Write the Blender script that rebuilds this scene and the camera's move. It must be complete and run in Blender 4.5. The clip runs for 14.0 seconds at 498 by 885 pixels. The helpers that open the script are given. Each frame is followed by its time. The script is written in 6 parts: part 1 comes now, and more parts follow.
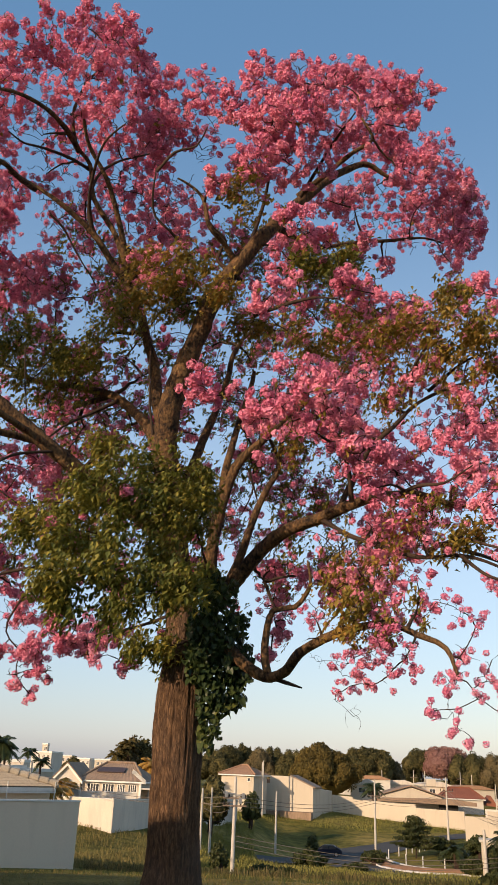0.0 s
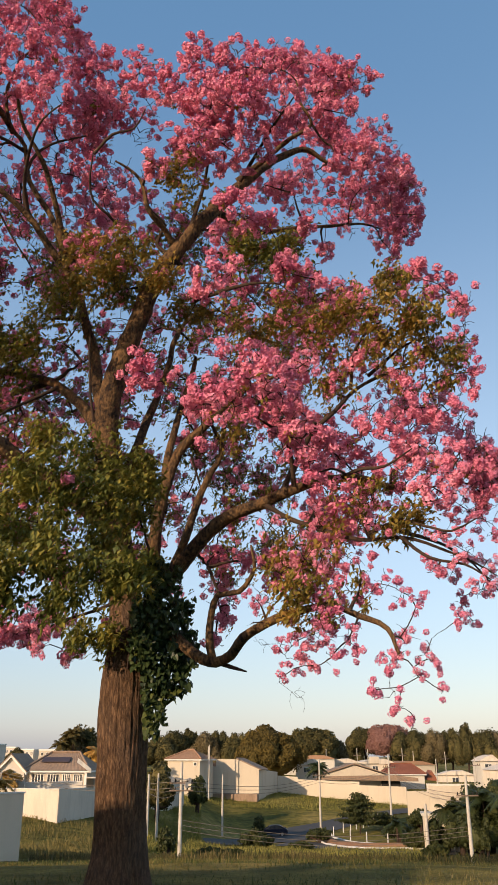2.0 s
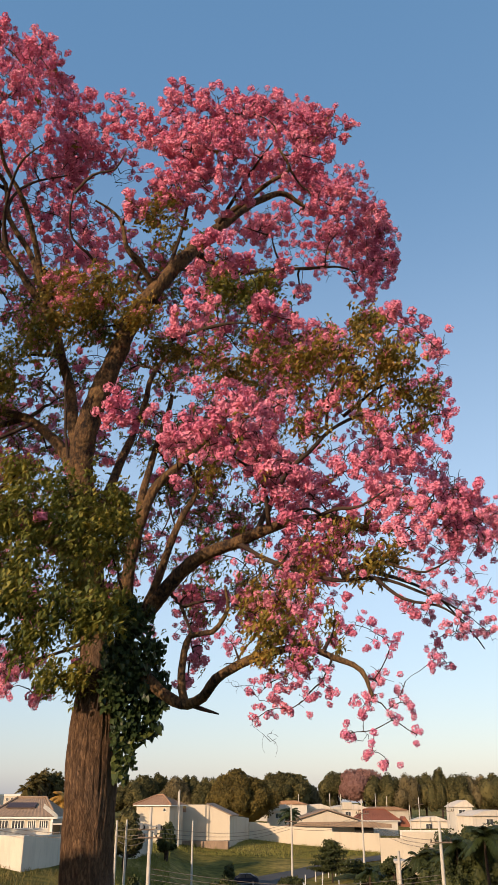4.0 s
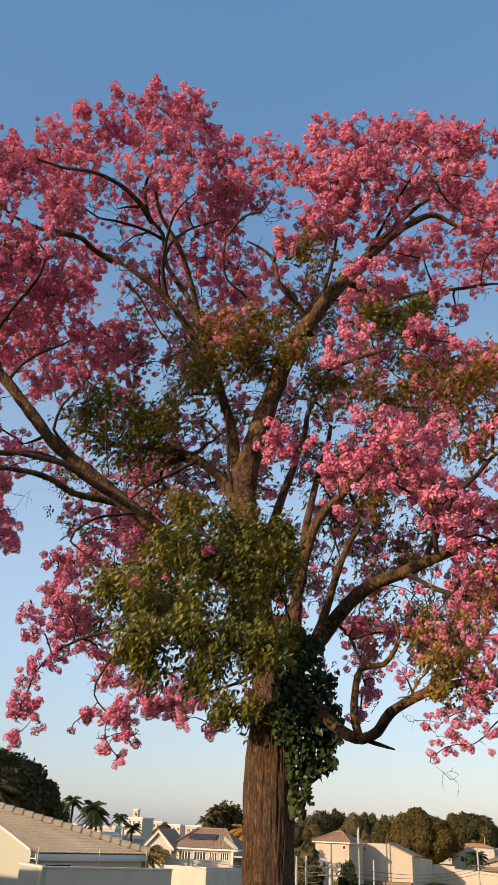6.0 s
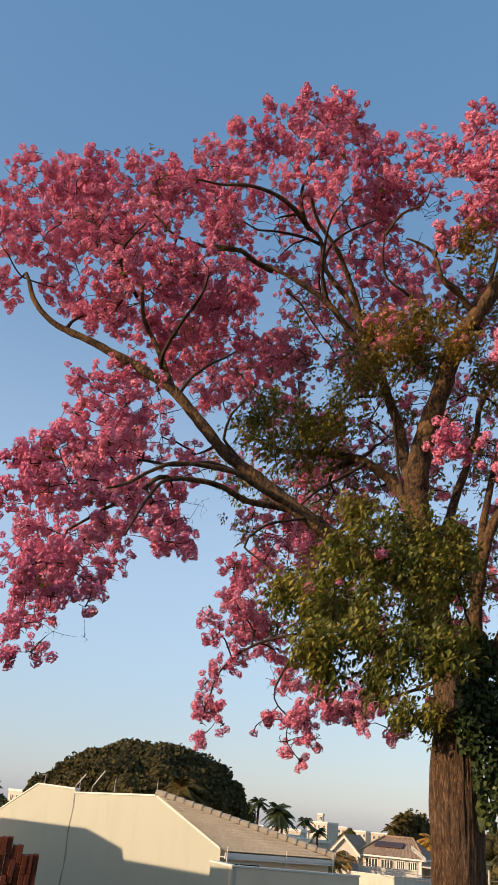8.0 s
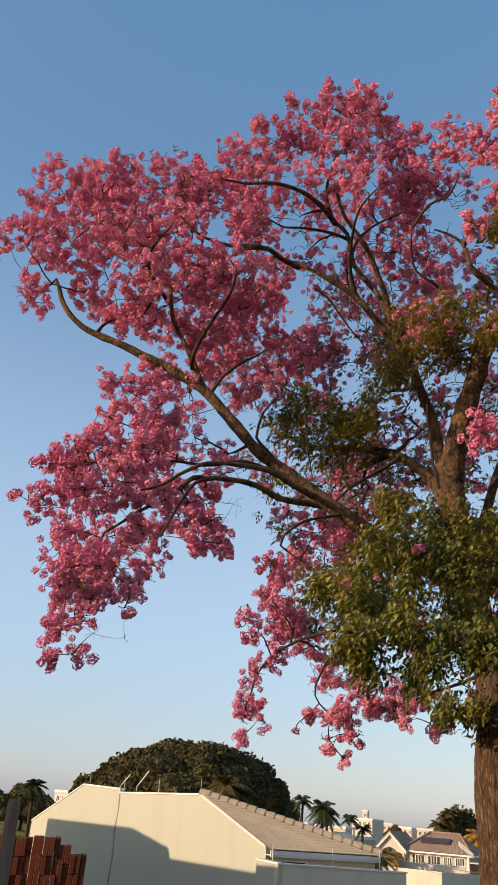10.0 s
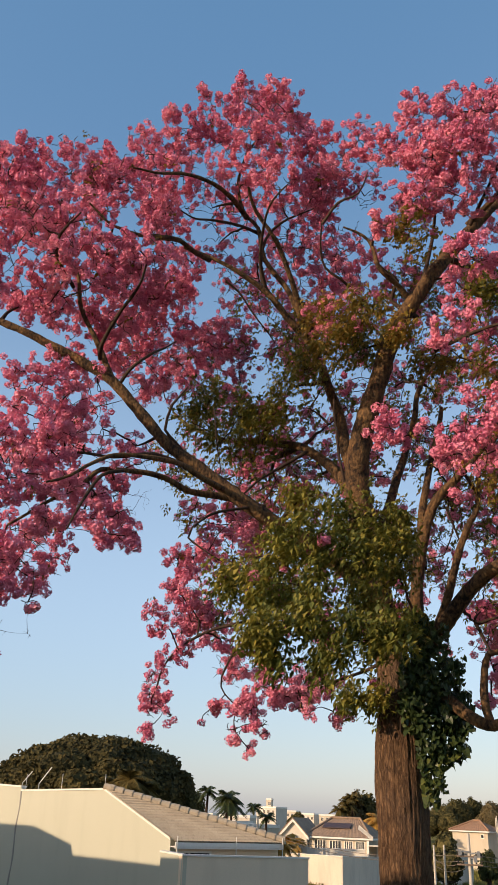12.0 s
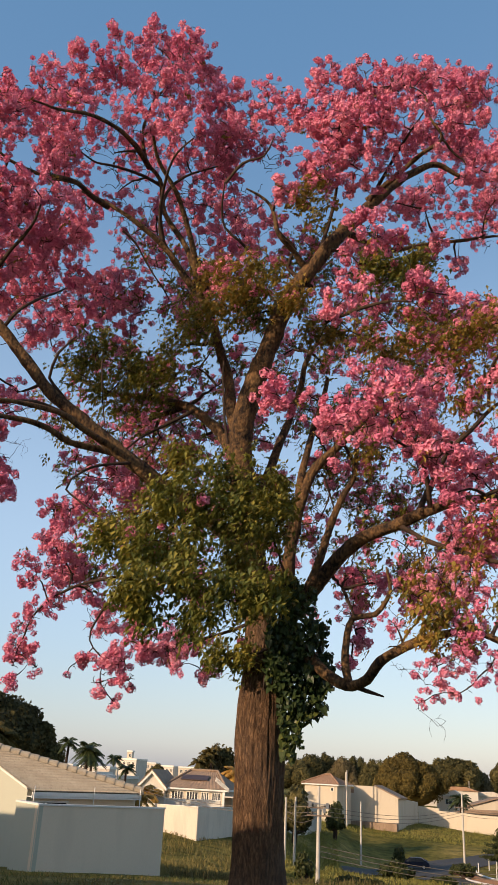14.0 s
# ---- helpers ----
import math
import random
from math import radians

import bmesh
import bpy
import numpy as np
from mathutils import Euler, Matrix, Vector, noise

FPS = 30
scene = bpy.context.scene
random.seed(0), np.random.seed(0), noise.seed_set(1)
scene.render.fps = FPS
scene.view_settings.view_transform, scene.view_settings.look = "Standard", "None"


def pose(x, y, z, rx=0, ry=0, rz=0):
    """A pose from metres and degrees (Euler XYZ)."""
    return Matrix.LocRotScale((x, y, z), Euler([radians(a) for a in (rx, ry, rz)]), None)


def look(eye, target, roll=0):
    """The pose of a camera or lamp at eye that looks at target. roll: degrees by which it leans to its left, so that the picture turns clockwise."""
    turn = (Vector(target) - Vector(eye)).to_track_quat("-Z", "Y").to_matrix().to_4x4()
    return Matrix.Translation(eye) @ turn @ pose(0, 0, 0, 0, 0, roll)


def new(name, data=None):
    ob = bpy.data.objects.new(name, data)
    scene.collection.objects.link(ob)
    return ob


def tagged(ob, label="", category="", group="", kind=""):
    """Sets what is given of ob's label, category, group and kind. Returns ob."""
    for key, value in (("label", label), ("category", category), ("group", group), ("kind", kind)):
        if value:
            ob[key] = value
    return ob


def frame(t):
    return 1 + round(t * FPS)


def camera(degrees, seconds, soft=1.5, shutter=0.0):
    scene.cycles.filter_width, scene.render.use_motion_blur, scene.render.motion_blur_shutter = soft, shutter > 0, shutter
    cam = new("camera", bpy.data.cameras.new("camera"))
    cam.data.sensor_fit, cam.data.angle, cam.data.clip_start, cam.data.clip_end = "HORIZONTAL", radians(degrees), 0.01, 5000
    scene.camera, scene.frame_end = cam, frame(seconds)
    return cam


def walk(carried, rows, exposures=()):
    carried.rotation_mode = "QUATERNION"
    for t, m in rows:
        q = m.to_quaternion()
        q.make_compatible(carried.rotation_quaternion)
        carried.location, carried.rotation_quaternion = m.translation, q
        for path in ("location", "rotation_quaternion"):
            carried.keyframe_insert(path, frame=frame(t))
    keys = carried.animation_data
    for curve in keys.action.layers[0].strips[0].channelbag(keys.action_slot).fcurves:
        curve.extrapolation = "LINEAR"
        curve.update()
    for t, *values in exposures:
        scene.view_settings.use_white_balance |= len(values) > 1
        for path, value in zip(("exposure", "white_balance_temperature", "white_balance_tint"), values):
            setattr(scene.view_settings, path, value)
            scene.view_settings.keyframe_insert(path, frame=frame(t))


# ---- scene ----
cam = camera(34.0, 14.0, soft=1.1)
EYE = 1.6
# seconds, yaw, pitch and roll of a camera that turns where it stands
ROWS = [
    (0.0, -4.14, 22.00, 2.31), (0.5, -4.64, 21.87, 1.89), (1.0, -5.01, 21.76, 1.55), (1.5, -5.98, 21.51, 0.95),
    (2.0, -8.52, 21.08, 0.05), (2.2, -9.53, 20.95, -0.26), (3.2, -12.90, 22.50, -0.30), (4.3, -8.60, 24.29, 0.46),
    (4.5, -7.21, 24.63, 0.81), (5.0, -2.20, 25.24, 1.91), (5.5, 0.72, 25.47, 2.45), (6.0, 2.04, 25.71, 2.46),
    (6.5, 3.79, 25.82, 2.47), (7.0, 8.03, 25.71, 3.53), (7.5, 12.35, 25.46, 4.86), (8.0, 15.03, 25.21, 5.43),
    (8.5, 16.64, 24.99, 5.34), (9.0, 17.03, 24.92, 4.98), (10.2, 17.60, 24.89, 4.68), (11.3, 17.42, 24.89, 4.40),
    (11.5, 15.96, 24.87, 3.80), (12.0, 10.47, 24.76, 2.35), (12.5, 5.65, 23.85, 2.36), (13.0, 3.46, 23.32, 2.29),
    (13.5, 2.22, 22.83, 2.85), (14.0, 1.55, 22.30, 3.04),
]
walk(cam, [(t, pose(0.02, 0.02, EYE, 90 + pitch, 0, yaw) @ pose(0, 0, 0, 0, 0, roll)) for t, yaw, pitch, roll in ROWS],
     exposures=[(0.0, 0.75), (14.0, 0.75)])

# ---- light: low evening sun from behind the camera's left, clear sky ----
SUN_BEARING, SUN_RISE = -130.0, 16.0  # degrees clockwise from the way ahead, degrees above the horizon
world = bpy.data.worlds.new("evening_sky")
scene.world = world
world.use_nodes = True
wt = world.node_tree
sky = wt.nodes.new("ShaderNodeTexSky")
sky.sky_type, sky.sun_disc = "NISHITA", False
sky.sun_elevation, sky.sun_rotation = radians(SUN_RISE), radians(SUN_BEARING)
sky.air_density, sky.dust_density, sky.ozone_density = 1.0, 0.85, 1.5
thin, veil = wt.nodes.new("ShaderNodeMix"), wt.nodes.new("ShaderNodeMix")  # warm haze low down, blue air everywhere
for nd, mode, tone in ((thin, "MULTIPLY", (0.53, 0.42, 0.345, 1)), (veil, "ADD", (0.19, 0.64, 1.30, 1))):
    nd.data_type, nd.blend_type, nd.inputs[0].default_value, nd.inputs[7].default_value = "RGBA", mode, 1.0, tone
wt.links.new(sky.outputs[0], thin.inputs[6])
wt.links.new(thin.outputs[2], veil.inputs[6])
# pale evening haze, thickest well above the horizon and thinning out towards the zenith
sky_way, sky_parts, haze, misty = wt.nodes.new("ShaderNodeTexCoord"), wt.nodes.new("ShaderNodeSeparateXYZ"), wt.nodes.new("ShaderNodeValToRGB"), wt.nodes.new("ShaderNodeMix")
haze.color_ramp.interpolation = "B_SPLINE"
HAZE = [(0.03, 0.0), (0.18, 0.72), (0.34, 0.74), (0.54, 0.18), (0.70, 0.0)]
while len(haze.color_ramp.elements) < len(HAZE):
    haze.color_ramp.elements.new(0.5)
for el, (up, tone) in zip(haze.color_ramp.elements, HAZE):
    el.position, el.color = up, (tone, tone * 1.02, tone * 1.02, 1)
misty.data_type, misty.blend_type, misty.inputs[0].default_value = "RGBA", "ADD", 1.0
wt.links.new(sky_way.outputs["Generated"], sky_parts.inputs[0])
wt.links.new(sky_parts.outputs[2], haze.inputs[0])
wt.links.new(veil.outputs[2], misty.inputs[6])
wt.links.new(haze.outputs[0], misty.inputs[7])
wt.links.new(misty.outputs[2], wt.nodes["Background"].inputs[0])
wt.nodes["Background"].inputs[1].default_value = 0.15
sun = new("sun", bpy.data.lights.new("sun", "SUN"))
sun.data.energy, sun.data.angle, sun.data.color = 3.15, radians(0.5), (1.0, 0.74, 0.50)
a, e = radians(SUN_BEARING), radians(SUN_RISE)
TO_SUN = Vector((math.sin(a) * math.cos(e), math.cos(a) * math.cos(e), math.sin(e)))
sun.matrix_world = look(TO_SUN * 100, (0, 0, 0))

# ---- materials ----
def nodes_of(name):
    m = bpy.data.materials.new(name)
    m.use_nodes = True
    nt = m.node_tree
    return m, nt, nt.nodes["Principled BSDF"]


def noise_node(nt, scale, detail=4.0, stretch=(1, 1, 1), coords="Object"):
    tc, mp, nz = nt.nodes.new("ShaderNodeTexCoord"), nt.nodes.new("ShaderNodeMapping"), nt.nodes.new("ShaderNodeTexNoise")
    mp.inputs["Scale"].default_value = stretch
    nz.inputs["Scale"].default_value, nz.inputs["Detail"].default_value = scale, detail
    nt.links.new(tc.outputs[coords], mp.inputs[0])
    nt.links.new(mp.outputs[0], nz.inputs["Vector"])
    return nz


def ramp(nt, source, stops):
    r = nt.nodes.new("ShaderNodeValToRGB")
    els = r.color_ramp.elements
    while len(els) < len(stops):
        els.new(0.5)
    for el, (p, c) in zip(els, stops):
        el.position, el.color = p, (*c, 1)
    nt.links.new(source, r.inputs[0])
    return r.outputs[0]


def blend(nt, a, b, fac, mode="MIX"):
    m = nt.nodes.new("ShaderNodeMix")
    m.data_type, m.blend_type = "RGBA", mode
    for sock, v in ((m.inputs[0], fac), (m.inputs[6], a), (m.inputs[7], b)):
        if isinstance(v, (int, float)):
            sock.default_value = v
        elif isinstance(v, tuple):
            sock.default_value = (*v, 1)
        else:
            nt.links.new(v, sock)
    return m.outputs[2]


def bump(nt, bsdf, height, strength, distance):
    b = nt.nodes.new("ShaderNodeBump")
    b.inputs["Strength"].default_value, b.inputs["Distance"].default_value = strength, distance
    nt.links.new(height, b.inputs["Height"])
    nt.links.new(b.outputs[0], bsdf.inputs["Normal"])


def plain(name, low, high, rough=0.8, coarse=0.5, fine=14.0, relief=0.01, stretch=(1, 1, 1), metal=0.0, stain=None, span=0.18):
    """A surface between two tones at two scales, with fine relief; stain: a third tone in soft patches."""
    m, nt, b = nodes_of(name)
    n1, n2 = noise_node(nt, coarse, 5, stretch), noise_node(nt, fine, 6, stretch)
    mixed = nt.nodes.new("ShaderNodeMath")
    mixed.operation = "MULTIPLY_ADD"
    nt.links.new(n2.outputs[0], mixed.inputs[0])
    mixed.inputs[1].default_value = 0.5
    half = nt.nodes.new("ShaderNodeMath")
    half.operation = "MULTIPLY"
    nt.links.new(n1.outputs[0], half.inputs[0])
    half.inputs[1].default_value = 0.5
    nt.links.new(half.outputs[0], mixed.inputs[2])
    col = ramp(nt, mixed.outputs[0], [(0.5 - span, low), (0.5 + span, high)])
    if stain:
        n3 = noise_node(nt, coarse * 2.3, 6, (stretch[0] * 2.0, stretch[1] * 2.0, stretch[2] * 0.5))
        col = blend(nt, col, stain, ramp(nt, n3.outputs[0], [(0.52, (0, 0, 0)), (0.72, (0.6, 0.6, 0.6))]))
    nt.links.new(col, b.inputs["Base Color"])
    b.inputs["Roughness"].default_value, b.inputs["Metallic"].default_value = rough, metal
    b.inputs["Specular IOR Level"].default_value = 0.3
    bump(nt, b, n2.outputs[0], 0.6, relief)
    return m


def foliage(name, tones, patch=0.7, through_light=0.3, rough=0.6, each=0.55):
    """Leaves or petals: a tone for each piece, drifting from patch to patch, partly letting light through."""
    m, nt, b = nodes_of(name)
    geo = nt.nodes.new("ShaderNodeNewGeometry")
    n = noise_node(nt, patch, 3)
    add = nt.nodes.new("ShaderNodeMath")
    add.operation = "MULTIPLY_ADD"
    nt.links.new(geo.outputs["Random Per Island"], add.inputs[0])
    add.inputs[1].default_value = each
    sub = nt.nodes.new("ShaderNodeMath")
    sub.operation = "MULTIPLY_ADD"
    nt.links.new(n.outputs[0], sub.inputs[0])
    sub.inputs[1].default_value, sub.inputs[2].default_value = 1.3, -0.42 + (0.55 - each) / 2
    nt.links.new(sub.outputs[0], add.inputs[2])
    steps = len(tones) - 1
    col = ramp(nt, add.outputs[0], [(i / steps, c) for i, c in enumerate(tones)])
    nt.links.new(col, b.inputs["Base Color"])
    b.inputs["Roughness"].default_value = rough
    b.inputs["Specular IOR Level"].default_value = 0.25
    tr, mx = nt.nodes.new("ShaderNodeBsdfTranslucent"), nt.nodes.new("ShaderNodeMixShader")
    nt.links.new(col, tr.inputs[0])
    mx.inputs[0].default_value = through_light
    nt.links.new(b.outputs[0], mx.inputs[1])
    nt.links.new(tr.outputs[0], mx.inputs[2])
    nt.links.new(mx.outputs[0], nt.nodes["Material Output"].inputs[0])
    return m


def bark_material(name, dark, light, ridge=9.0):
    m, nt, b = nodes_of(name)
    n1 = noise_node(nt, ridge, 8, (1, 1, 0.26))
    n2 = noise_node(nt, 1.1, 4, (1, 1, 0.6))
    n3 = noise_node(nt, 45, 5, (1, 1, 0.4))
    v = nt.nodes.new("ShaderNodeTexVoronoi")
    v.feature = "DISTANCE_TO_EDGE"
    v.inputs["Scale"].default_value = ridge * 1.2
    tc, mp = nt.nodes.new("ShaderNodeTexCoord"), nt.nodes.new("ShaderNodeMapping")
    mp.inputs["Scale"].default_value = (1, 1, 0.2)
    nt.links.new(tc.outputs["Object"], mp.inputs[0])
    wob = blend(nt, mp.outputs[0], n1.outputs["Color"], 0.12, "ADD")
    nt.links.new(wob, v.inputs["Vector"])
    mid = tuple((p + q) / 2 for p, q in zip(dark, light))
    col = ramp(nt, n1.outputs[0], [(0.3, dark), (0.5, mid), (0.66, light)])
    crack = ramp(nt, v.outputs["Distance"], [(0.0, (0.5, 0.47, 0.45)), (0.2, (1, 1, 1))])
    col = blend(nt, col, crack, 0.75, "MULTIPLY")
    col = blend(nt, col, tuple(0.55 * c + 0.06 for c in mid), ramp(nt, n2.outputs[0], [(0.45, (0, 0, 0)), (0.75, (0.7, 0.7, 0.7))]))
    nt.links.new(col, b.inputs["Base Color"])
    b.inputs["Roughness"].default_value = 0.92
    b.inputs["Specular IOR Level"].default_value = 0.15
    h = blend(nt, crack, n3.outputs["Color"], 0.3, "MULTIPLY")
    h = blend(nt, h, n1.outputs["Color"], 0.35, "ADD")
    bump(nt, b, h, 0.9, 0.03)
    return m


BARK = bark_material("fissured_bark", (0.075, 0.045, 0.029), (0.22, 0.128, 0.070), 26.0)
LIMB_BARK = plain("limb_bark", (0.015, 0.010, 0.008), (0.17, 0.095, 0.04), 0.95, 5.0, 26, 0.07, (1, 1, 0.6), stain=(0.018, 0.013, 0.01), span=0.12)
TWIG = plain("dark_twig_bark", (0.015, 0.010, 0.008), (0.075, 0.045, 0.03), 0.95, 3.0, 30, 0.006)
PETAL = foliage("pink_petals", [(0.48, 0.10, 0.205), (0.64, 0.178, 0.295), (0.80, 0.30, 0.405), (0.91, 0.46, 0.54)], 1.6, 0.18, 0.65, 0.25)
LEAF = foliage("olive_leaves", [(0.055, 0.072, 0.018), (0.125, 0.135, 0.028), (0.25, 0.22, 0.04), (0.42, 0.31, 0.055)], 0.9, 0.25, 0.45)
LEAF_TAN = foliage("yellowing_leaves", [(0.08, 0.08, 0.018), (0.17, 0.14, 0.025), (0.30, 0.19, 0.035), (0.40, 0.22, 0.06)], 0.9, 0.25, 0.55)
IVY = foliage("ivy_leaf", [(0.012, 0.028, 0.012), (0.026, 0.045, 0.017), (0.06, 0.08, 0.022), (0.17, 0.17, 0.035)], 1.2, 0.2, 0.38)
FAR_LEAF = foliage("dark_far_leaves", [(0.03, 0.032, 0.013), (0.065, 0.06, 0.022), (0.12, 0.10, 0.036), (0.18, 0.14, 0.05)], 0.12, 0.15, 0.95)
BROAD_LEAF = foliage("dark_evergreen_leaves", [(0.022, 0.022, 0.009), (0.046, 0.041, 0.015), (0.082, 0.067, 0.023), (0.125, 0.095, 0.032)], 0.12, 0.1, 0.95)
OLIVE_CROWN = foliage("olive_brown_far_leaves", [(0.05, 0.04, 0.012), (0.09, 0.068, 0.018), (0.14, 0.10, 0.025), (0.19, 0.14, 0.035)], 0.12, 0.15, 0.9)
FAR_PINK = foliage("far_pink_blossom", [(0.19, 0.095, 0.075), (0.27, 0.14, 0.115), (0.33, 0.18, 0.15)], 0.2, 0.2, 0.7)
FAR_BROWN = foliage("far_bare_crown", [(0.075, 0.062, 0.03), (0.13, 0.10, 0.046), (0.19, 0.145, 0.066)], 0.2, 0.2, 0.7)
PALM_LEAF = foliage("palm_frond", [(0.02, 0.032, 0.012), (0.04, 0.055, 0.018), (0.085, 0.09, 0.025)], 0.5, 0.2, 0.5)
DRY_PALM = foliage("dry_palm_frond", [(0.30, 0.15, 0.03), (0.45, 0.25, 0.05), (0.5, 0.3, 0.08)], 0.5, 0.2, 0.6)
WEEDS = foliage("brow_weeds", [(0.03, 0.038, 0.012), (0.065, 0.062, 0.02), (0.115, 0.09, 0.032), (0.19, 0.14, 0.06)], 0.35, 0.2, 0.8)
BUSH_LEAF = foliage("bush_leaves", [(0.022, 0.032, 0.010), (0.05, 0.058, 0.017), (0.10, 0.10, 0.027)], 0.4, 0.2, 0.6)
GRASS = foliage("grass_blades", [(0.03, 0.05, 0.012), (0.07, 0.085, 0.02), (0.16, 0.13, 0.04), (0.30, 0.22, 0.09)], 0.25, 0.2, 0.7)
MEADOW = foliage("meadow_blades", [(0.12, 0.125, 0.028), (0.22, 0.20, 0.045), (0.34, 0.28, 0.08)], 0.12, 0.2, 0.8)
DRY_GRASS = foliage("dry_weeds", [(0.085, 0.08, 0.026), (0.16, 0.13, 0.04), (0.27, 0.20, 0.07)], 0.3, 0.2, 0.7)
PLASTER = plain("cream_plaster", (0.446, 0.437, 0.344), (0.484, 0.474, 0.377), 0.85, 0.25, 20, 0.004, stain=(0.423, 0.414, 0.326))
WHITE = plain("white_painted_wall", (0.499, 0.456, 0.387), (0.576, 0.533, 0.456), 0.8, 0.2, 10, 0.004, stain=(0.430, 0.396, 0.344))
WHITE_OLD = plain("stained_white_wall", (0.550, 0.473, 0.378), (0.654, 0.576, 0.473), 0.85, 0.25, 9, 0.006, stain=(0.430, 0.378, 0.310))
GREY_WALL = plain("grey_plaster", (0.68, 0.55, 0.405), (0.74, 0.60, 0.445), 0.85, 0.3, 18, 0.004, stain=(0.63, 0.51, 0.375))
CREAM = plain("warm_cream_wall", (0.482, 0.408, 0.310), (0.559, 0.482, 0.365), 0.8, 0.15, 8, 0.004, stain=(0.413, 0.344, 0.258))
PIPE = plain("grey_pipe", (0.25, 0.24, 0.22), (0.33, 0.31, 0.28), 0.8, 2.0, 14, 0.003)
TRIM = plain("white_trim", (0.66, 0.63, 0.57), (0.76, 0.73, 0.66), 0.6, 1.0, 12, 0.002)
TILE = plain("beige_roof_tile", (0.32, 0.26, 0.185), (0.46, 0.385, 0.28), 0.8, 1.5, 25, 0.004, stain=(0.24, 0.19, 0.14))
TILE_BROWN = plain("brown_roof_tile", (0.22, 0.15, 0.10), (0.33, 0.23, 0.155), 0.85, 0.8, 9, 0.02, stain=(0.14, 0.10, 0.08))
TILE_ORANGE = plain("orange_roof_tile", (0.26, 0.145, 0.085), (0.37, 0.22, 0.13), 0.85, 0.5, 6, 0.02, stain=(0.2, 0.12, 0.08))
TILE_RED = plain("red_roof_tile", (0.17, 0.06, 0.035), (0.26, 0.095, 0.055), 0.85, 0.5, 6, 0.02)
CONCRETE = plain("pole_concrete", (0.42, 0.38, 0.32), (0.56, 0.51, 0.44), 0.85, 1.2, 16, 0.004, stain=(0.3, 0.27, 0.23))
ASPHALT = plain("asphalt", (0.045, 0.043, 0.042), (0.075, 0.07, 0.066), 0.9, 0.3, 40, 0.01)
KERB = plain("whitewashed_kerb", (0.55, 0.52, 0.48), (0.72, 0.69, 0.63), 0.8, 0.7, 12, 0.004, stain=(0.35, 0.3, 0.25))
SOIL = plain("red_soil", (0.16, 0.085, 0.05), (0.26, 0.15, 0.09), 0.95, 0.5, 9, 0.02)
CLAY = plain("red_clay_brick", (0.07, 0.021, 0.012), (0.20, 0.052, 0.022), 0.9, 2.0, 22, 0.004, stain=(0.16, 0.06, 0.04))
WOOD = plain("weathered_post_wood", (0.14, 0.10, 0.075), (0.26, 0.19, 0.14), 0.9, 2.0, 22, 0.008, (1, 1, 0.1))
METAL = plain("dull_metal", (0.30, 0.29, 0.28), (0.42, 0.41, 0.40), 0.45, 2.0, 30, 0.002, metal=0.8)
DARK = plain("dark_recess", (0.02, 0.018, 0.016), (0.035, 0.03, 0.028), 0.8, 1.0, 12, 0.002)
CABLE = plain("weathered_cable", (0.14, 0.11, 0.085), (0.2, 0.165, 0.13), 0.7, 1.0, 12, 0.001)
CAR_PAINT = plain("dark_car_paint", (0.012, 0.016, 0.03), (0.018, 0.024, 0.042), 0.25, 0.5, 8, 0.0)
RUBBER = plain("tyre_rubber", (0.015, 0.015, 0.015), (0.03, 0.03, 0.03), 0.9, 4.0, 30, 0.002)
PANEL = plain("solar_collector", (0.045, 0.03, 0.03), (0.075, 0.05, 0.045), 0.3, 0.5, 6, 0.0)
GLASS, gt, gb = nodes_of("window_glass")
gb.inputs["Base Color"].default_value, gb.inputs["Roughness"].default_value = (0.05, 0.055, 0.06, 1), 0.08

# ---- building blocks ----
rng = np.random.default_rng(7)


def mesh_data(name, verts, faces, material, smooth=False):
    """A mesh from an array of places and an array of faces (all with as many corners)."""
    verts, faces = np.asarray(verts, np.float32), np.asarray(faces, np.int32)
    me = bpy.data.meshes.new(name)
    k = faces.shape[1]
    me.vertices.add(len(verts))
    me.vertices.foreach_set("co", verts.ravel())
    me.loops.add(faces.size)
    me.loops.foreach_set("vertex_index", faces.ravel())
    me.polygons.add(len(faces))
    me.polygons.foreach_set("loop_start", np.arange(0, faces.size, k, dtype=np.int32))
    me.polygons.foreach_set("use_smooth", np.full(len(faces), smooth))
    me.update(calc_edges=True)
    me.materials.append(material)
    return me


def part(name, data, material=None, parent=None, label="", kind=""):
    """Links a bmesh or a mesh as ONE mesh object under a thing or a part."""
    if isinstance(data, bmesh.types.BMesh):
        me = bpy.data.meshes.new(name)
        bmesh.ops.recalc_face_normals(data, faces=data.faces)
        data.to_mesh(me)
        data.free()
        me.materials.append(material)
    else:
        me = data
    ob = new(name, me)
    ob.parent = parent
    return tagged(ob, label=label, kind=kind)


def thing(name, label, category, m=None, group="", kind=""):
    ob = new(name)
    ob.matrix_world = m or Matrix()
    ob.empty_display_size = 0.2
    return tagged(ob, label, category, group, kind)


def box(bm, x0, x1, y0, y1, z0, z1, bevel=0.0):
    r = bmesh.ops.create_cube(bm, size=1.0)
    vs = r["verts"]
    bmesh.ops.scale(bm, vec=(x1 - x0, y1 - y0, z1 - z0), verts=vs)
    bmesh.ops.translate(bm, vec=((x0 + x1) / 2, (y0 + y1) / 2, (z0 + z1) / 2), verts=vs)
    if bevel:
        es = list({ed for v in vs for ed in v.link_edges})
        bmesh.ops.bevel(bm, geom=es, offset=bevel, segments=1, affect="EDGES")
    return bm


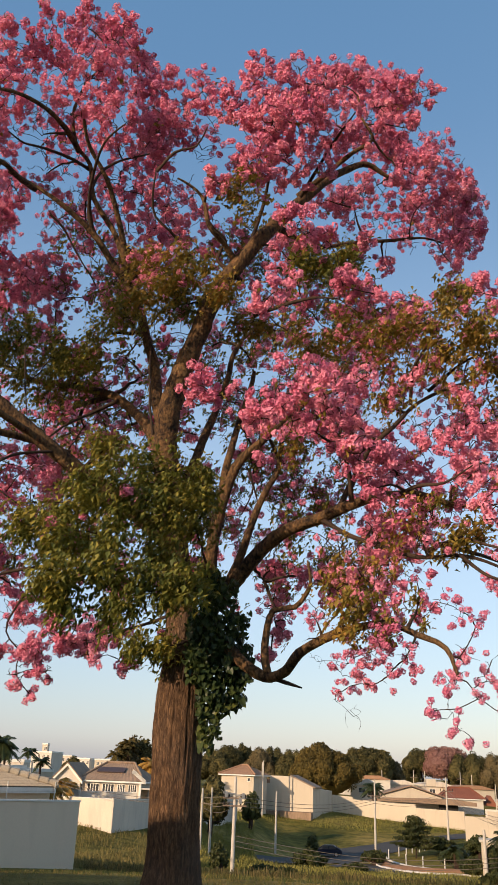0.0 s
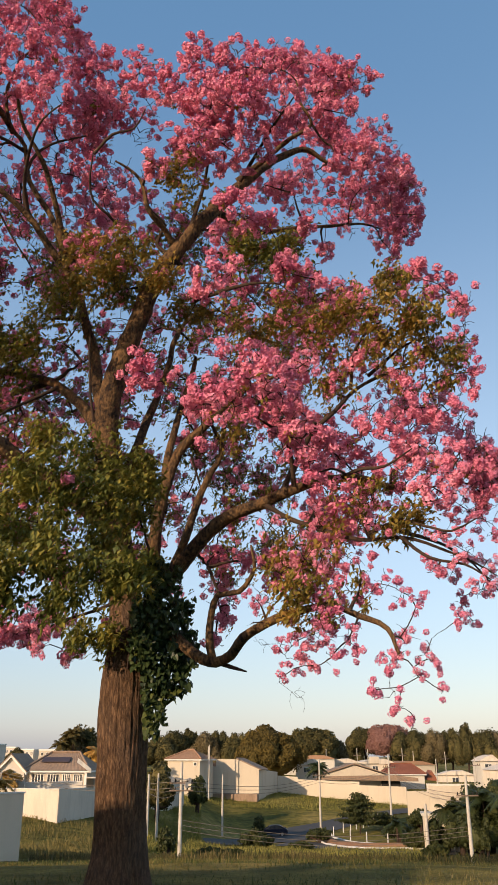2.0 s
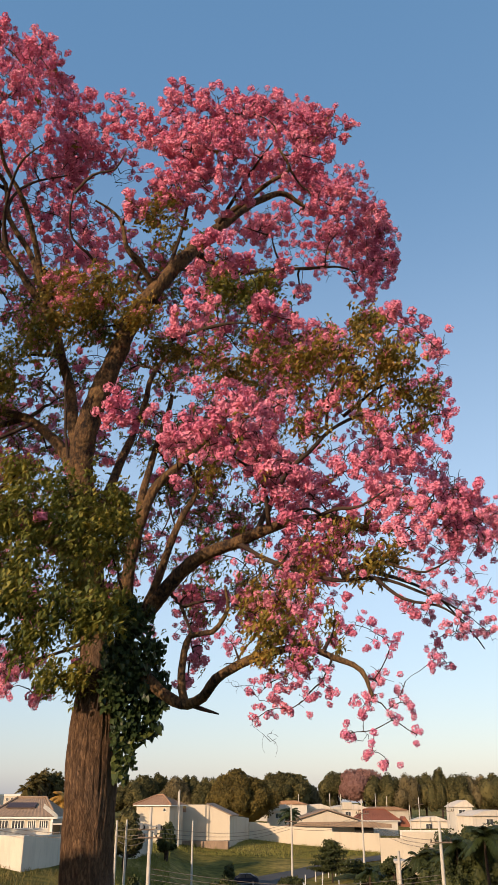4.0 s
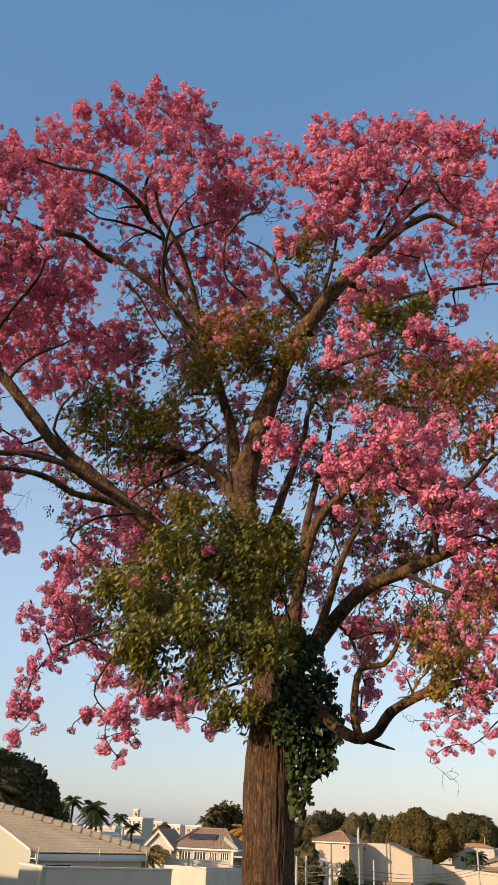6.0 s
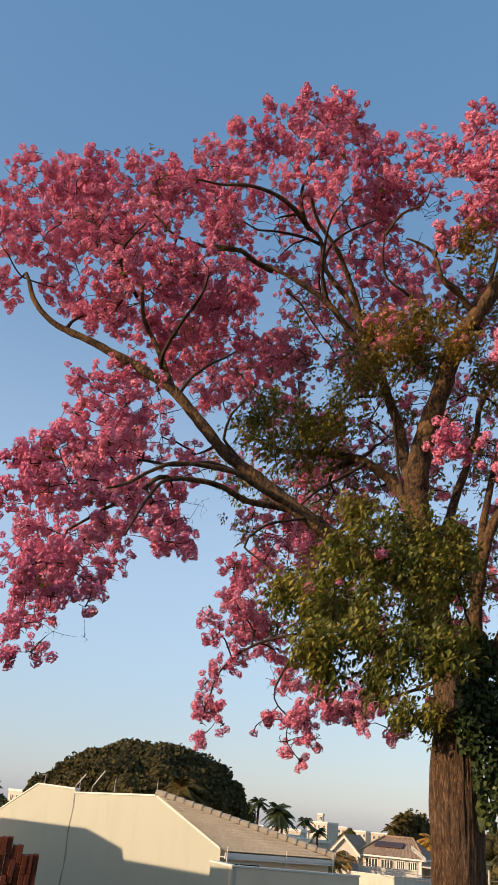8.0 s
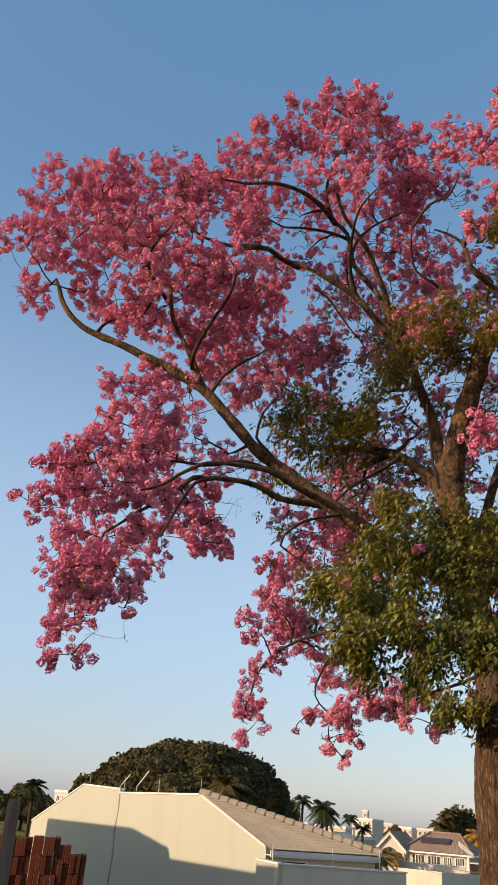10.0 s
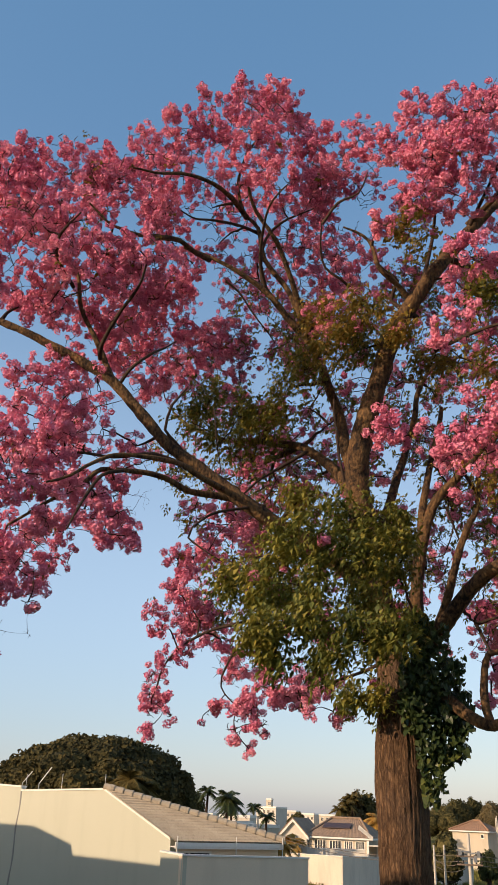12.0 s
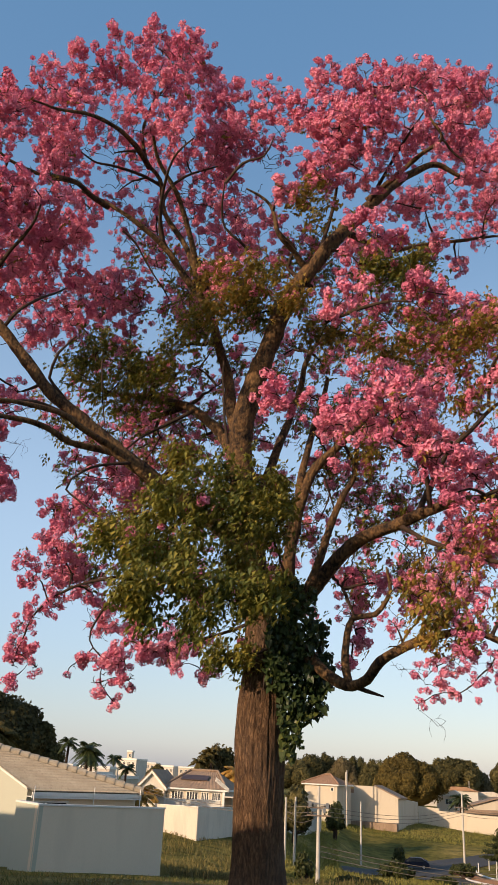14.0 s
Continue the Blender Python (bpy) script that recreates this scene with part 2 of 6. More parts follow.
def boxes(*dims, bevel=0.0):
    bm = bmesh.new()
    for d in dims:
        box(bm, *d, bevel=bevel)
    return bm


def prism(points, y0, y1):
    """An upright outline of (x, z), given depth from y0 to y1."""
    bm = bmesh.new()
    f = [bm.verts.new((x, y0, z)) for x, z in points]
    b = [bm.verts.new((x, y1, z)) for x, z in points]
    bm.faces.new(f)
    bm.faces.new(b[::-1])
    for i in range(len(f)):
        j = (i + 1) % len(f)
        bm.faces.new((f[j], f[i], b[i], b[j]))
    return bm


def slab(points, thick):
    """A sheet with corners at the given places, thickened downwards."""
    bm = bmesh.new()
    t = [bm.verts.new(p) for p in points]
    u = [bm.verts.new((p[0], p[1], p[2] - thick)) for p in points]
    bm.faces.new(t)
    bm.faces.new(u[::-1])
    for i in range(len(t)):
        j = (i + 1) % len(t)
        bm.faces.new((t[i], u[i], u[j], t[j]))
    return bm


def spline(points, step):
    """A smooth line through the points, sampled about every step metres."""
    p = np.asarray(points, float)
    p = np.vstack([2 * p[0] - p[1], p, 2 * p[-1] - p[-2]])
    outp = []
    for i in range(1, len(p) - 2):
        n = max(1, int(np.linalg.norm(p[i + 1] - p[i]) / step))
        for s in np.arange(n) / n:
            outp.append(0.5 * (2 * p[i] + (p[i + 1] - p[i - 1]) * s + (2 * p[i - 1] - 5 * p[i] + 4 * p[i + 1] - p[i + 2]) * s ** 2
                               + (3 * p[i] - p[i - 1] - 3 * p[i + 1] + p[i + 2]) * s ** 3))
    outp.append(p[-2])
    return np.array(outp)


class Tubes:
    """Collects tapered tubes into one mesh."""

    def __init__(self):
        self.v, self.f, self.n = [], [], 0

    def add(self, line, radii, sides, rough=0.0):
        line = np.asarray(line, float)
        radii = np.broadcast_to(np.asarray(radii, float), (len(line),))
        tang = np.gradient(line, axis=0)
        tang /= np.linalg.norm(tang, axis=1)[:, None] + 1e-9
        ref = np.where(np.abs(tang[:, 2:3]) > 0.9, np.array([[1.0, 0, 0]]), np.array([[0, 0, 1.0]]))
        u = np.cross(tang, ref)
        u /= np.linalg.norm(u, axis=1)[:, None] + 1e-9
        for i in range(1, len(u)):
            q = u[i - 1] - tang[i] * (u[i - 1] @ tang[i])
            nq = np.linalg.norm(q)
            if nq > 1e-4:
                u[i] = q / nq
        w = np.cross(tang, u)
        ang = np.arange(sides) / sides * 2 * math.pi
        ring = u[:, None] * np.cos(ang)[None, :, None] + w[:, None] * np.sin(ang)[None, :, None]
        r = radii[:, None, None]
        if rough:
            r = r * (1 + rough * rng.normal(size=(len(line), sides, 1)))
        self.v.append((line[:, None] + ring * r).reshape(-1, 3))
        k = len(line)
        i, j = np.meshgrid(np.arange(k - 1), np.arange(sides), indexing="ij")
        a, b = i * sides + j, i * sides + (j + 1) % sides
        self.f.append(np.stack([a, b, b + sides, a + sides], -1).reshape(-1, 4) + self.n)
        self.n += k * sides

    def mesh(self, name, material):
        return mesh_data(name, np.concatenate(self.v), np.concatenate(self.f), material, True)


def turns(n):
    """n random turns, as matrices."""
    q = rng.normal(size=(n, 4))
    q /= np.linalg.norm(q, axis=1)[:, None]
    w, x, y, z = q.T
    return np.stack([np.stack([1 - 2 * (y * y + z * z), 2 * (x * y - z * w), 2 * (x * z + y * w)], -1),
                     np.stack([2 * (x * y + z * w), 1 - 2 * (x * x + z * z), 2 * (y * z - x * w)], -1),
                     np.stack([2 * (x * z - y * w), 2 * (y * z + x * w), 1 - 2 * (x * x + y * y)], -1)], -2)


def facing(d, spin=True):
    """Turns whose z axis lies along each direction d, spun at random."""
    d = d / (np.linalg.norm(d, axis=1)[:, None] + 1e-9)
    h = rng.normal(size=d.shape) if spin else np.tile([0.0, 0.0, 1.0], (len(d), 1)) + rng.normal(size=d.shape) * 0.05
    x = np.cross(h, d)
    x /= np.linalg.norm(x, axis=1)[:, None] + 1e-9
    return np.stack([x, np.cross(d, x), d], -1)


def strew(name, shapes, places, mats, sizes, material):
    """One mesh of many small shapes (places of corners, faces), each turned, sized and set down."""
    vs, fs, n = [], [], 0
    pick = rng.integers(0, len(shapes), len(places))
    for k, (sv, sf) in enumerate(shapes):
        idx = np.nonzero(pick == k)[0]
        if not len(idx):
            continue
        v = np.einsum("nij,kj->nki", mats[idx], sv) * sizes[idx, None, None] + places[idx, None]
        vs.append(v.reshape(-1, 3))
        off = n + np.arange(len(idx))[:, None, None] * len(sv)
        fs.append((sf[None] + off).reshape(-1, sf.shape[1]))
        n += len(idx) * len(sv)
    return mesh_data(name, np.concatenate(vs), np.concatenate(fs), material)


def flower_head(count):
    """A shaggy head of small cupped flowers, radius about 1, mouths outwards."""
    cup = np.array([(0, 0, -0.12)] + [(0.46 * math.cos(i * 2.094), 0.46 * math.sin(i * 2.094), 0.03) for i in range(3)])
    fac = np.array([[0, 1, 2], [0, 2, 3], [0, 3, 1]])
    k = np.arange(count) + 0.5
    z, a = 1 - 2 * k / count, k * 2.39996
    d = np.stack([np.sqrt(1 - z * z) * np.cos(a), np.sqrt(1 - z * z) * np.sin(a), z], 1) + rng.normal(size=(count, 3)) * 0.12
    d /= np.linalg.norm(d, axis=1)[:, None]
    m = facing(d + rng.normal(size=d.shape) * 0.2)
    v = np.einsum("nij,kj->nki", m, cup) * rng.uniform(0.8, 1.2, (count, 1, 1)) + d[:, None] * rng.uniform(0.62, 1.05, (count, 1, 1))
    v = v * rng.uniform(0.75, 1.25, 3)
    return v.reshape(-1, 3), (fac[None] + np.arange(count)[:, None, None] * 4).reshape(-1, 3)


def leaf_quads(width, fold, droop):
    v = np.array([(0, 0, 0), (-width, fold, 0.45), (0, -0.3 * droop, 0.5), (width, fold, 0.45), (0, -droop, 1)], float)
    return v, np.array([(0, 2, 4, 1), (0, 3, 4, 2)])


CLUMP_LEAVES = []
for k in range(4):
    vv, ff = [], []
    for i in range(6):
        v, f = leaf_quads(0.27, 0.08, rng.uniform(0.05, 0.3))
        a = rng.uniform(0, 6.28)
        tilt = rng.uniform(1.5, 2.6)
        r = np.array(Euler((tilt, 0, a), "XYZ").to_matrix())
        vv.append(v @ r.T + rng.uniform(-0.75, 0.75, 3))
        ff.append(f + 5 * i)
    CLUMP_LEAVES.append((np.concatenate(vv), np.concatenate(ff)))
FLOWERS = [flower_head(k) for k in (23, 25, 26, 24, 25)]
LEAF_QUAD = [leaf_quads(w, fo, d) for w, fo, d in ((0.42, 0.16, 0.1), (0.5, 0.12, 0.2), (0.36, 0.2, 0.05))]

# ---- ground: one sheet, falling away from the tree into a dip and rising again beyond the road ----
BEARINGS = [-90, -35, -13.5, -5.5, 1.0, 4.0, 8.0, 14.0, 19.0, 26.0, 90]
DISTANCES = [0, 12.4, 16, 28, 34, 55, 75, 95, 110, 125, 135, 165, 300, 4500]
HEIGHTS = [
    [0, 0, 0, 0, 0, 0, 0, 0, 0, 0, 0, 0, 0, 0],
    [0, 0, -0.15, -1.4, -1.8, -2.2, -2.3, -2.4, -2.5, -2.5, -2.5, -2.3, -2.0, -2],
    [0, 0, -0.15, -1.4, -1.8, -3.0, -3.5, -3.7, -3.6, -3.4, -3.2, -2.8, -2.0, -2],
    [0, 0, -0.15, -1.4, -1.95, -4.0, -5.2, -3.7, -3.3, -3.2, -3.2, -2.8, -2.0, -2],
    [0, 0, -0.15, -1.4, -2.0, -4.4, -6.0, -4.6, -3.6, -3.4, -3.3, -3.0, -2.0, -2],
    [0, 0, -0.15, -1.4, -2.0, -4.5, -6.4, -7.2, -6.6, -5.3, -5.0, -4.1, -2.2, -2],
    [0, 0, -0.15, -1.4, -2.0, -4.5, -6.5, -7.6, -8.4, -8.9, -7.8, -4.4, -2.2, -2],
    [0, 0, -0.15, -1.4, -2.0, -4.5, -6.6, -7.7, -8.4, -8.4, -7.8, -5.3, -2.6, -2],
    [0, 0, -0.15, -1.4, -2.0, -4.6, -7.0, -7.6, -7.8, -7.3, -6.6, -5.6, -2.8, -2],
    [0, 0, -0.15, -1.4, -2.0, -4.8, -7.2, -7.6, -7.6, -7.2, -6.6, -5.4, -2.8, -2],
    [0, 0, 0, 0, 0, 0, 0, 0, 0, 0, 0, 0, 0, 0],
]
HT = np.array(HEIGHTS, float)


def ground_z(x, y):
    b, d = math.degrees(math.atan2(x, y)), math.hypot(x, y)
    if abs(b) >= 90:
        return 0.0
    j = max(0, int(np.searchsorted(BEARINGS, b, "right")) - 1)
    s = (b - BEARINGS[j]) / (BEARINGS[j + 1] - BEARINGS[j])
    s = s * s * (3 - 2 * s)
    z = float(np.interp(d, DISTANCES, HT[j] * (1 - s) + HT[j + 1] * s))
    return z + 0.05 * noise.noise(Vector((x * 0.35, y * 0.35, 0))) * min(1, max(0, (d - 13) / 10))


def spot(bearing, rise, distance):
    """The place at a bearing and rise (degrees) from the standpoint, at a distance over the ground."""
    b = radians(bearing)
    return Vector((distance * math.sin(b), distance * math.cos(b), EYE + distance * math.tan(radians(rise))))


def on_ground(bearing, distance):
    p = spot(bearing, 0, distance)
    p.z = ground_z(p.x, p.y)
    return p


rings = [0.001, 2, 4, 6, 8, 9.5] + list(np.arange(11, 40, 0.8)) + list(np.arange(40, 180, 2.5)) + [190, 210, 240, 280, 330, 400, 550, 800, 1300, 2200, 4500]
bears = list(range(-180, -40, 6)) + list(np.arange(-40, 40, 0.6)) + list(range(40, 180, 6))
gv = [(d * math.sin(radians(b)), d * math.cos(radians(b)), ground_z(d * math.sin(radians(b)), d * math.cos(radians(b)))) for d in rings for b in bears]
nb = len(bears)
gf = [(i * nb + j, i * nb + (j + 1) % nb, (i + 1) * nb + (j + 1) % nb, (i + 1) * nb + j) for i in range(len(rings) - 1) for j in range(nb)]
GROUND, gnt, gbs = nodes_of("meadow_ground")
g1, g2, g3 = noise_node(gnt, 0.09, 6), noise_node(gnt, 0.9, 6), noise_node(gnt, 12, 5)
gcol = ramp(gnt, g1.outputs[0], [(0.36, (0.09, 0.09, 0.021)), (0.5, (0.18, 0.15, 0.038)), (0.64, (0.29, 0.22, 0.072))])
gcol = blend(gnt, gcol, ramp(gnt, g2.outputs[0], [(0.3, (0.45, 0.5, 0.4)), (0.7, (1.35, 1.25, 1.1))]), 1.0, "MULTIPLY")
gcol = blend(gnt, gcol, ramp(gnt, g3.outputs[0], [(0.3, (0.6, 0.6, 0.6)), (0.7, (1.3, 1.3, 1.3))]), 0.8, "MULTIPLY")
gnt.links.new(gcol, gbs.inputs["Base Color"])
gbs.inputs["Roughness"].default_value = 0.95
gbs.inputs["Specular IOR Level"].default_value = 0.1
bump(gnt, gbs, g3.outputs[0], 0.8, 0.12)
ground = part("ground", mesh_data("ground", gv, gf, GROUND, True))
tagged(ground, "grassy slope falling away from the tree, green and straw-coloured", "ground", kind="structure")

# ---- the pink trumpet tree ----
tree = thing("flowering_tree", "tall old tree in full pink blossom on shaded grass", "tree", Matrix.Translation((0, 0, 0)))


def trunk_mesh():
    """The trunk: leaning a little, flared at its foot, with lengthwise ridges."""
    sides, zs = 150, np.concatenate([np.linspace(-0.35, 1.2, 40), np.linspace(1.23, 3.75, 66)])
    ax = np.interp(zs, [-0.4, 0, 0.5, 1.9, 2.7, 3.4, 3.8], [0.08, 0.085, 0.09, 0.07, 0.065, 0.07, 0.05])
    rad = np.interp(zs, [-0.4, 0, 0.2, 0.5, 1.2, 1.9, 2.6, 2.9, 3.2, 3.8], [0.56, 0.43, 0.385, 0.36, 0.35, 0.367, 0.355, 0.31, 0.28, 0.27])
    vs = []
    for z, cx, r in zip(zs, ax, rad):
        for k in range(sides):
            a = 2 * math.pi * k / sides
            c, s = math.cos(a), math.sin(a)
            flute = 0.045 * math.exp(-max(0, z) * 1.5) * math.cos(5 * a + 0.7)
            rid = noise.noise(Vector((c * 5.5, s * 5.5, z * 0.9))) * 0.022 - abs(noise.noise(Vector((c * 11, s * 11, z * 1.1)))) * 0.035 + noise.noise(Vector((c * 26, s * 26, z * 5))) * 0.008
            lump = 0.03 * noise.noise(Vector((c * 1.3, s * 1.3, z * 1.5 + 4)))
            rr = r + flute + rid + lump
            vs.append((cx + rr * c, 12.4 + rr * s, z))
    n = len(zs)
    fs = [(i * sides + k, i * sides + (k + 1) % sides, (i + 1) * sides + (k + 1) % sides, (i + 1) * sides + k) for i in range(n - 1) for k in range(sides)]
    return mesh_data("trunk", vs, fs, BARK, True)


part("trunk", trunk_mesh(), parent=tree)
NODES, NODE_R = [], []
CLUMPS = []
twigs = Tubes()


def limb(name, r0, r1, points):
    """A limb of the tree through a few places, tapering from r0 to r1."""
    line = spline(points, 0.12)
    k = len(line)
    wob = np.array([noise.noise_vector(Vector(p) * 1.7) for p in line]) * 0.05 * np.linspace(0, 1, k)[:, None]
    line = line + wob
    rad = (np.linspace(1, 0, k) ** 0.8 * (r0 - r1) + r1) * 0.73
    rad *= 1 + 0.10 * np.array([noise.noise(Vector(p) * 3.1) for p in line])
    t = Tubes()
    t.add(line, rad, 16 if r0 > 0.1 else 10, 0.055)
    part("limb", t.mesh("limb", LIMB_BARK if r0 > 0.065 else TWIG), parent=tree)
    for p, r in zip(line[2:], rad[2:]):
        NODES.append(p)
        NODE_R.append(r)


def clumps(kind, places):
    """Rounded masses of the crown: x, y, z and radius of each."""
    CLUMPS.extend((kind, np.array(p[:3]), p[3]) for p in places)


limb("leader", 0.33, 0.05, [(0.03, 12.45, 3.62), (-0.25, 12.45, 5.16), (-0.43, 12.45, 6.28), (-0.44, 12.37, 7.04), (-0.21, 12.15, 7.83), (0.05, 12.01, 8.63), (0.28, 12.01, 9.32), (0.73, 12.01, 10.01), (1.35, 12.15, 10.97), (2.09, 12.45, 12.00), (2.94, 12.73, 12.86), (3.54, 12.88, 12.74)])
limb("leader_top", 0.075, 0.02, [(1.63, 12.30, 11.58), (2.21, 11.87, 11.92), (2.53, 11.58, 12.09), (2.84, 11.29, 12.18), (2.60, 11.14, 12.49), (2.50, 11.00, 12.81)])
limb("leader_side", 0.07, 0.02, [(0.54, 12.01, 9.80), (0.29, 11.72, 9.99), (0.01, 11.43, 10.14), (-0.11, 11.43, 10.71), (-0.56, 11.29, 10.92)])
limb("right_bough", 0.085, 0.02, [(1.21, 12.30, 10.90), (1.99, 13.03, 11.03), (2.83, 13.60, 11.57), (3.77, 14.04, 12.08), (4.63, 14.48, 12.53), (5.35, 14.77, 12.63)])
limb("upper_left", 0.15, 0.03, [(-0.38, 12.45, 6.57), (-0.64, 12.73, 7.30), (-0.74, 13.03, 8.08), (-0.96, 13.03, 8.75), (-1.21, 12.88, 9.48), (-1.64, 12.59, 9.94), (-2.01, 12.30, 10.39), (-2.56, 12.01, 10.69), (-3.13, 11.87, 11.00), (-3.51, 11.72, 11.08)])
limb("upper_left_top", 0.08, 0.02, [(-1.35, 12.73, 9.67), (-1.64, 12.59, 10.53), (-2.11, 12.45, 11.24), (-2.24, 12.30, 11.88), (-2.52, 12.15, 12.23), (-2.60, 12.01, 13.07), (-2.34, 11.87, 13.58), (-1.99, 11.72, 13.83)])
limb("upper_left_mid", 0.05, 0.015, [(-2.52, 12.15, 12.23), (-2.80, 11.87, 12.48), (-3.28, 11.72, 12.71), (-3.81, 11.58, 12.88)])
limb("upper_left_fork", 0.05, 0.02, [(-1.85, 12.59, 10.30), (-2.13, 12.30, 10.69), (-2.10, 12.15, 11.35), (-1.81, 12.15, 11.83), (-1.20, 12.30, 12.26)])
limb("dark_left", 0.15, 0.03, [(-0.46, 12.59, 6.33), (-0.87, 13.31, 7.22), (-1.55, 14.18, 8.08), (-2.37, 14.91, 8.59), (-3.29, 15.49, 8.92), (-4.14, 15.93, 9.43), (-4.77, 16.21, 10.03)])
limb("dark_stem", 0.12, 0.03, [(-0.15, 12.52, 5.49), (-0.02, 12.73, 6.07), (0.19, 13.10, 6.93), (0.38, 13.46, 7.70), (0.54, 13.60, 8.33), (0.67, 13.75, 8.96), (0.90, 14.04, 9.55), (1.48, 14.33, 10.02)])
limb("stub", 0.03, 0.02, [(-0.64, 12.01, 6.48), (-0.74, 11.87, 7.10), (-0.77, 11.72, 7.78)])
limb("right_stem", 0.15, 0.03, [(0.38, 12.45, 4.30), (0.43, 12.45, 5.01), (0.56, 12.45, 5.70), (0.78, 12.45, 6.28), (1.22, 12.30, 6.74), (1.76, 12.15, 7.25), (2.28, 11.87, 7.45)])
limb("right_stem_two", 0.1, 0.03, [(0.62, 12.30, 4.15), (0.82, 12.15, 4.58), (1.02, 12.08, 5.26), (1.24, 12.01, 5.75), (1.38, 12.01, 6.02), (1.39, 11.72, 6.50), (1.66, 11.29, 6.80)])
limb("right_limb", 0.17, 0.03, [(0.51, 12.45, 3.96), (0.82, 12.15, 4.32), (1.20, 11.87, 4.76), (1.55, 11.58, 4.97), (1.92, 11.29, 5.05), (2.24, 11.00, 5.15), (2.63, 10.70, 5.23), (3.12, 10.41, 5.18), (3.55, 10.27, 5.05), (4.03, 10.27, 5.06)])
limb("right_limb_up", 0.06, 0.02, [(2.14, 11.14, 5.11), (2.55, 11.00, 6.00), (2.96, 10.85, 6.42), (3.32, 10.85, 6.81), (3.87, 10.85, 7.14), (4.48, 11.00, 7.35)])
limb("right_outer", 0.055, 0.015, [(1.92, 11.29, 5.05), (2.24, 10.85, 4.70), (2.65, 10.56, 4.48), (3.04, 10.27, 4.30), (3.46, 10.12, 4.32), (3.86, 9.98, 4.22), (4.32, 9.83, 3.99), (4.58, 9.69, 3.78)])
limb("low_hook", 0.13, 0.025, [(0.43, 12.30, 3.59), (0.71, 11.87, 3.21), (1.01, 11.58, 2.91), (1.26, 11.29, 2.79), (1.42, 11.00, 2.86), (1.55, 10.70, 3.06), (1.80, 10.41, 3.18), (2.15, 10.12, 3.30), (2.51, 9.83, 3.35), (2.82, 9.69, 3.20), (3.12, 9.54, 3.01), (3.22, 9.40, 2.68)])
limb("hook_stub", 0.05, 0.012, [(1.26, 11.29, 2.79), (1.43, 11.14, 2.72), (1.64, 11.00, 2.66)])
limb("hook_up", 0.08, 0.02, [(1.22, 11.31, 2.81), (1.18, 11.36, 3.00), (1.19, 11.43, 3.36), (1.28, 11.43, 3.71), (1.56, 11.29, 3.75), (1.75, 11.14, 4.03), (1.72, 11.14, 4.39)])
limb("left_limb", 0.19, 0.04, [(-0.05, 12.45, 4.67), (-0.55, 12.15, 5.02), (-1.18, 11.87, 5.41), (-1.82, 11.58, 5.77), (-2.32, 11.43, 6.09), (-2.83, 11.29, 6.47), (-3.27, 11.14, 6.80), (-3.73, 11.00, 7.30), (-4.20, 10.85, 7.81), (-4.77, 10.70, 8.17), (-5.35, 10.56, 8.47), (-5.82, 10.41, 8.69), (-6.33, 10.27, 8.91), (-6.65, 10.12, 9.32), (-6.93, 10.12, 9.84)])
limb("left_limb_low", 0.075, 0.02, [(-2.20, 11.50, 6.01), (-2.48, 11.36, 6.03), (-2.87, 11.00, 5.98), (-3.19, 10.70, 6.09), (-3.58, 10.41, 6.08), (-3.95, 10.12, 6.00), (-4.20, 9.98, 5.71), (-4.61, 9.83, 5.37), (-5.00, 9.69, 5.04)])
limb("left_limb_low_two", 0.05, 0.015, [(-2.70, 11.31, 6.37), (-3.07, 11.14, 6.49), (-3.44, 10.85, 6.54), (-3.96, 10.56, 6.39), (-4.54, 10.41, 6.40), (-5.00, 10.27, 6.21)])
limb("left_limb_up", 0.07, 0.015, [(-4.20, 10.85, 7.81), (-4.52, 10.70, 8.49), (-4.81, 10.56, 9.08), (-4.90, 10.41, 9.67), (-5.45, 10.41, 10.32)])
limb("squiggle", 0.035, 0.012, [(-1.82, 11.58, 5.95), (-2.46, 11.14, 5.70), (-2.76, 10.85, 5.36), (-2.80, 10.85, 5.19), (-2.50, 10.70, 4.95), (-2.25, 10.70, 4.81)])
limb("low_left", 0.06, 0.012, [(0.04, 12.45, 4.26), (-0.42, 12.30, 4.33), (-1.23, 12.30, 4.41), (-2.10, 12.45, 4.39), (-2.65, 12.59, 4.30), (-3.22, 12.73, 4.09), (-3.56, 12.73, 3.73), (-3.67, 12.73, 3.30)])
limb("dangle", 0.03, 0.012, [(-2.10, 12.45, 4.39), (-2.40, 12.73, 4.02), (-2.64, 12.88, 3.57), (-2.59, 13.03, 3.34), (-2.34, 13.03, 3.14)])
limb("x1", 0.06, 0.015, [(0.64, 12.08, 9.50), (0.20, 12.08, 9.90), (0.34, 11.87, 10.15), (0.13, 11.72, 10.28), (-0.03, 11.58, 10.41)])
limb("x2", 0.035, 0.012, [(-0.44, 12.01, 10.10), (-0.64, 11.72, 10.15), (-0.89, 11.58, 10.31), (-0.97, 11.29, 10.62), (-0.90, 11.00, 10.86)])
limb("x3", 0.07, 0.02, [(-2.45, 12.15, 12.05), (-2.56, 11.58, 11.93), (-2.82, 11.00, 11.87), (-3.24, 10.56, 11.73), (-3.62, 10.12, 11.44), (-3.94, 9.83, 11.27)])
limb("x4", 0.045, 0.015, [(-2.26, 12.45, 11.89), (-2.48, 11.87, 11.62), (-2.78, 11.43, 11.39), (-3.06, 10.85, 10.99), (-3.22, 10.41, 10.84)])
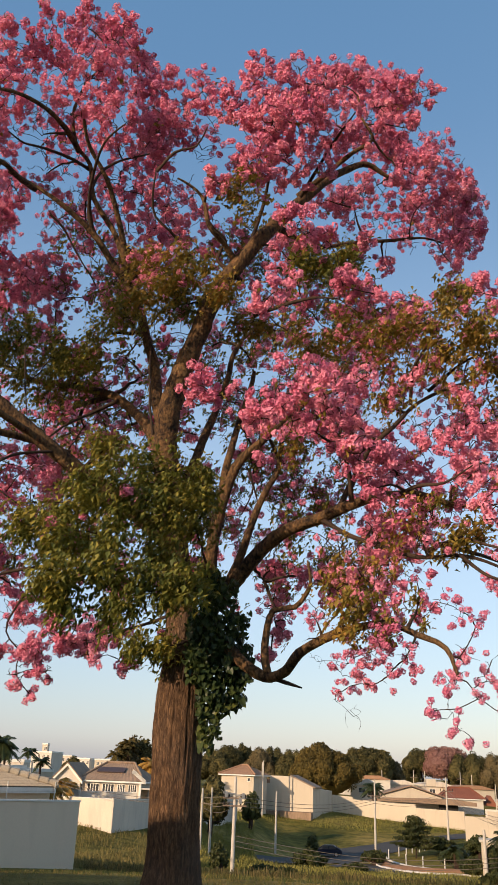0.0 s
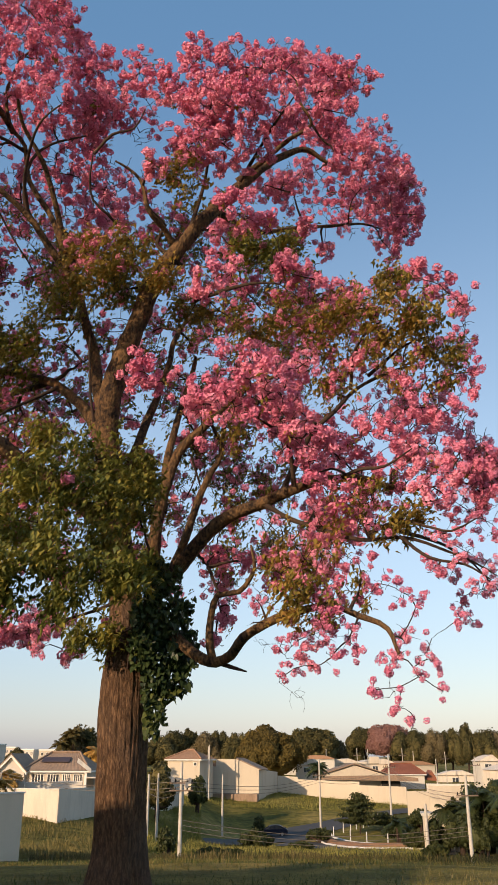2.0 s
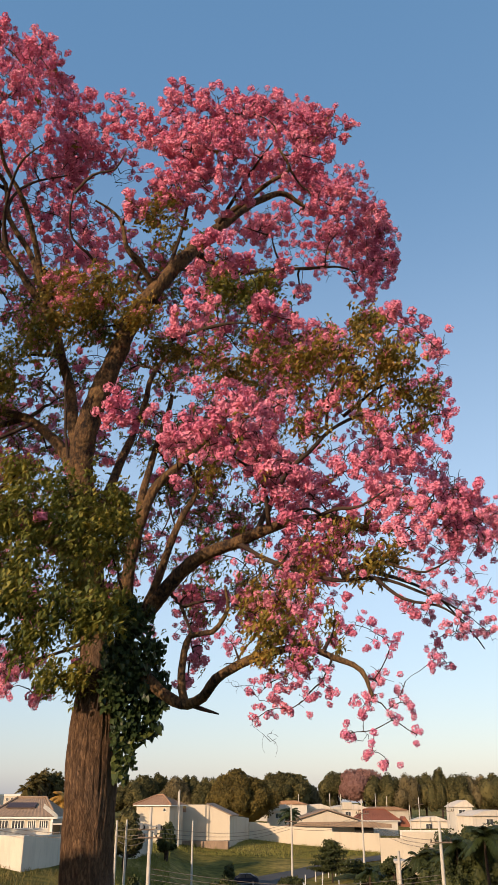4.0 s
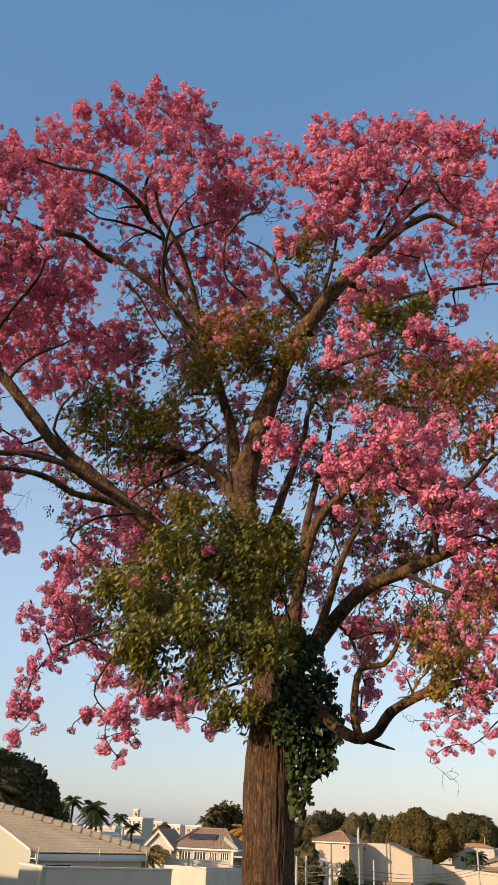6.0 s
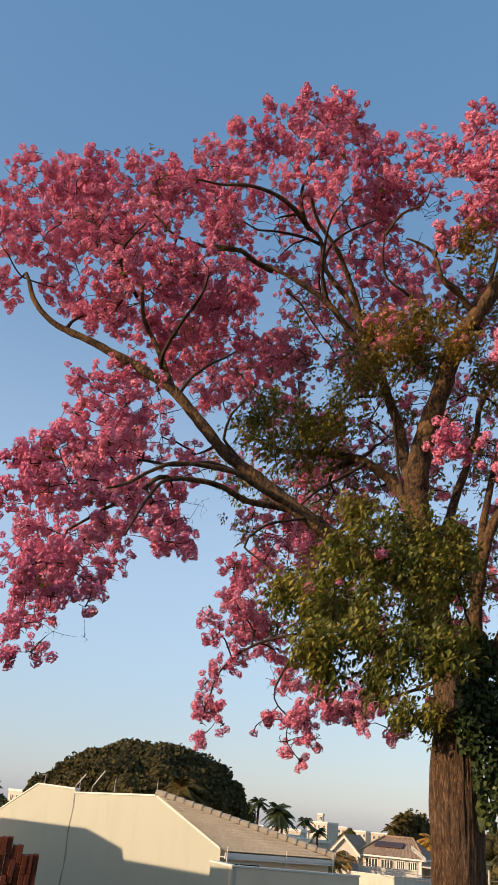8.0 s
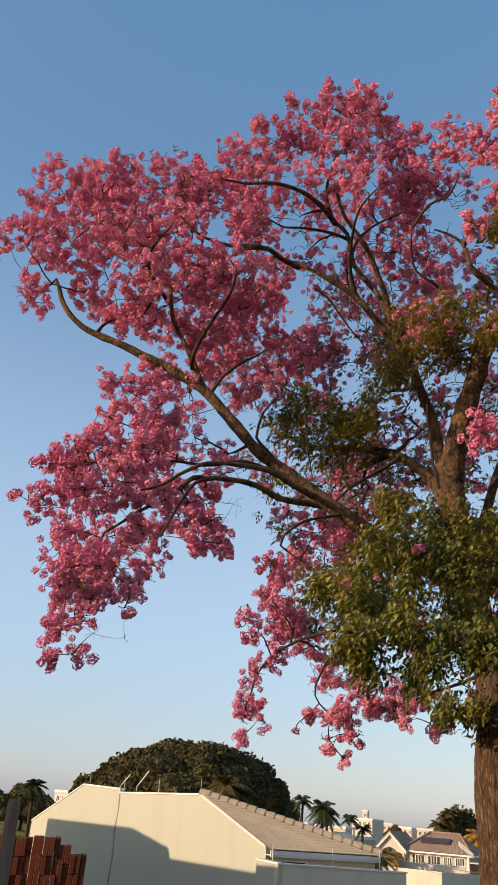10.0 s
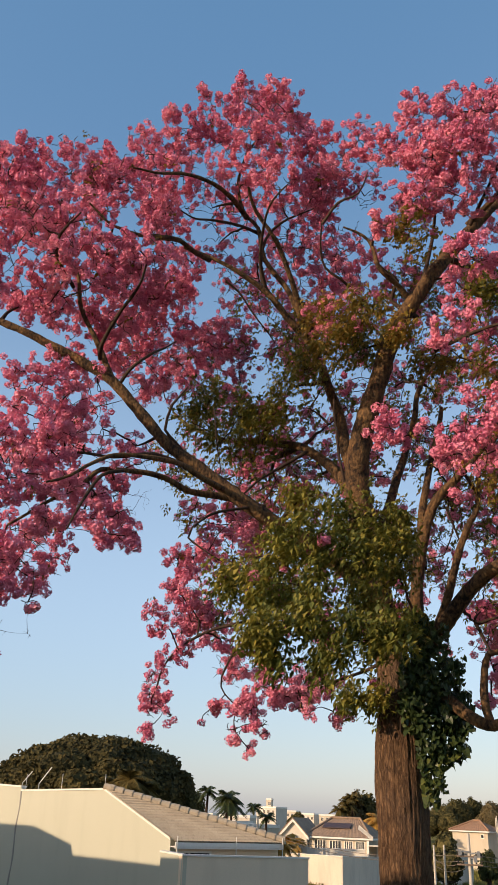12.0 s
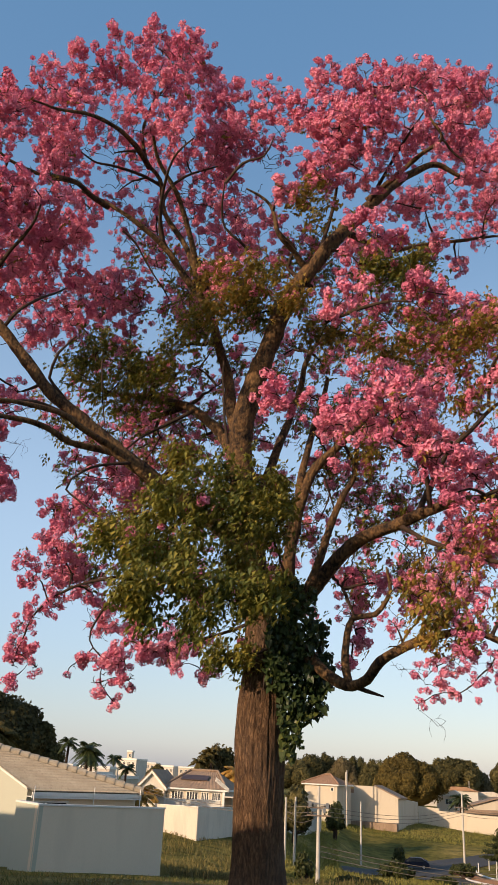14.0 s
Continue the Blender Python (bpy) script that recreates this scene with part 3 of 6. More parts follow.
limb("x5", 0.085, 0.03, [(-1.14, 12.88, 9.75), (-1.39, 12.59, 10.01), (-1.57, 12.15, 10.56), (-1.79, 11.72, 11.08), (-2.12, 11.29, 11.42), (-2.20, 10.85, 11.60)])
limb("x6", 0.07, 0.02, [(-3.05, 11.87, 10.89), (-3.21, 11.14, 10.58), (-3.36, 10.56, 10.37), (-3.67, 9.83, 9.87), (-3.87, 9.25, 9.58), (-4.18, 8.96, 9.80)])
limb("x7", 0.03, 0.012, [(-2.79, 12.15, 10.60), (-2.57, 12.30, 10.46), (-2.29, 12.59, 10.10), (-1.95, 12.88, 9.64)])
limb("x8", 0.07, 0.02, [(-2.37, 11.50, 6.14), (-2.65, 10.85, 6.12), (-2.93, 10.56, 6.24), (-3.31, 10.12, 6.18), (-3.71, 9.69, 6.02), (-4.02, 9.25, 5.55), (-4.27, 9.11, 5.42)])
limb("x9", 0.04, 0.015, [(-3.58, 9.98, 5.91), (-3.77, 9.69, 5.73), (-3.88, 9.40, 5.25), (-3.97, 9.25, 4.82)])
limb("y1", 0.04, 0.015, [(-3.12, 11.21, 6.78), (-3.34, 11.00, 7.03), (-3.28, 10.85, 7.16), (-3.18, 10.70, 7.29), (-3.02, 11.00, 7.77)])
limb("y2", 0.05, 0.018, [(-4.43, 10.70, 8.18), (-4.31, 10.41, 8.27), (-3.88, 9.98, 8.64), (-3.49, 9.54, 8.64), (-3.33, 9.25, 8.84)])
limb("y3", 0.045, 0.015, [(-4.79, 10.12, 9.18), (-4.84, 9.54, 9.31), (-4.74, 9.25, 9.52), (-4.31, 8.96, 9.63)])
limb("y4", 0.04, 0.015, [(-4.10, 10.85, 7.81), (-3.83, 10.56, 7.90), (-3.61, 10.85, 8.34), (-3.45, 11.58, 8.98)])
limb("y5", 0.05, 0.02, [(-1.42, 13.75, 7.81), (-1.92, 13.60, 7.41), (-2.26, 13.31, 7.04), (-2.53, 13.17, 6.71)])
limb("y6", 0.018, 0.012, [(-2.99, 12.73, 8.26), (-2.91, 12.73, 7.68), (-2.82, 12.73, 7.03)])
limb("y7", 0.05, 0.015, [(-2.04, 12.45, 10.46), (-2.11, 12.01, 10.80), (-2.04, 11.58, 11.11), (-1.81, 11.00, 11.27), (-1.45, 10.70, 11.43)])
limb("y8", 0.05, 0.015, [(0.78, 12.08, 10.30), (1.00, 12.01, 11.22), (1.01, 11.29, 11.38), (0.93, 10.85, 11.59), (0.97, 10.56, 11.80)])
limb("y9", 0.05, 0.015, [(1.65, 12.01, 11.35), (1.97, 11.29, 11.65), (2.21, 10.85, 11.89), (2.42, 10.70, 12.18)])
limb("z1", 0.04, 0.012, [(-0.90, 11.00, 10.79), (-0.62, 10.85, 11.08), (-0.28, 10.70, 11.14), (-0.12, 10.56, 11.43)])
limb("w1", 0.04, 0.012, [(3.19, 10.85, 6.77), (3.16, 10.41, 7.22), (3.26, 10.12, 7.37), (3.39, 9.98, 7.59)])
limb("w2", 0.04, 0.012, [(3.48, 10.85, 7.02), (3.79, 10.27, 7.19), (4.07, 9.83, 7.16)])
limb("w3", 0.06, 0.015, [(0.90, 12.01, 8.81), (1.23, 11.58, 8.72), (1.64, 11.14, 8.64), (2.03, 10.70, 8.40)])
limb("w4", 0.04, 0.012, [(3.19, 10.41, 4.41), (3.56, 10.12, 4.54), (3.80, 9.83, 4.40), (4.02, 9.54, 4.26), (4.29, 9.40, 4.38)])
limb("w5", 0.05, 0.015, [(2.26, 10.70, 5.14), (2.16, 10.41, 5.49), (1.95, 10.12, 5.69), (1.60, 9.83, 5.77)])
limb("w6", 0.045, 0.012, [(2.76, 10.41, 5.13), (3.00, 9.98, 5.18), (3.26, 9.69, 5.15), (3.57, 9.40, 5.31)])
limb("w7", 0.035, 0.012, [(3.55, 10.12, 4.32), (3.82, 9.83, 3.99), (4.23, 9.69, 3.88), (4.49, 9.54, 3.67)])
limb("w8", 0.04, 0.012, [(1.34, 11.72, 6.11), (1.12, 11.29, 6.34), (1.18, 10.85, 6.56), (0.99, 10.70, 6.77)])
limb("w9", 0.05, 0.015, [(2.60, 10.70, 6.13), (2.43, 11.00, 5.72), (2.28, 11.00, 5.32)])
limb("v1", 0.1, 0.05, [(0.52, 12.59, 5.22), (0.54, 12.73, 5.99), (0.69, 13.03, 6.91), (0.88, 13.31, 7.67), (1.07, 13.60, 8.54)])
limb("v3", 0.03, 0.012, [(0.94, 12.45, 6.15), (1.05, 12.59, 5.84), (1.14, 12.73, 5.56)])
limb("v4", 0.08, 0.03, [(-1.73, 14.48, 8.20), (-2.25, 15.05, 8.27), (-2.73, 15.63, 8.28), (-3.20, 15.93, 8.32)])
limb("v5", 0.05, 0.02, [(-2.24, 15.05, 8.16), (-2.38, 15.20, 7.73), (-2.69, 15.35, 7.63)])
limb("low_mid_left", 0.04, 0.012, [(-0.12, 12.45, 3.77), (-0.63, 13.03, 3.65), (-1.35, 13.46, 3.53), (-1.90, 13.60, 3.48)])
limb("droop", 0.05, 0.012, [(3.12, 10.40, 4.58), (3.73, 10.80, 4.59), (4.42, 11.30, 4.62), (5.14, 11.80, 4.50), (5.65, 12.00, 4.16), (5.89, 12.00, 3.77)])
clumps("pink", [(-7.43, 9.83, 10.38, 0.59), (-6.72, 9.54, 11.14, 0.65), (-6.44, 10.27, 11.93, 0.68), (-6.17, 9.25, 9.81, 0.57), (-5.32, 9.25, 10.02, 0.60), (-7.43, 10.27, 9.74, 0.39), (-6.67, 10.85, 10.01, 0.39), (-5.37, 10.70, 12.14, 0.69), (-4.54, 9.69, 10.15, 0.62), (-4.86, 9.25, 9.19, 0.57), (-4.87, 11.29, 12.45, 0.68), (-4.00, 9.40, 9.19, 0.53), (-3.47, 9.69, 9.29, 0.51), (-5.14, 10.12, 8.93, 0.45), (-6.14, 10.41, 12.49, 0.36), (-5.94, 10.70, 9.29, 0.28)])
clumps("pink", [(-5.08, 13.89, 10.20, 0.45), (-4.50, 14.18, 9.65, 0.41), (-5.23, 13.03, 9.70, 0.36), (-5.54, 12.45, 10.14, 0.40), (-4.72, 13.60, 9.22, 0.33), (-4.92, 12.73, 11.06, 0.43), (-5.26, 11.87, 10.49, 0.44), (-4.19, 14.48, 11.17, 0.43), (-4.50, 13.31, 11.14, 0.41), (-4.18, 13.60, 11.45, 0.52), (-3.94, 13.89, 12.42, 0.38), (-3.62, 14.77, 10.87, 0.63), (-4.26, 14.48, 10.33, 0.56), (-4.72, 14.18, 10.89, 0.51), (-4.80, 13.03, 10.71, 0.46), (-5.00, 12.59, 10.05, 0.42), (-3.08, 14.48, 11.06, 0.44), (-4.28, 13.03, 12.46, 0.54), (-3.04, 15.05, 10.57, 0.49), (-3.82, 14.77, 9.91, 0.44)])
clumps("sparse", [(-2.43, 14.18, 11.23, 0.36)])
clumps("pink", [(-4.36, 11.58, 13.33, 0.60), (-3.61, 11.29, 13.49, 0.55), (-2.96, 11.29, 13.80, 0.57), (-2.48, 11.58, 14.45, 0.46), (-1.91, 12.15, 14.95, 0.53), (-1.62, 12.59, 14.56, 0.53), (-2.17, 11.58, 13.22, 0.60), (-3.55, 11.14, 12.30, 0.55), (-1.73, 11.58, 12.19, 0.57), (-2.64, 11.87, 12.66, 0.53), (-1.22, 12.59, 13.66, 0.54), (-1.27, 13.03, 12.89, 0.56), (-3.97, 11.29, 11.70, 0.51)])
clumps("sparse", [(-3.02, 11.72, 11.98, 0.49), (-1.77, 13.03, 12.40, 0.51), (-3.01, 12.30, 11.58, 0.45), (-2.37, 13.03, 11.65, 0.41), (-0.87, 13.60, 12.45, 0.50), (-3.08, 13.75, 11.56, 0.45), (-1.55, 13.60, 11.42, 0.43), (-2.30, 13.31, 11.17, 0.34), (-0.56, 13.60, 11.44, 0.39)])
clumps("sparse", [(-4.37, 10.41, 6.53, 0.31), (-3.77, 11.00, 6.76, 0.26), (-4.55, 11.00, 7.91, 0.34), (-4.31, 10.85, 7.01, 0.38)])
clumps("pink", [(-3.82, 10.27, 5.95, 0.19), (-3.99, 10.12, 5.63, 0.19), (-4.75, 10.12, 6.78, 0.31), (-5.20, 9.98, 7.46, 0.45), (-5.30, 9.83, 6.91, 0.31), (-4.73, 10.27, 7.29, 0.47), (-4.75, 9.83, 6.37, 0.46), (-5.29, 9.54, 6.18, 0.40), (-5.61, 9.40, 5.91, 0.37), (-5.89, 9.25, 5.40, 0.29), (-5.25, 9.40, 5.56, 0.41), (-4.86, 9.69, 5.79, 0.39), (-4.42, 9.98, 5.72, 0.36), (-4.97, 10.70, 8.21, 0.34)])
clumps("pink", [(-5.40, 9.25, 4.94, 0.23), (-5.18, 9.25, 4.44, 0.32), (-5.30, 9.25, 4.10, 0.24), (-4.81, 9.54, 4.52, 0.31), (-4.52, 9.69, 4.29, 0.22), (-4.98, 9.54, 4.07, 0.21), (-4.55, 9.69, 4.00, 0.13), (-5.31, 9.40, 3.63, 0.21), (-5.33, 9.40, 3.34, 0.16), (-5.02, 9.40, 3.35, 0.12), (-4.54, 9.83, 5.17, 0.22), (-4.12, 10.12, 5.30, 0.20), (-3.81, 10.12, 5.05, 0.20), (-3.48, 10.27, 5.05, 0.16), (-3.76, 10.27, 5.34, 0.17)])
clumps("sparse", [(-3.81, 10.41, 5.78, 0.15)])
clumps("pink", [(-3.44, 12.73, 5.43, 0.31), (-3.11, 13.31, 5.70, 0.30), (-2.47, 12.73, 6.15, 0.28), (-3.36, 12.73, 4.90, 0.32), (-3.71, 12.73, 4.39, 0.32), (-3.13, 13.03, 4.56, 0.36), (-3.20, 12.88, 4.03, 0.26), (-3.57, 12.73, 3.77, 0.22), (-3.70, 12.73, 3.17, 0.27), (-3.37, 12.73, 2.98, 0.09), (-3.76, 12.73, 2.79, 0.12), (-2.80, 12.45, 6.15, 0.19), (-2.72, 13.17, 4.19, 0.19)])
clumps("full", [(-2.03, 11.87, 5.48, 0.29)])
clumps("pink", [(-2.80, 13.03, 3.14, 0.17), (-2.36, 13.03, 3.24, 0.26), (-2.43, 13.03, 2.83, 0.21), (-2.00, 13.03, 2.89, 0.19), (-2.19, 13.03, 2.56, 0.12), (-1.86, 13.31, 3.49, 0.28), (-1.44, 13.46, 3.35, 0.24), (-1.01, 13.60, 3.60, 0.26), (-0.76, 12.73, 2.97, 0.18), (-1.97, 13.31, 3.81, 0.18), (-1.34, 13.31, 3.09, 0.10), (-2.96, 13.03, 2.93, 0.07), (-0.24, 13.89, 3.76, 0.21)])
clumps("green", [(-1.44, 10.11, 4.71, 0.37), (-1.98, 9.96, 4.33, 0.25), (-1.56, 9.80, 4.19, 0.35), (-1.00, 9.96, 4.80, 0.43), (-0.46, 10.42, 5.29, 0.37), (-0.32, 10.11, 4.66, 0.37), (0.03, 10.58, 5.07, 0.32), (-1.00, 9.96, 4.26, 0.37), (-1.42, 9.15, 3.56, 0.26), (-0.91, 9.15, 3.57, 0.31), (-1.28, 9.15, 3.25, 0.23), (-0.44, 9.15, 3.43, 0.27), (-0.73, 9.15, 3.21, 0.20), (-0.02, 9.15, 3.49, 0.23), (-1.21, 11.34, 5.94, 0.33), (-0.43, 11.03, 4.28, 0.29)])
clumps("mixed", [(-0.72, 9.83, 3.62, 0.16)])
clumps("green", [(0.17, 10.89, 5.30, 0.29), (0.12, 11.34, 4.85, 0.28), (-0.15, 9.15, 3.45, 0.25), (0.36, 11.81, 4.17, 0.24), (-0.62, 11.87, 3.09, 0.23), (-0.27, 11.87, 3.17, 0.19)])
clumps("mixed", [(-0.67, 9.83, 3.60, 0.12)])
clumps("open", [(-3.28, 13.60, 8.93, 0.47), (-2.71, 13.60, 8.53, 0.54), (-3.69, 13.60, 8.47, 0.33), (-2.42, 14.18, 8.26, 0.48), (-1.29, 12.15, 8.86, 0.50), (-0.26, 12.15, 8.99, 0.33), (-1.74, 13.03, 8.81, 0.35), (-3.08, 13.89, 8.16, 0.40), (-1.97, 13.60, 8.55, 0.38)])
clumps("olive", [(-0.73, 11.58, 8.84, 0.47), (-0.51, 11.72, 9.23, 0.24), (-1.00, 12.15, 9.74, 0.29)])
clumps("pink", [(-1.06, 12.45, 13.99, 0.41), (-0.27, 12.15, 13.76, 0.40), (-0.63, 12.45, 13.21, 0.44), (-1.18, 12.73, 13.08, 0.40), (0.23, 11.58, 12.94, 0.44), (0.78, 11.29, 13.39, 0.44), (1.33, 11.00, 12.99, 0.49), (1.94, 11.00, 13.04, 0.50), (2.55, 11.14, 13.45, 0.40), (3.21, 11.29, 13.30, 0.48), (3.74, 11.29, 13.27, 0.36), (4.10, 11.29, 13.44, 0.13), (0.85, 10.70, 11.75, 0.50), (1.43, 10.70, 11.80, 0.57), (2.09, 10.85, 11.98, 0.50), (2.82, 11.14, 12.37, 0.47), (3.47, 11.43, 12.63, 0.38), (0.67, 10.70, 10.94, 0.43), (1.30, 10.85, 11.05, 0.44), (1.85, 11.29, 11.46, 0.36)])
clumps("pink", [(0.12, 11.00, 10.67, 0.27)])
clumps("olive", [(0.55, 11.00, 10.52, 0.38), (-0.19, 11.29, 9.15, 0.35), (0.29, 11.29, 8.80, 0.33)])
clumps("sparse", [(-0.34, 13.03, 11.96, 0.40), (-0.83, 13.03, 11.66, 0.44), (-1.34, 13.03, 11.90, 0.44), (-0.22, 13.03, 13.11, 0.39), (-1.68, 13.31, 11.82, 0.38), (-1.27, 13.60, 11.38, 0.34), (-2.06, 13.03, 11.99, 0.37), (-0.64, 13.31, 11.21, 0.29), (0.76, 13.60, 11.78, 0.35)])
clumps("mixed", [(-0.96, 11.72, 9.39, 0.40), (-0.34, 11.29, 9.47, 0.20)])
clumps("pink", [(3.56, 11.29, 11.45, 0.45), (4.45, 12.73, 13.19, 0.49), (4.88, 13.03, 12.45, 0.47), (4.42, 13.60, 12.74, 0.48), (5.25, 13.89, 12.36, 0.41), (3.46, 13.31, 13.94, 0.44), (5.10, 14.48, 12.19, 0.30), (4.75, 12.15, 12.14, 0.29), (2.81, 13.89, 12.86, 0.41), (3.99, 13.31, 13.67, 0.41), (3.77, 14.18, 11.54, 0.24), (2.39, 13.60, 12.61, 0.36), (5.38, 14.48, 11.84, 0.22)])
clumps("sparse", [(2.98, 13.60, 12.50, 0.47), (3.48, 13.60, 13.12, 0.48), (4.30, 14.18, 12.29, 0.37)])
clumps("full", [(1.30, 9.83, 9.01, 0.39), (1.68, 10.12, 9.12, 0.26), (1.05, 9.83, 7.92, 0.37), (0.83, 10.12, 7.80, 0.25), (2.07, 10.27, 8.40, 0.26), (2.53, 10.27, 8.28, 0.26)])
clumps("green", [(1.81, 11.58, 9.63, 0.45), (2.41, 12.15, 10.01, 0.31)])
clumps("sparse", [(1.51, 12.73, 8.96, 0.41)])
clumps("olive", [(0.83, 12.45, 8.75, 0.36)])
clumps("pink", [(1.71, 13.03, 10.36, 0.26), (3.18, 13.60, 11.66, 0.28)])
clumps("mixed", [(2.23, 10.70, 8.29, 0.37), (2.71, 10.70, 7.99, 0.36), (3.16, 10.12, 7.74, 0.39), (2.68, 11.00, 7.60, 0.40), (3.38, 10.41, 7.17, 0.40), (3.78, 10.12, 6.87, 0.39), (2.45, 11.58, 8.30, 0.34), (3.10, 11.29, 7.29, 0.37), (4.27, 10.12, 6.64, 0.26)])
clumps("olive", [(1.66, 11.00, 7.76, 0.37), (2.85, 10.27, 7.65, 0.31), (3.56, 9.83, 7.47, 0.44), (3.96, 9.69, 7.38, 0.39), (3.71, 10.41, 8.35, 0.36), (4.31, 9.83, 6.95, 0.35)])
clumps("pink", [(4.54, 10.41, 8.53, 0.32), (4.81, 10.27, 8.07, 0.26), (4.37, 11.00, 9.04, 0.25), (4.58, 9.83, 6.66, 0.22), (4.67, 9.83, 6.36, 0.11)])
clumps("full", [(1.07, 9.54, 6.30, 0.38), (1.53, 9.40, 6.26, 0.38), (1.93, 9.54, 6.12, 0.33), (0.85, 9.83, 5.93, 0.31), (1.26, 9.54, 5.79, 0.34), (2.23, 9.83, 6.61, 0.28), (0.58, 10.41, 6.59, 0.21), (2.17, 9.69, 5.47, 0.32), (1.90, 9.83, 5.51, 0.27), (2.51, 9.83, 5.59, 0.26), (1.63, 9.54, 5.93, 0.30), (0.89, 10.12, 5.56, 0.15)])
clumps("pink", [(-0.02, 10.70, 6.78, 0.32), (0.28, 10.85, 6.69, 0.20)])
clumps("olive", [(1.46, 11.00, 6.02, 0.23)])
clumps("mixed", [(2.92, 11.00, 6.76, 0.32)])
clumps("pink", [(3.63, 9.83, 6.03, 0.37), (4.06, 9.69, 6.04, 0.32), (3.34, 9.98, 5.74, 0.34), (3.74, 9.83, 5.38, 0.36), (4.31, 9.69, 5.32, 0.33), (3.86, 9.54, 4.82, 0.35), (3.51, 10.12, 5.23, 0.30), (3.15, 10.41, 5.81, 0.26), (2.41, 10.12, 5.13, 0.25), (4.78, 9.83, 5.44, 0.29)])
clumps("airy", [(4.44, 9.54, 4.93, 0.36), (4.25, 9.69, 4.66, 0.26), (4.81, 9.54, 4.72, 0.31), (5.17, 9.69, 5.17, 0.29)])
clumps("mixed", [(2.86, 10.12, 4.80, 0.29), (3.18, 10.12, 4.89, 0.28)])
clumps("sparse", [(2.97, 11.00, 5.76, 0.29), (2.54, 10.70, 4.79, 0.24)])
clumps("olive", [(3.71, 10.12, 4.68, 0.25)])
clumps("sparse", [(3.87, 9.69, 3.83, 0.21), (3.08, 10.12, 4.42, 0.26)])
clumps("airy", [(4.54, 9.69, 4.48, 0.28), (4.29, 9.69, 3.95, 0.26), (4.44, 9.69, 3.56, 0.21), (4.05, 9.54, 3.18, 0.12), (4.04, 9.83, 4.31, 0.23), (4.81, 9.69, 4.16, 0.28), (4.85, 9.69, 3.58, 0.20)])
clumps("olive", [(3.47, 10.12, 4.52, 0.22)])
clumps("mixed", [(2.85, 10.41, 4.41, 0.23)])
clumps("mixed", [(2.15, 10.41, 4.27, 0.34), (2.38, 10.12, 3.87, 0.31), (1.99, 10.41, 3.84, 0.32), (2.44, 9.83, 3.25, 0.27), (2.88, 9.83, 3.54, 0.20)])
clumps("airy", [(2.46, 10.41, 4.47, 0.28), (2.89, 9.83, 3.86, 0.25), (3.13, 9.69, 3.59, 0.23), (1.69, 10.41, 3.47, 0.26), (2.29, 9.83, 2.98, 0.32), (2.67, 9.69, 2.90, 0.26), (2.04, 9.98, 2.85, 0.22), (1.96, 9.98, 2.52, 0.07), (3.32, 9.54, 3.47, 0.16), (3.49, 9.54, 3.29, 0.11)])
clumps("sparse", [(1.95, 11.00, 4.60, 0.21)])
clumps("olive", [(2.08, 9.98, 3.40, 0.30)])
clumps("airy", [(3.32, 9.54, 2.89, 0.24), (3.16, 9.54, 2.66, 0.18), (3.53, 9.40, 2.66, 0.18), (3.03, 9.40, 2.33, 0.15), (2.90, 9.40, 2.31, 0.12), (3.15, 9.40, 2.12, 0.08), (3.34, 9.40, 1.99, 0.05), (3.70, 9.40, 2.31, 0.05), (3.61, 9.40, 2.90, 0.08), (3.41, 9.40, 2.46, 0.11), (2.49, 9.83, 2.71, 0.10), (2.28, 9.83, 2.61, 0.11)])
clumps("pink", [(1.41, 13.31, 4.71, 0.23), (1.53, 13.03, 3.70, 0.22), (1.44, 13.03, 3.30, 0.18), (1.89, 12.73, 4.51, 0.20)])
clumps("bare", [(-3.42, 10.41, 5.69, 0.22), (-4.86, 9.54, 3.63, 0.16), (-4.49, 9.69, 3.60, 0.09), (-2.97, 11.00, 5.46, 0.14), (-3.53, 10.41, 5.48, 0.12)])
clumps("sparse", [(2.20, 14.18, 6.54, 0.32), (1.88, 14.18, 6.86, 0.28), (0.99, 14.48, 6.02, 0.31), (2.57, 14.48, 6.77, 0.28), (1.15, 14.18, 6.81, 0.23), (1.85, 13.89, 6.21, 0.25), (-1.84, 15.63, 8.14, 0.40), (-2.40, 15.93, 7.97, 0.40), (-1.34, 15.35, 7.68, 0.33), (-2.37, 15.63, 9.11, 0.40), (-1.56, 15.35, 9.03, 0.34), (-2.17, 15.35, 9.62, 0.38), (2.96, 13.31, 5.97, 0.26), (0.87, 14.48, 9.79, 0.32), (-0.25, 15.05, 10.02, 0.30), (-0.76, 15.05, 8.95, 0.25), (-2.82, 15.93, 8.70, 0.34), (0.09, 14.48, 7.54, 0.25)])
clumps("bare", [(1.64, 9.83, 2.84, 0.18), (2.01, 9.54, 2.22, 0.19), (1.83, 9.69, 2.40, 0.10), (1.56, 10.12, 3.13, 0.10)])
clumps("pink", [(-2.11, 12.45, 3.07, 0.23), (-1.76, 13.31, 3.40, 0.26), (-2.10, 13.60, 3.74, 0.18), (1.51, 13.31, 4.72, 0.24), (1.65, 13.03, 3.86, 0.20), (1.30, 13.03, 4.46, 0.16), (-2.69, 14.18, 6.50, 0.22)])
clumps("sparse", [(0.20, 13.89, 5.39, 0.20), (-2.54, 14.77, 7.17, 0.32), (-2.06, 15.05, 7.54, 0.33)])
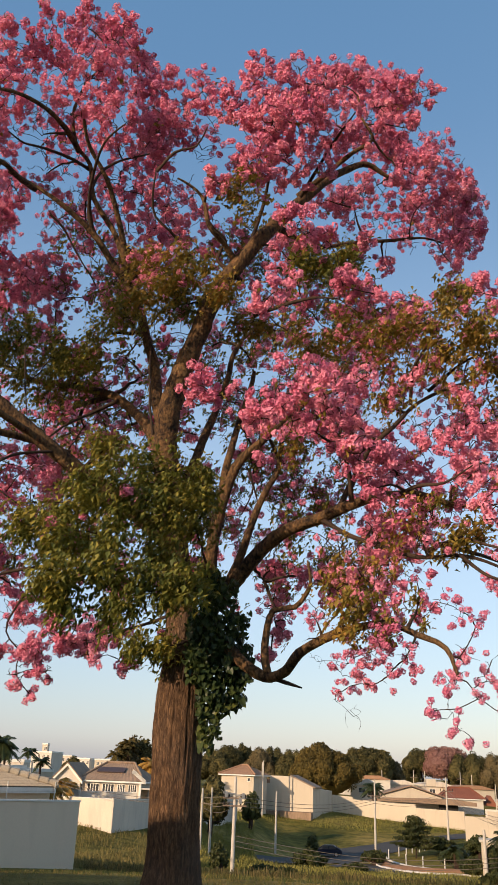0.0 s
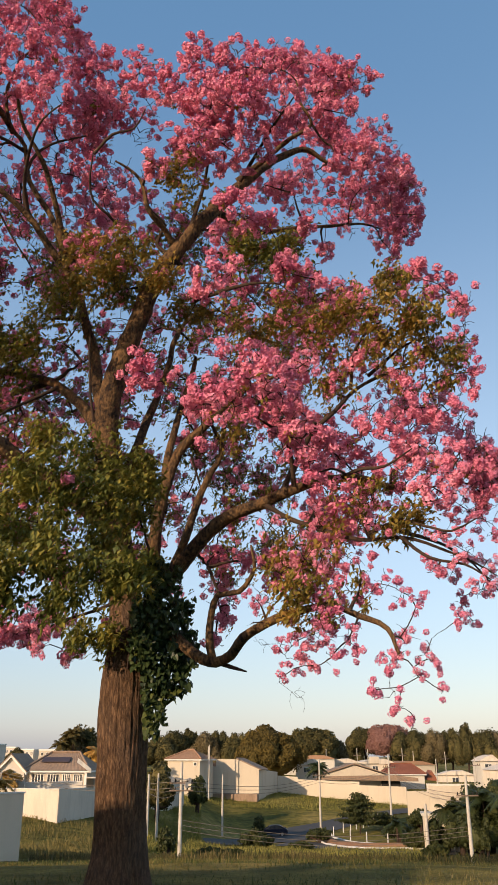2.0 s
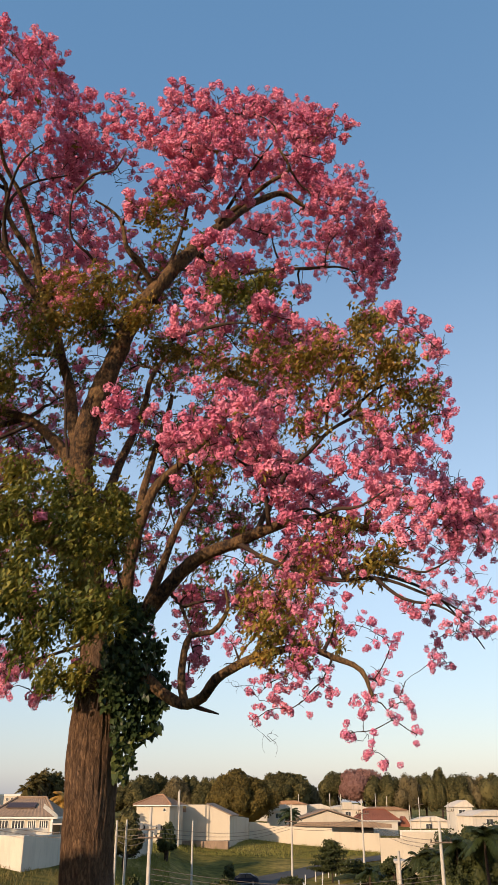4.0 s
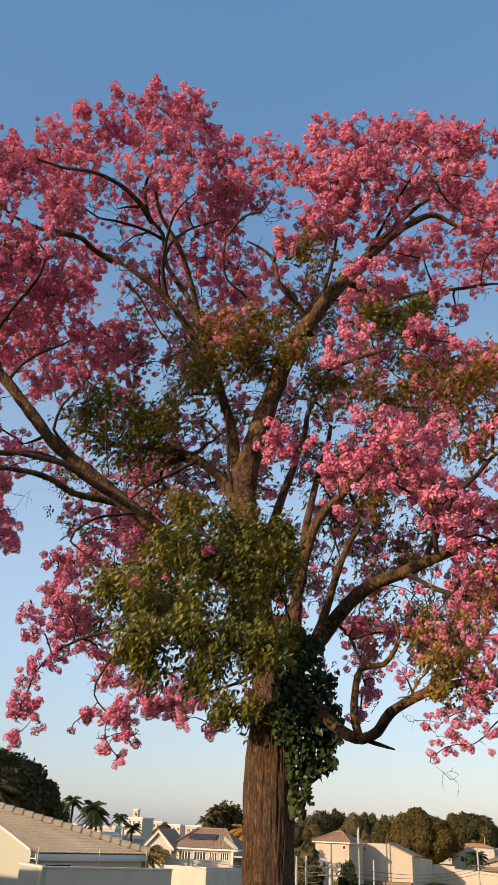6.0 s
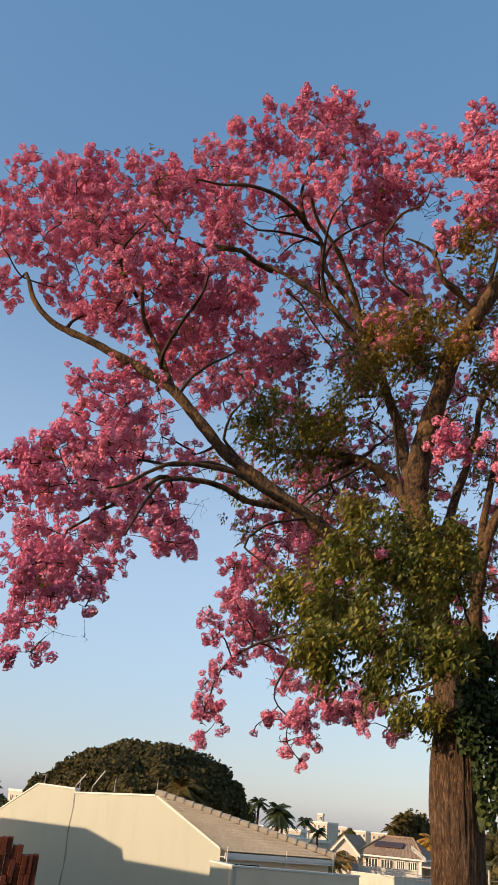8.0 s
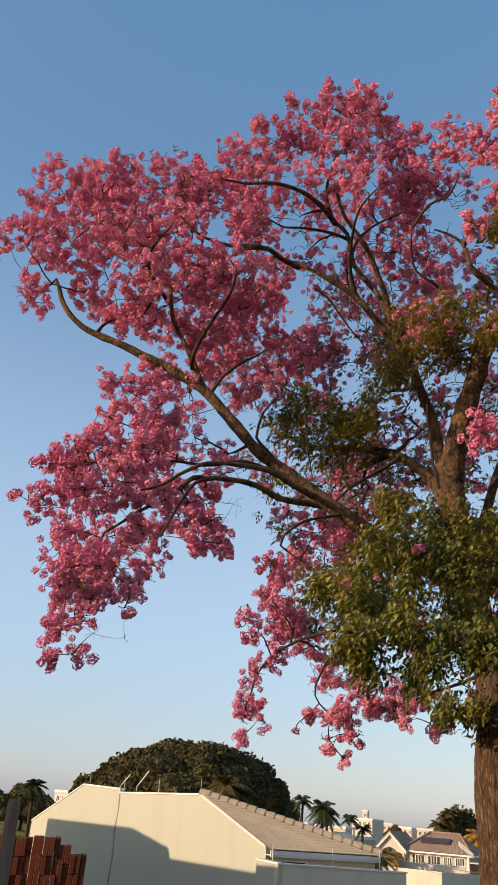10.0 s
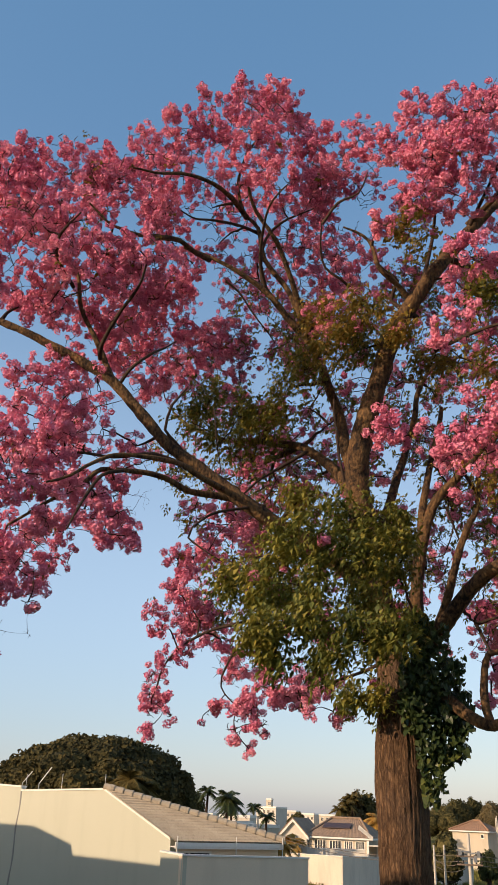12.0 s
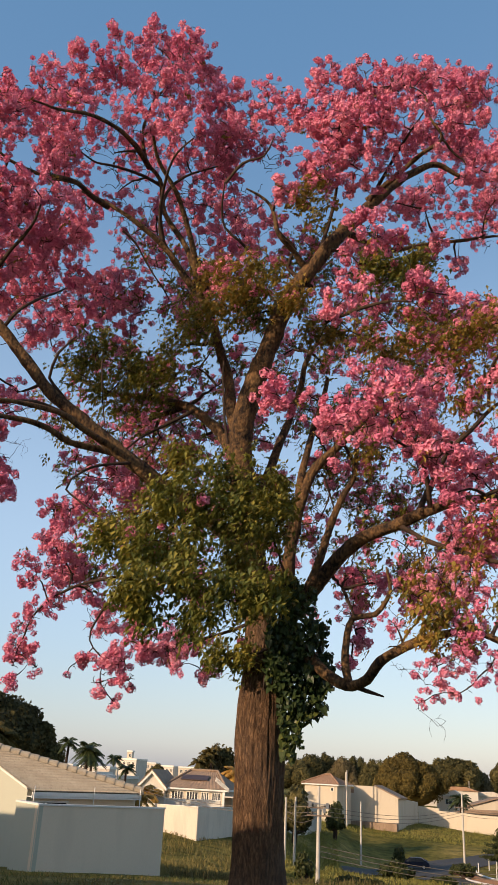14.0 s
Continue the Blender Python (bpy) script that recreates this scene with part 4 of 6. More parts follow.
clumps("pink", [(4.42, 9.90, 5.49, 0.20), (4.72, 9.90, 5.30, 0.24), (4.64, 9.90, 4.93, 0.24), (4.25, 9.90, 4.99, 0.20), (4.95, 10.00, 5.14, 0.22), (5.13, 10.00, 4.91, 0.24), (5.40, 10.00, 4.76, 0.24), (5.21, 10.00, 5.24, 0.20), (5.24, 13.00, 12.59, 0.26), (5.36, 13.00, 11.77, 0.22), (5.03, 13.00, 11.20, 0.20), (4.79, 13.00, 11.51, 0.20)])
clumps("airy", [(4.97, 12.00, 4.82, 0.16), (5.33, 12.00, 4.65, 0.18), (5.61, 12.00, 4.47, 0.18), (5.02, 12.00, 4.28, 0.16), (5.45, 12.00, 4.02, 0.20), (5.11, 12.00, 3.84, 0.17), (5.29, 12.00, 3.54, 0.12), (5.77, 12.00, 4.34, 0.20), (5.97, 12.00, 4.08, 0.20)])


# a second, deeper layer of blossom behind part of the masses
eye = np.array([0, 0, EYE])
for kind, c, r in list(CLUMPS):
    if kind in ("pink", "full", "mixed") and r > 0.2 and rng.uniform() < 0.33:
        far = 1 + rng.uniform(1.6, 3.4) / np.linalg.norm(c - eye)
        CLUMPS.append(("pink", eye + (c - eye) * far, r * 0.9))

# and loose sprays deep inside the crown, between neighbouring masses
front = [c for c in CLUMPS if c[0] in ("pink", "full", "sparse", "mixed")]
for k in range(420):
    a = front[rng.integers(len(front))][1]
    near = [c[1] for c in front if 0.3 < np.linalg.norm(c[1] - a) < 1.7]
    if near and a[2] > 3.4:
        mid = (a + near[rng.integers(len(near))]) / 2
        far = 1 + rng.uniform(2.0, 4.2) / np.linalg.norm(mid - eye)
        CLUMPS.append(("loose", eye + (mid - eye) * far, rng.uniform(0.3, 0.5)))

for k in range(240):  # tangled twigs and small leaves round the heart of the tree
    CLUMPS.append(("thicket", np.array([rng.uniform(-4.2, 3.8), rng.uniform(13.8, 17.0), rng.uniform(4.8, 12.2)]), rng.uniform(0.3, 0.5)))

# branches out to each mass, then twigs within it, then blossom and leaves at the twigs' ends
blossom, olive, green = [], [], []
head_size = []
pending = sorted(CLUMPS, key=lambda c: min(np.linalg.norm(np.array(NODES) - c[1], axis=1)))


def joined(start, end, r0, r1, sag, step, sides):
    """A bent twig from start to end."""
    d = end - start
    ln = np.linalg.norm(d)
    n = max(3, int(ln / step))
    s = np.linspace(0, 1, n + 1)[:, None]
    side = np.cross(d, rng.normal(size=3))
    side *= ln * rng.uniform(0.05, 0.16) / (np.linalg.norm(side) + 1e-9)
    line = start + d * s + side * np.sin(s * math.pi) + np.array([0, 0, sag * ln]) * np.sin(s * math.pi)
    line[1:-1] += rng.normal(size=(n - 1, 3)) * min(0.013, ln * 0.014)
    twigs.add(line, np.linspace(r0, r1, n + 1), sides)
    return line


AMOUNT = {"airy": (40, 1.1), "bare": (34, 0.0), "thicket": (24, 0.5), "loose": (24, 0.85), "pink": (44, 1.05), "full": (42, 1.1), "sparse": (30, 0.42), "mixed": (30, 0.7), "olive": (18, 0.2), "green": (13, 0.05), "open": (15, 0.05)}
for kind, c, r in pending:
    nodes = np.array(NODES)
    dist = np.linalg.norm(nodes - c, axis=1)
    j = int(np.argmin(dist + 0.15 * np.abs(nodes[:, 2] - c[2])))
    ln = dist[j]
    r0 = min(NODE_R[j] * 0.8, 0.02 + 0.026 * ln + 0.016 * r)
    fine = {"bare": 0.32, "airy": 0.6}.get(kind, 1.0)
    r = r * (0.9 if kind == "green" else 1.0)
    line = joined(nodes[j], c, r0 * fine, 0.010 * fine, 0.06, 0.11, 5)
    own = list(line[len(line) // 3:])
    for p in line[1:]:
        NODES.append(p)
        NODE_R.append(r0 * 0.8)
    count = int(AMOUNT[kind][0] * (r / 0.42) ** 2) + 4
    u = rng.normal(size=(count, 3))
    u /= np.linalg.norm(u, axis=1)[:, None]
    pts = c + u * (rng.uniform(0.12, 1, (count, 1)) ** 0.45) * np.array([r, r * 1.35, r]) * 0.9
    order = np.argsort(np.linalg.norm(pts - c, axis=1))
    for i in order:
        p = pts[i]
        o = np.array(own)
        q = int(np.argmin(np.linalg.norm(o - p, axis=1)))
        tw = joined(o[q], p, 0.008 * fine, 0.0035 * fine, 0.08, 0.13, 3)
        own.extend(tw[1:])
        lot = AMOUNT[kind][1] * (0.72 if p[0] > 0.3 and p[2] < 9.0 else 1.08) * (0.65 if p[1] > 13.4 else 1.0)  # thinner low over the meadow, and at the shaded back
        if kind == "pink" and np.dot(p - c, eye - c) > 0.35 * np.linalg.norm(p - c) * np.linalg.norm(eye - c) + 0.0:
            lot *= 0.8  # heads sit on the upper, outer side of the boughs; from below the wood shows
        for k in range(rng.poisson(lot)):
            blossom.append(p + rng.normal(size=3) * 0.05)
            head_size.append(rng.uniform(0.034, 0.054) if kind == "airy" else rng.uniform(0.046, 0.08))
        if kind in ("green", "open", "olive", "mixed", "thicket", "bare"):
            for k in range({"bare": 0, "open": 7, "thicket": 1, "green": 15, "olive": 7, "mixed": 2}[kind]):
                (green if kind in ("green", "open", "thicket") else olive).append(p + rng.normal(size=3) * 0.10)
        elif kind in ("pink", "full") and r > 0.2 and rng.uniform() < 0.03:
            olive.append(p + rng.normal(size=3) * 0.10)
part("twig_net", twigs.mesh("twigs", TWIG), parent=tree, kind="stuff")

blossom = np.array(blossom)
part("blossom", strew("blossom", FLOWERS, blossom, turns(len(blossom)), np.array(head_size), PETAL), parent=tree, kind="stuff", label="dense heads of pink trumpet flowers")
for name, pts, size, mat in (("olive_foliage", olive, (0.06, 0.10), LEAF_TAN), ("green_foliage", green, (0.06, 0.10), LEAF)):
    pts = np.array(pts)
    m = turns(len(pts)) * 0.35 + np.eye(3)[None]
    part(name, strew(name, CLUMP_LEAVES, pts, m, rng.uniform(*size, len(pts)), mat), parent=tree, kind="stuff", label="drooping olive green leaves" if mat is LEAF else "yellowing leaves")

# ---- walls and houses ----
TURN_L = -40.0  # the lots lie turned by this much
ACROSS = Vector((math.cos(radians(TURN_L)), math.sin(radians(TURN_L)), 0))   # along the sunlit faces, towards the right
INTO = Vector((-ACROSS.y, ACROSS.x, 0))


def wall_between(a, b, foot_a, foot_b, thick, cap=0.0):
    """An upright wall between two top corners, down to its foot at each end; thickened away from the camera."""
    bm = bmesh.new()
    d = Vector((b.x - a.x, b.y - a.y, 0)).normalized()
    n = Vector((-d.y, d.x, 0)) * thick
    e = d * cap
    vs = []
    for off in (Vector((0, 0, 0)) - (n.normalized() * cap if cap else Vector()), n + (n.normalized() * cap if cap else Vector())):
        vs.append([bm.verts.new(Vector((a.x, a.y, foot_a)) + off - e), bm.verts.new(Vector((b.x, b.y, foot_b)) + off + e), bm.verts.new(b + off + e), bm.verts.new(a + off - e)])
    f, k = vs
    bm.faces.new(f)
    bm.faces.new(k[::-1])
    for i in range(4):
        j = (i + 1) % 4
        bm.faces.new((f[j], f[i], k[i], k[j]))
    return bm


def garden_wall(name, label, stretches, material, thick=0.18, coping=True, deep=0.6):
    """A boundary wall of straight stretches, each from one top corner to another (bearing, rise, distance)."""
    w = thing(name, label, "wall")
    for p, q in stretches:
        a, b = spot(*p), spot(*q)
        fa, fb = ground_z(a.x, a.y) - deep, ground_z(b.x, b.y) - deep
        part("panel", wall_between(a, b, min(fa, a.z - 0.8), min(fb, b.z - 0.8), thick), material, w)
        if coping:
            up = Vector((0, 0, 0.06))
            part("coping", wall_between(a + up, b + up, a.z + 0.004, b.z + 0.004, thick, 0.03), TRIM, w)
    return w


def tile_roof(name, a, b, c, d, rows, cols, parent, material, wave=0.035):
    """A tiled slope: eave from a to b, top from d to c; courses step down, tiles roll across."""
    n_u, n_v = cols * 4, rows * 3
    nrm = (b - a).cross(d - a).normalized()
    if nrm.z < 0:
        nrm = -nrm
    vs, fs = [], []
    for i in range(n_v + 1):
        v = i / n_v
        course = (i % 3) / 3.0
        for j in range(n_u + 1):
            u = j / n_u
            p = (a * (1 - u) + b * u) * (1 - v) + (d * (1 - u) + c * u) * v
            roll = math.cos(u * cols * 2 * math.pi) * wave
            vs.append(p + nrm * (roll + wave * 1.2 * (1 - course)))
    for i in range(n_v):
        for j in range(n_u):
            k = i * (n_u + 1) + j
            fs.append((k, k + 1, k + n_u + 2, k + n_u + 1))
    return part(name, mesh_data(name, [tuple(v) for v in vs], fs, material), parent=parent)


# the near white house: a lit gable wall with a flat top, a hipped tile roof beside it
near_house = thing("white_house", "low white plastered house with a beige tiled roof", "house")
C0 = spot(-14.34, -1.41, 33.0)


def on_gable(bearing, rise):
    """The place on the gable wall's plane seen at a bearing and rise."""
    t = math.tan(radians(bearing))
    s = (C0.x - t * C0.y) / (ACROSS.x - t * ACROSS.y)
    p = C0 - ACROSS * s
    p.z = EYE + math.hypot(p.x, p.y) * math.tan(radians(rise))
    return p, s


prof = [on_gable(bb, rr) for bb, rr in ((-14.34, -1.41), (-18.78, 1.30), (-23.9, 1.02), (-23.91, 1.24), (-26.25, 1.33), (-29.1, -0.95))]
GABLE = Matrix.Translation((C0.x, C0.y, 0)) @ Matrix.Rotation(radians(TURN_L), 4, "Z")
floor_z = -3.0
outline = [(-s, p.z) for p, s in prof]
g = part("gable_wall", prism([(0.0, floor_z)] + outline + [(outline[-1][0], floor_z)], 0.0, 0.22), PLASTER, near_house)
g.matrix_world = GABLE
# white coping along the gable's edges
for (x0, z0), (x1, z1) in zip(outline[:2] + outline[3:], outline[1:3] + outline[4:]):
    c = part("coping", prism([(x0, z0 + 0.003), (x1, z1 + 0.003), (x1, z1 + 0.075), (x0, z0 + 0.075)], -0.04, 0.26), TRIM, near_house)
    c.matrix_world = GABLE
# thin wavering damp seam where the two halves of the wall meet
seam = Tubes()
seam.add([(outline[2][0] - 0.02 + 0.06 * math.sin(k * 0.9), 0.02, outline[2][1] - k * 0.32) for k in range(16)], [0.062 + 0.012 * math.sin(k * 1.7) for k in range(16)], 8)
ob = part("downpipe", seam.mesh("downpipe", PIPE), parent=near_house, label="grey weathered downpipe")
ob.matrix_world = GABLE
peak, eave_n = prof[1][0], C0
eave_f = spot(-7.56, -1.33, 36.5)
eave_f.z = C0.z
tile_roof("roof_slope", eave_n + ACROSS * 0.35 - INTO * 0.05 + Vector((0, 0, -0.05)), eave_f + ACROSS * 0.35 + Vector((0, 0, -0.05)), peak + INTO * 0.35 + Vector((0, 0, 0.06)), peak + Vector((0, 0, 0.06)), 19, 40, near_house, TILE, 0.03)
hips = bmesh.new()
ha, hb = peak + Vector((0, 0, 0.14)), eave_f + ACROSS * 0.35 + Vector((0, 0, 0.06))
for k in range(19):
    p = ha.lerp(hb, (k + 0.5) / 19)
    r = bmesh.ops.create_cone(hips, cap_ends=True, segments=10, radius1=0.17, radius2=0.13, depth=(hb - ha).length / 19 * 1.12)
    m = (hb - ha).to_track_quat("-Z", "Y").to_matrix().to_4x4()
    bmesh.ops.transform(hips, matrix=Matrix.Translation(p) @ m, verts=r["verts"])
part("hip_tiles", hips, TILE, near_house, kind="stuff")
part("far_slope", slab([peak + INTO * 0.4 + Vector((0, 0, -0.02)), hb, hb + INTO * 0.1, peak + INTO * 7 - Vector((0, 0, 2.7)), peak - ACROSS * 9 + INTO * 6 + Vector((0, 0, -2.6)), peak - ACROSS * 9 + INTO * 0.4 + Vector((0, 0, -0.4))], 0.12), TILE, near_house)
ea, eb = eave_n + ACROSS * 0.33, eave_f + ACROSS * 0.33
part("fascia", wall_between(ea + Vector((0, 0, -0.06)), eb + Vector((0, 0, -0.06)), ea.z - 0.27, eb.z - 0.27, 0.05), TRIM, near_house)
part("soffit", slab([eave_n + Vector((0, 0, -0.2)), ea + Vector((0, 0, -0.2)), eb + Vector((0, 0, -0.2)), eave_f + Vector((0, 0, -0.2))], 0.03), TRIM, near_house)
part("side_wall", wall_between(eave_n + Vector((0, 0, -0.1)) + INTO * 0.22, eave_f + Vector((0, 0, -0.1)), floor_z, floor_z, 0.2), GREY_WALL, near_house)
# wide low window under the eave: frame, pane and a dark opening
wa, wb = eave_n + INTO * 0.35 + ACROSS * 0.02, eave_n + INTO * 1.9 + ACROSS * 0.02
win = part("window", wall_between(wa + Vector((0, 0, -0.36)), wb + Vector((0, 0, -0.36)), wa.z - 0.86, wb.z - 0.86, 0.04), TRIM, near_house)
for s0, s1, mm in ((0.45, 0.82, GLASS), (0.9, 1.78, DARK)):
    p, q = eave_n + INTO * s0 + ACROSS * 0.045, eave_n + INTO * s1 + ACROSS * 0.045
    part("pane", wall_between(p + Vector((0, 0, -0.42)), q + Vector((0, 0, -0.42)), p.z - 0.8, q.z - 0.8, 0.02), mm, win)


def small_pole(name, label, foot, height, radius, material, lean=0.0, parent=None):
    t = Tubes()
    n = 6
    t.add([(lean * height * k / n, 0, height * k / n) for k in range(n + 1)], np.linspace(radius, radius * 0.75, n + 1), 10)
    ob = part(name, t.mesh(name, material), parent=parent)
    ob.location = foot
    return ob


# electric-fence posts on the house's walls, with wires and two aerials
for bb in (-26.0, -23.8, -21.6, -18.9):
    p = on_gable(bb, 1.28 if bb > -23 else 1.2)[0]
    f = tagged(small_pole("fence_post", "", p + INTO * 0.1, 0.62, 0.018, METAL), "thin metal electric-fence post on the white wall", "fence post", "fence posts on the wall", "")
for frac in (0.0, 0.52, 0.97):
    p = ea.lerp(eb, frac)
    tagged(small_pole("fence_post", "", Vector((p.x, p.y, p.z - 1.15)) + ACROSS * 0.1, 1.3, 0.022, TRIM), "thin white electric-fence post by the eave", "fence post", "fence posts on the wall", "")
for (bb, rr), (dx, dz) in (((-24.6, 1.25), (0.45, 0.55)), ((-23.6, 1.25), (0.55, 0.75))):
    p = on_gable(bb, rr)[0] + INTO * 0.6
    an = thing("aerial", "small tilted grey aerial on the roof", "aerial", Matrix.Translation(p), "aerials on the roof")
    t = Tubes()
    t.add([(0, 0, -0.3), (0, 0, 0.2), (dx * 0.4, 0, 0.2 + dz * 0.4), (dx, 0, 0.2 + dz)], [0.02, 0.02, 0.03, 0.03], 8)
    part("mast", t.mesh("mast", METAL), parent=an)
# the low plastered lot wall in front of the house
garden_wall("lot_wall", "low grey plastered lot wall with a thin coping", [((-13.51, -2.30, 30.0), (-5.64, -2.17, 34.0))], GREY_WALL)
garden_wall("lot_wall", "short cream plastered lot wall in the sun", [((-14.9, -2.13, 31.4), (-13.53, -2.30, 30.0))], PLASTER)

# boundary walls across the dip
garden_wall("boundary_wall", "long white boundary wall, sunlit, weeds at its foot", [((-9.0, -1.85, 98.0), (-3.56, -1.95, 88.0))], WHITE_OLD, coping=True)
garden_wall("boundary_wall", "long white boundary wall lying in shade", [((-3.54, -1.95, 88.0), (0.6, -1.86, 103.0)), ((0.62, -1.86, 103.0), (4.35, -1.58, 131.0))], WHITE_OLD)
garden_wall("terrace_wall", "white terrace wall below the hillside house", [((-7.4, -1.38, 97.0), (-5.72, -1.38, 96.0))], WHITE, coping=False)
garden_wall("terrace_wall", "white balcony parapet below the hillside house", [((-5.7, -1.55, 96.5), (-2.15, -1.52, 95.0))], WHITE)
garden_wall("boundary_wall", "long cream boundary wall above the meadow", [((10.42, -1.17, 168.0), (11.72, -1.24, 166.0)), ((11.72, -1.38, 166.0), (15.67, -1.52, 160.0)), ((15.67, -1.72, 160.0), (18.62, -1.80, 152.0))], CREAM, 0.25, False)
garden_wall("boundary_wall", "cream wall panel lying in shade", [((9.27, -0.82, 158.0), (10.40, -0.97, 166.0))], CREAM, 0.25)
garden_wall("boundary_wall", "pale wall beside the gate, in the sun", [((18.64, -2.05, 128.0), (21.3, -2.05, 120.0))], CREAM, 0.25, False)
garden_wall("boundary_wall", "white upper wall above the gate", [((19.9, -1.63, 150.0), (22.6, -1.63, 146.0))], WHITE, 0.25)


def windowed(parent, x0, x1, y, z0, z1, bars=3):
    """A window set into the face at local y: frame, pane, and bars."""
    w = part("window", boxes((x0 - 0.08, x1 + 0.08, y - 0.05, y + 0.02, z0 - 0.08, z1 + 0.08)), TRIM, parent)
    part("pane", boxes((x0, x1, y - 0.062, y - 0.045, z0, z1)), GLASS, w)
    for k in range(1, bars):
        x = x0 + (x1 - x0) * k / bars
        part("bar", boxes((x - 0.04, x + 0.04, y - 0.085, y - 0.055, z0, z1)), TRIM, w)
    return w


def hip_roof(parent, x0, x1, y0, y1, z, rise, inset, material, over=0.5):
    """A hipped tile roof over a rectangle: four slopes meeting in a ridge."""
    x0, x1, y0, y1 = x0 - over, x1 + over, y0 - over, y1 + over
    ym = (y0 + y1) / 2
    r0, r1 = Vector((x0 + inset, ym, z + rise)), Vector((x1 - inset, ym, z + rise))
    c = [Vector((x0, y0, z)), Vector((x1, y0, z)), Vector((x1, y1, z)), Vector((x0, y1, z))]
    n = max(6, int((x1 - x0) / 0.45))
    for a, b, cc, d in ((c[0], c[1], r1, r0), (c[1], c[2], r1, r1), (c[2], c[3], r0, r1), (c[3], c[0], r0, r0)):
        tile_roof("roof_slope", a, b, cc, d, max(4, int(rise / 0.28)), n, parent, material, 0.016)
    part("fascia", boxes((x0, x1, y0, y0 + 0.06, z - 0.2, z - 0.02), (x0, x0 + 0.06, y0, y1, z - 0.2, z - 0.02), (x1 - 0.06, x1, y0, y1, z - 0.2, z - 0.02)), TRIM, parent)
    for p, q in ((c[0], r0), (c[1], r1), (r0, r1)):
        t = Tubes()
        t.add([p + Vector((0, 0, 0.08)), (p + q) / 2 + Vector((0, 0, 0.08)), q + Vector((0, 0, 0.08))], 0.13, 8)
        part("ridge_tile", t.mesh("ridge_tile", material), parent=parent)


def house_at(name, label, bearing, distance, z, turn):
    p = spot(bearing, 0, distance)
    return thing(name, label, "house", Matrix.Translation((p.x, p.y, z)) @ Matrix.Rotation(radians(turn), 4, "Z"))


# hillside house with the brown hipped roof and a gabled wing
h = house_at("hillside_house", "white two-storey house with a brown hipped roof", -3.75, 104.0, 0.0, -12.0)
part("wall", boxes((-3.6, 3.4, 0, 7, -4.5, 0.05)), CREAM, h)
hip_roof(h, -3.6, 3.4, 0, 7, 0.06, 1.95, 2.3, TILE_BROWN)
for x0, x1 in ((-2.9, -1.6), (-1.1, 0.2), (0.7, 1.5), (2.0, 2.9)):
    windowed(h, x0, x1, 0.0, -1.35, -0.35, 4)
part("barge_board", slab([Vector((2.4, -0.62, 1.05)), Vector((4.1, -0.62, -0.1)), Vector((4.1, -0.62, 0.25)), Vector((2.5, -0.62, 1.4))], 0.12), TRIM, h)
part("string_course", boxes((-3.7, 3.5, -0.12, 0.0, -0.28, -0.12)), TRIM, h)
part("column", boxes((3.3, 3.55, -0.4, -0.15, -4.5, 0.0)), TRIM, h)
part("solar_collector", slab([Vector((-2.3, 1.02, 1.02)), Vector((1.0, 1.02, 1.02)), Vector((1.0, 2.05, 1.52)), Vector((-2.3, 2.05, 1.52))], 0.08), PANEL, h, "dark solar collector on the roof")
wing = part("wing_wall", prism([(-6.7, -4.5), (-3.7, -4.5), (-3.7, -0.15), (-5.3, 1.45), (-6.7, 0.1)], -0.6, 5.0), WHITE, h)
for xa, za, xb, zb in ((-7.0, -0.05, -5.3, 1.7), (-5.3, 1.7, -3.35, -0.2)):
    part("barge_board", prism([(xa, za - 0.22), (xb, zb - 0.22), (xb, zb + 0.1), (xa, za + 0.1)], -1.0, -0.6), TRIM, h)
    part("wing_roof", prism([(xa, za + 0.1), (xb, zb + 0.1), (xb, zb + 0.22), (xa, za + 0.22)], -1.05, 5.2), TILE_BROWN, h)
ac = part("air_conditioner", boxes((-5.6, -4.9, -0.9, -0.6, -0.5, 0.05), bevel=0.03), METAL, h)
bm = bmesh.new()
bmesh.ops.create_cone(bm, cap_ends=True, segments=16, radius1=0.24, radius2=0.24, depth=0.03)
fan = part("fan_grille", bm, DARK, ac)
fan.matrix_local = Matrix.Translation((-5.25, -0.92, -0.22)) @ Matrix.Rotation(radians(90), 4, "X")
part("balcony_rail", boxes((-3.5, 3.4, -0.9, -0.82, -1.55, -1.48), *[(x - 0.03, x + 0.03, -0.9, -0.82, -2.0, -1.5) for x in np.arange(-3.4, 3.4, 0.5)]), TRIM, h)
part("carport_roof", boxes((3.6, 6.6, -0.4, 4.0, -0.75, -0.6)), WHITE, h)
part("carport_shade", boxes((3.7, 6.5, 3.0, 4.0, -4.0, -0.76)), GREY_WALL, h)

# cream house with the orange pyramid roof and its long lean-to
h = house_at("cream_house", "cream plastered house with an orange tiled roof", 4.35, 150.0, 0.0, -28.0)
part("wall", boxes((-3.2, 2.8, 0, 6.0, -5, 1.2)), CREAM, h)
hip_roof(h, -3.2, 2.8, 0, 6.0, 1.15, 1.5, 2.9, TILE_ORANGE, 0.45)
windowed(h, 1.7, 2.1, 0.0, 0.15, 0.6, 1)
part("chimney_pipe", boxes((3.4, 3.55, 2, 2.15, -1, 3.2)), CONCRETE, h)
shed = house_at("cream_annex", "long cream gable-ended annex with a dark sloping roof", 7.2, 156.0, 0.0, -24.0)
part("wall", prism([(-6.0, -5.5), (5.6, -5.5), (5.6, -0.55), (1.4, 1.15), (-2.3, 1.15), (-2.3, -0.1), (-6.0, -0.1)], 0, 5.0), CREAM, shed)
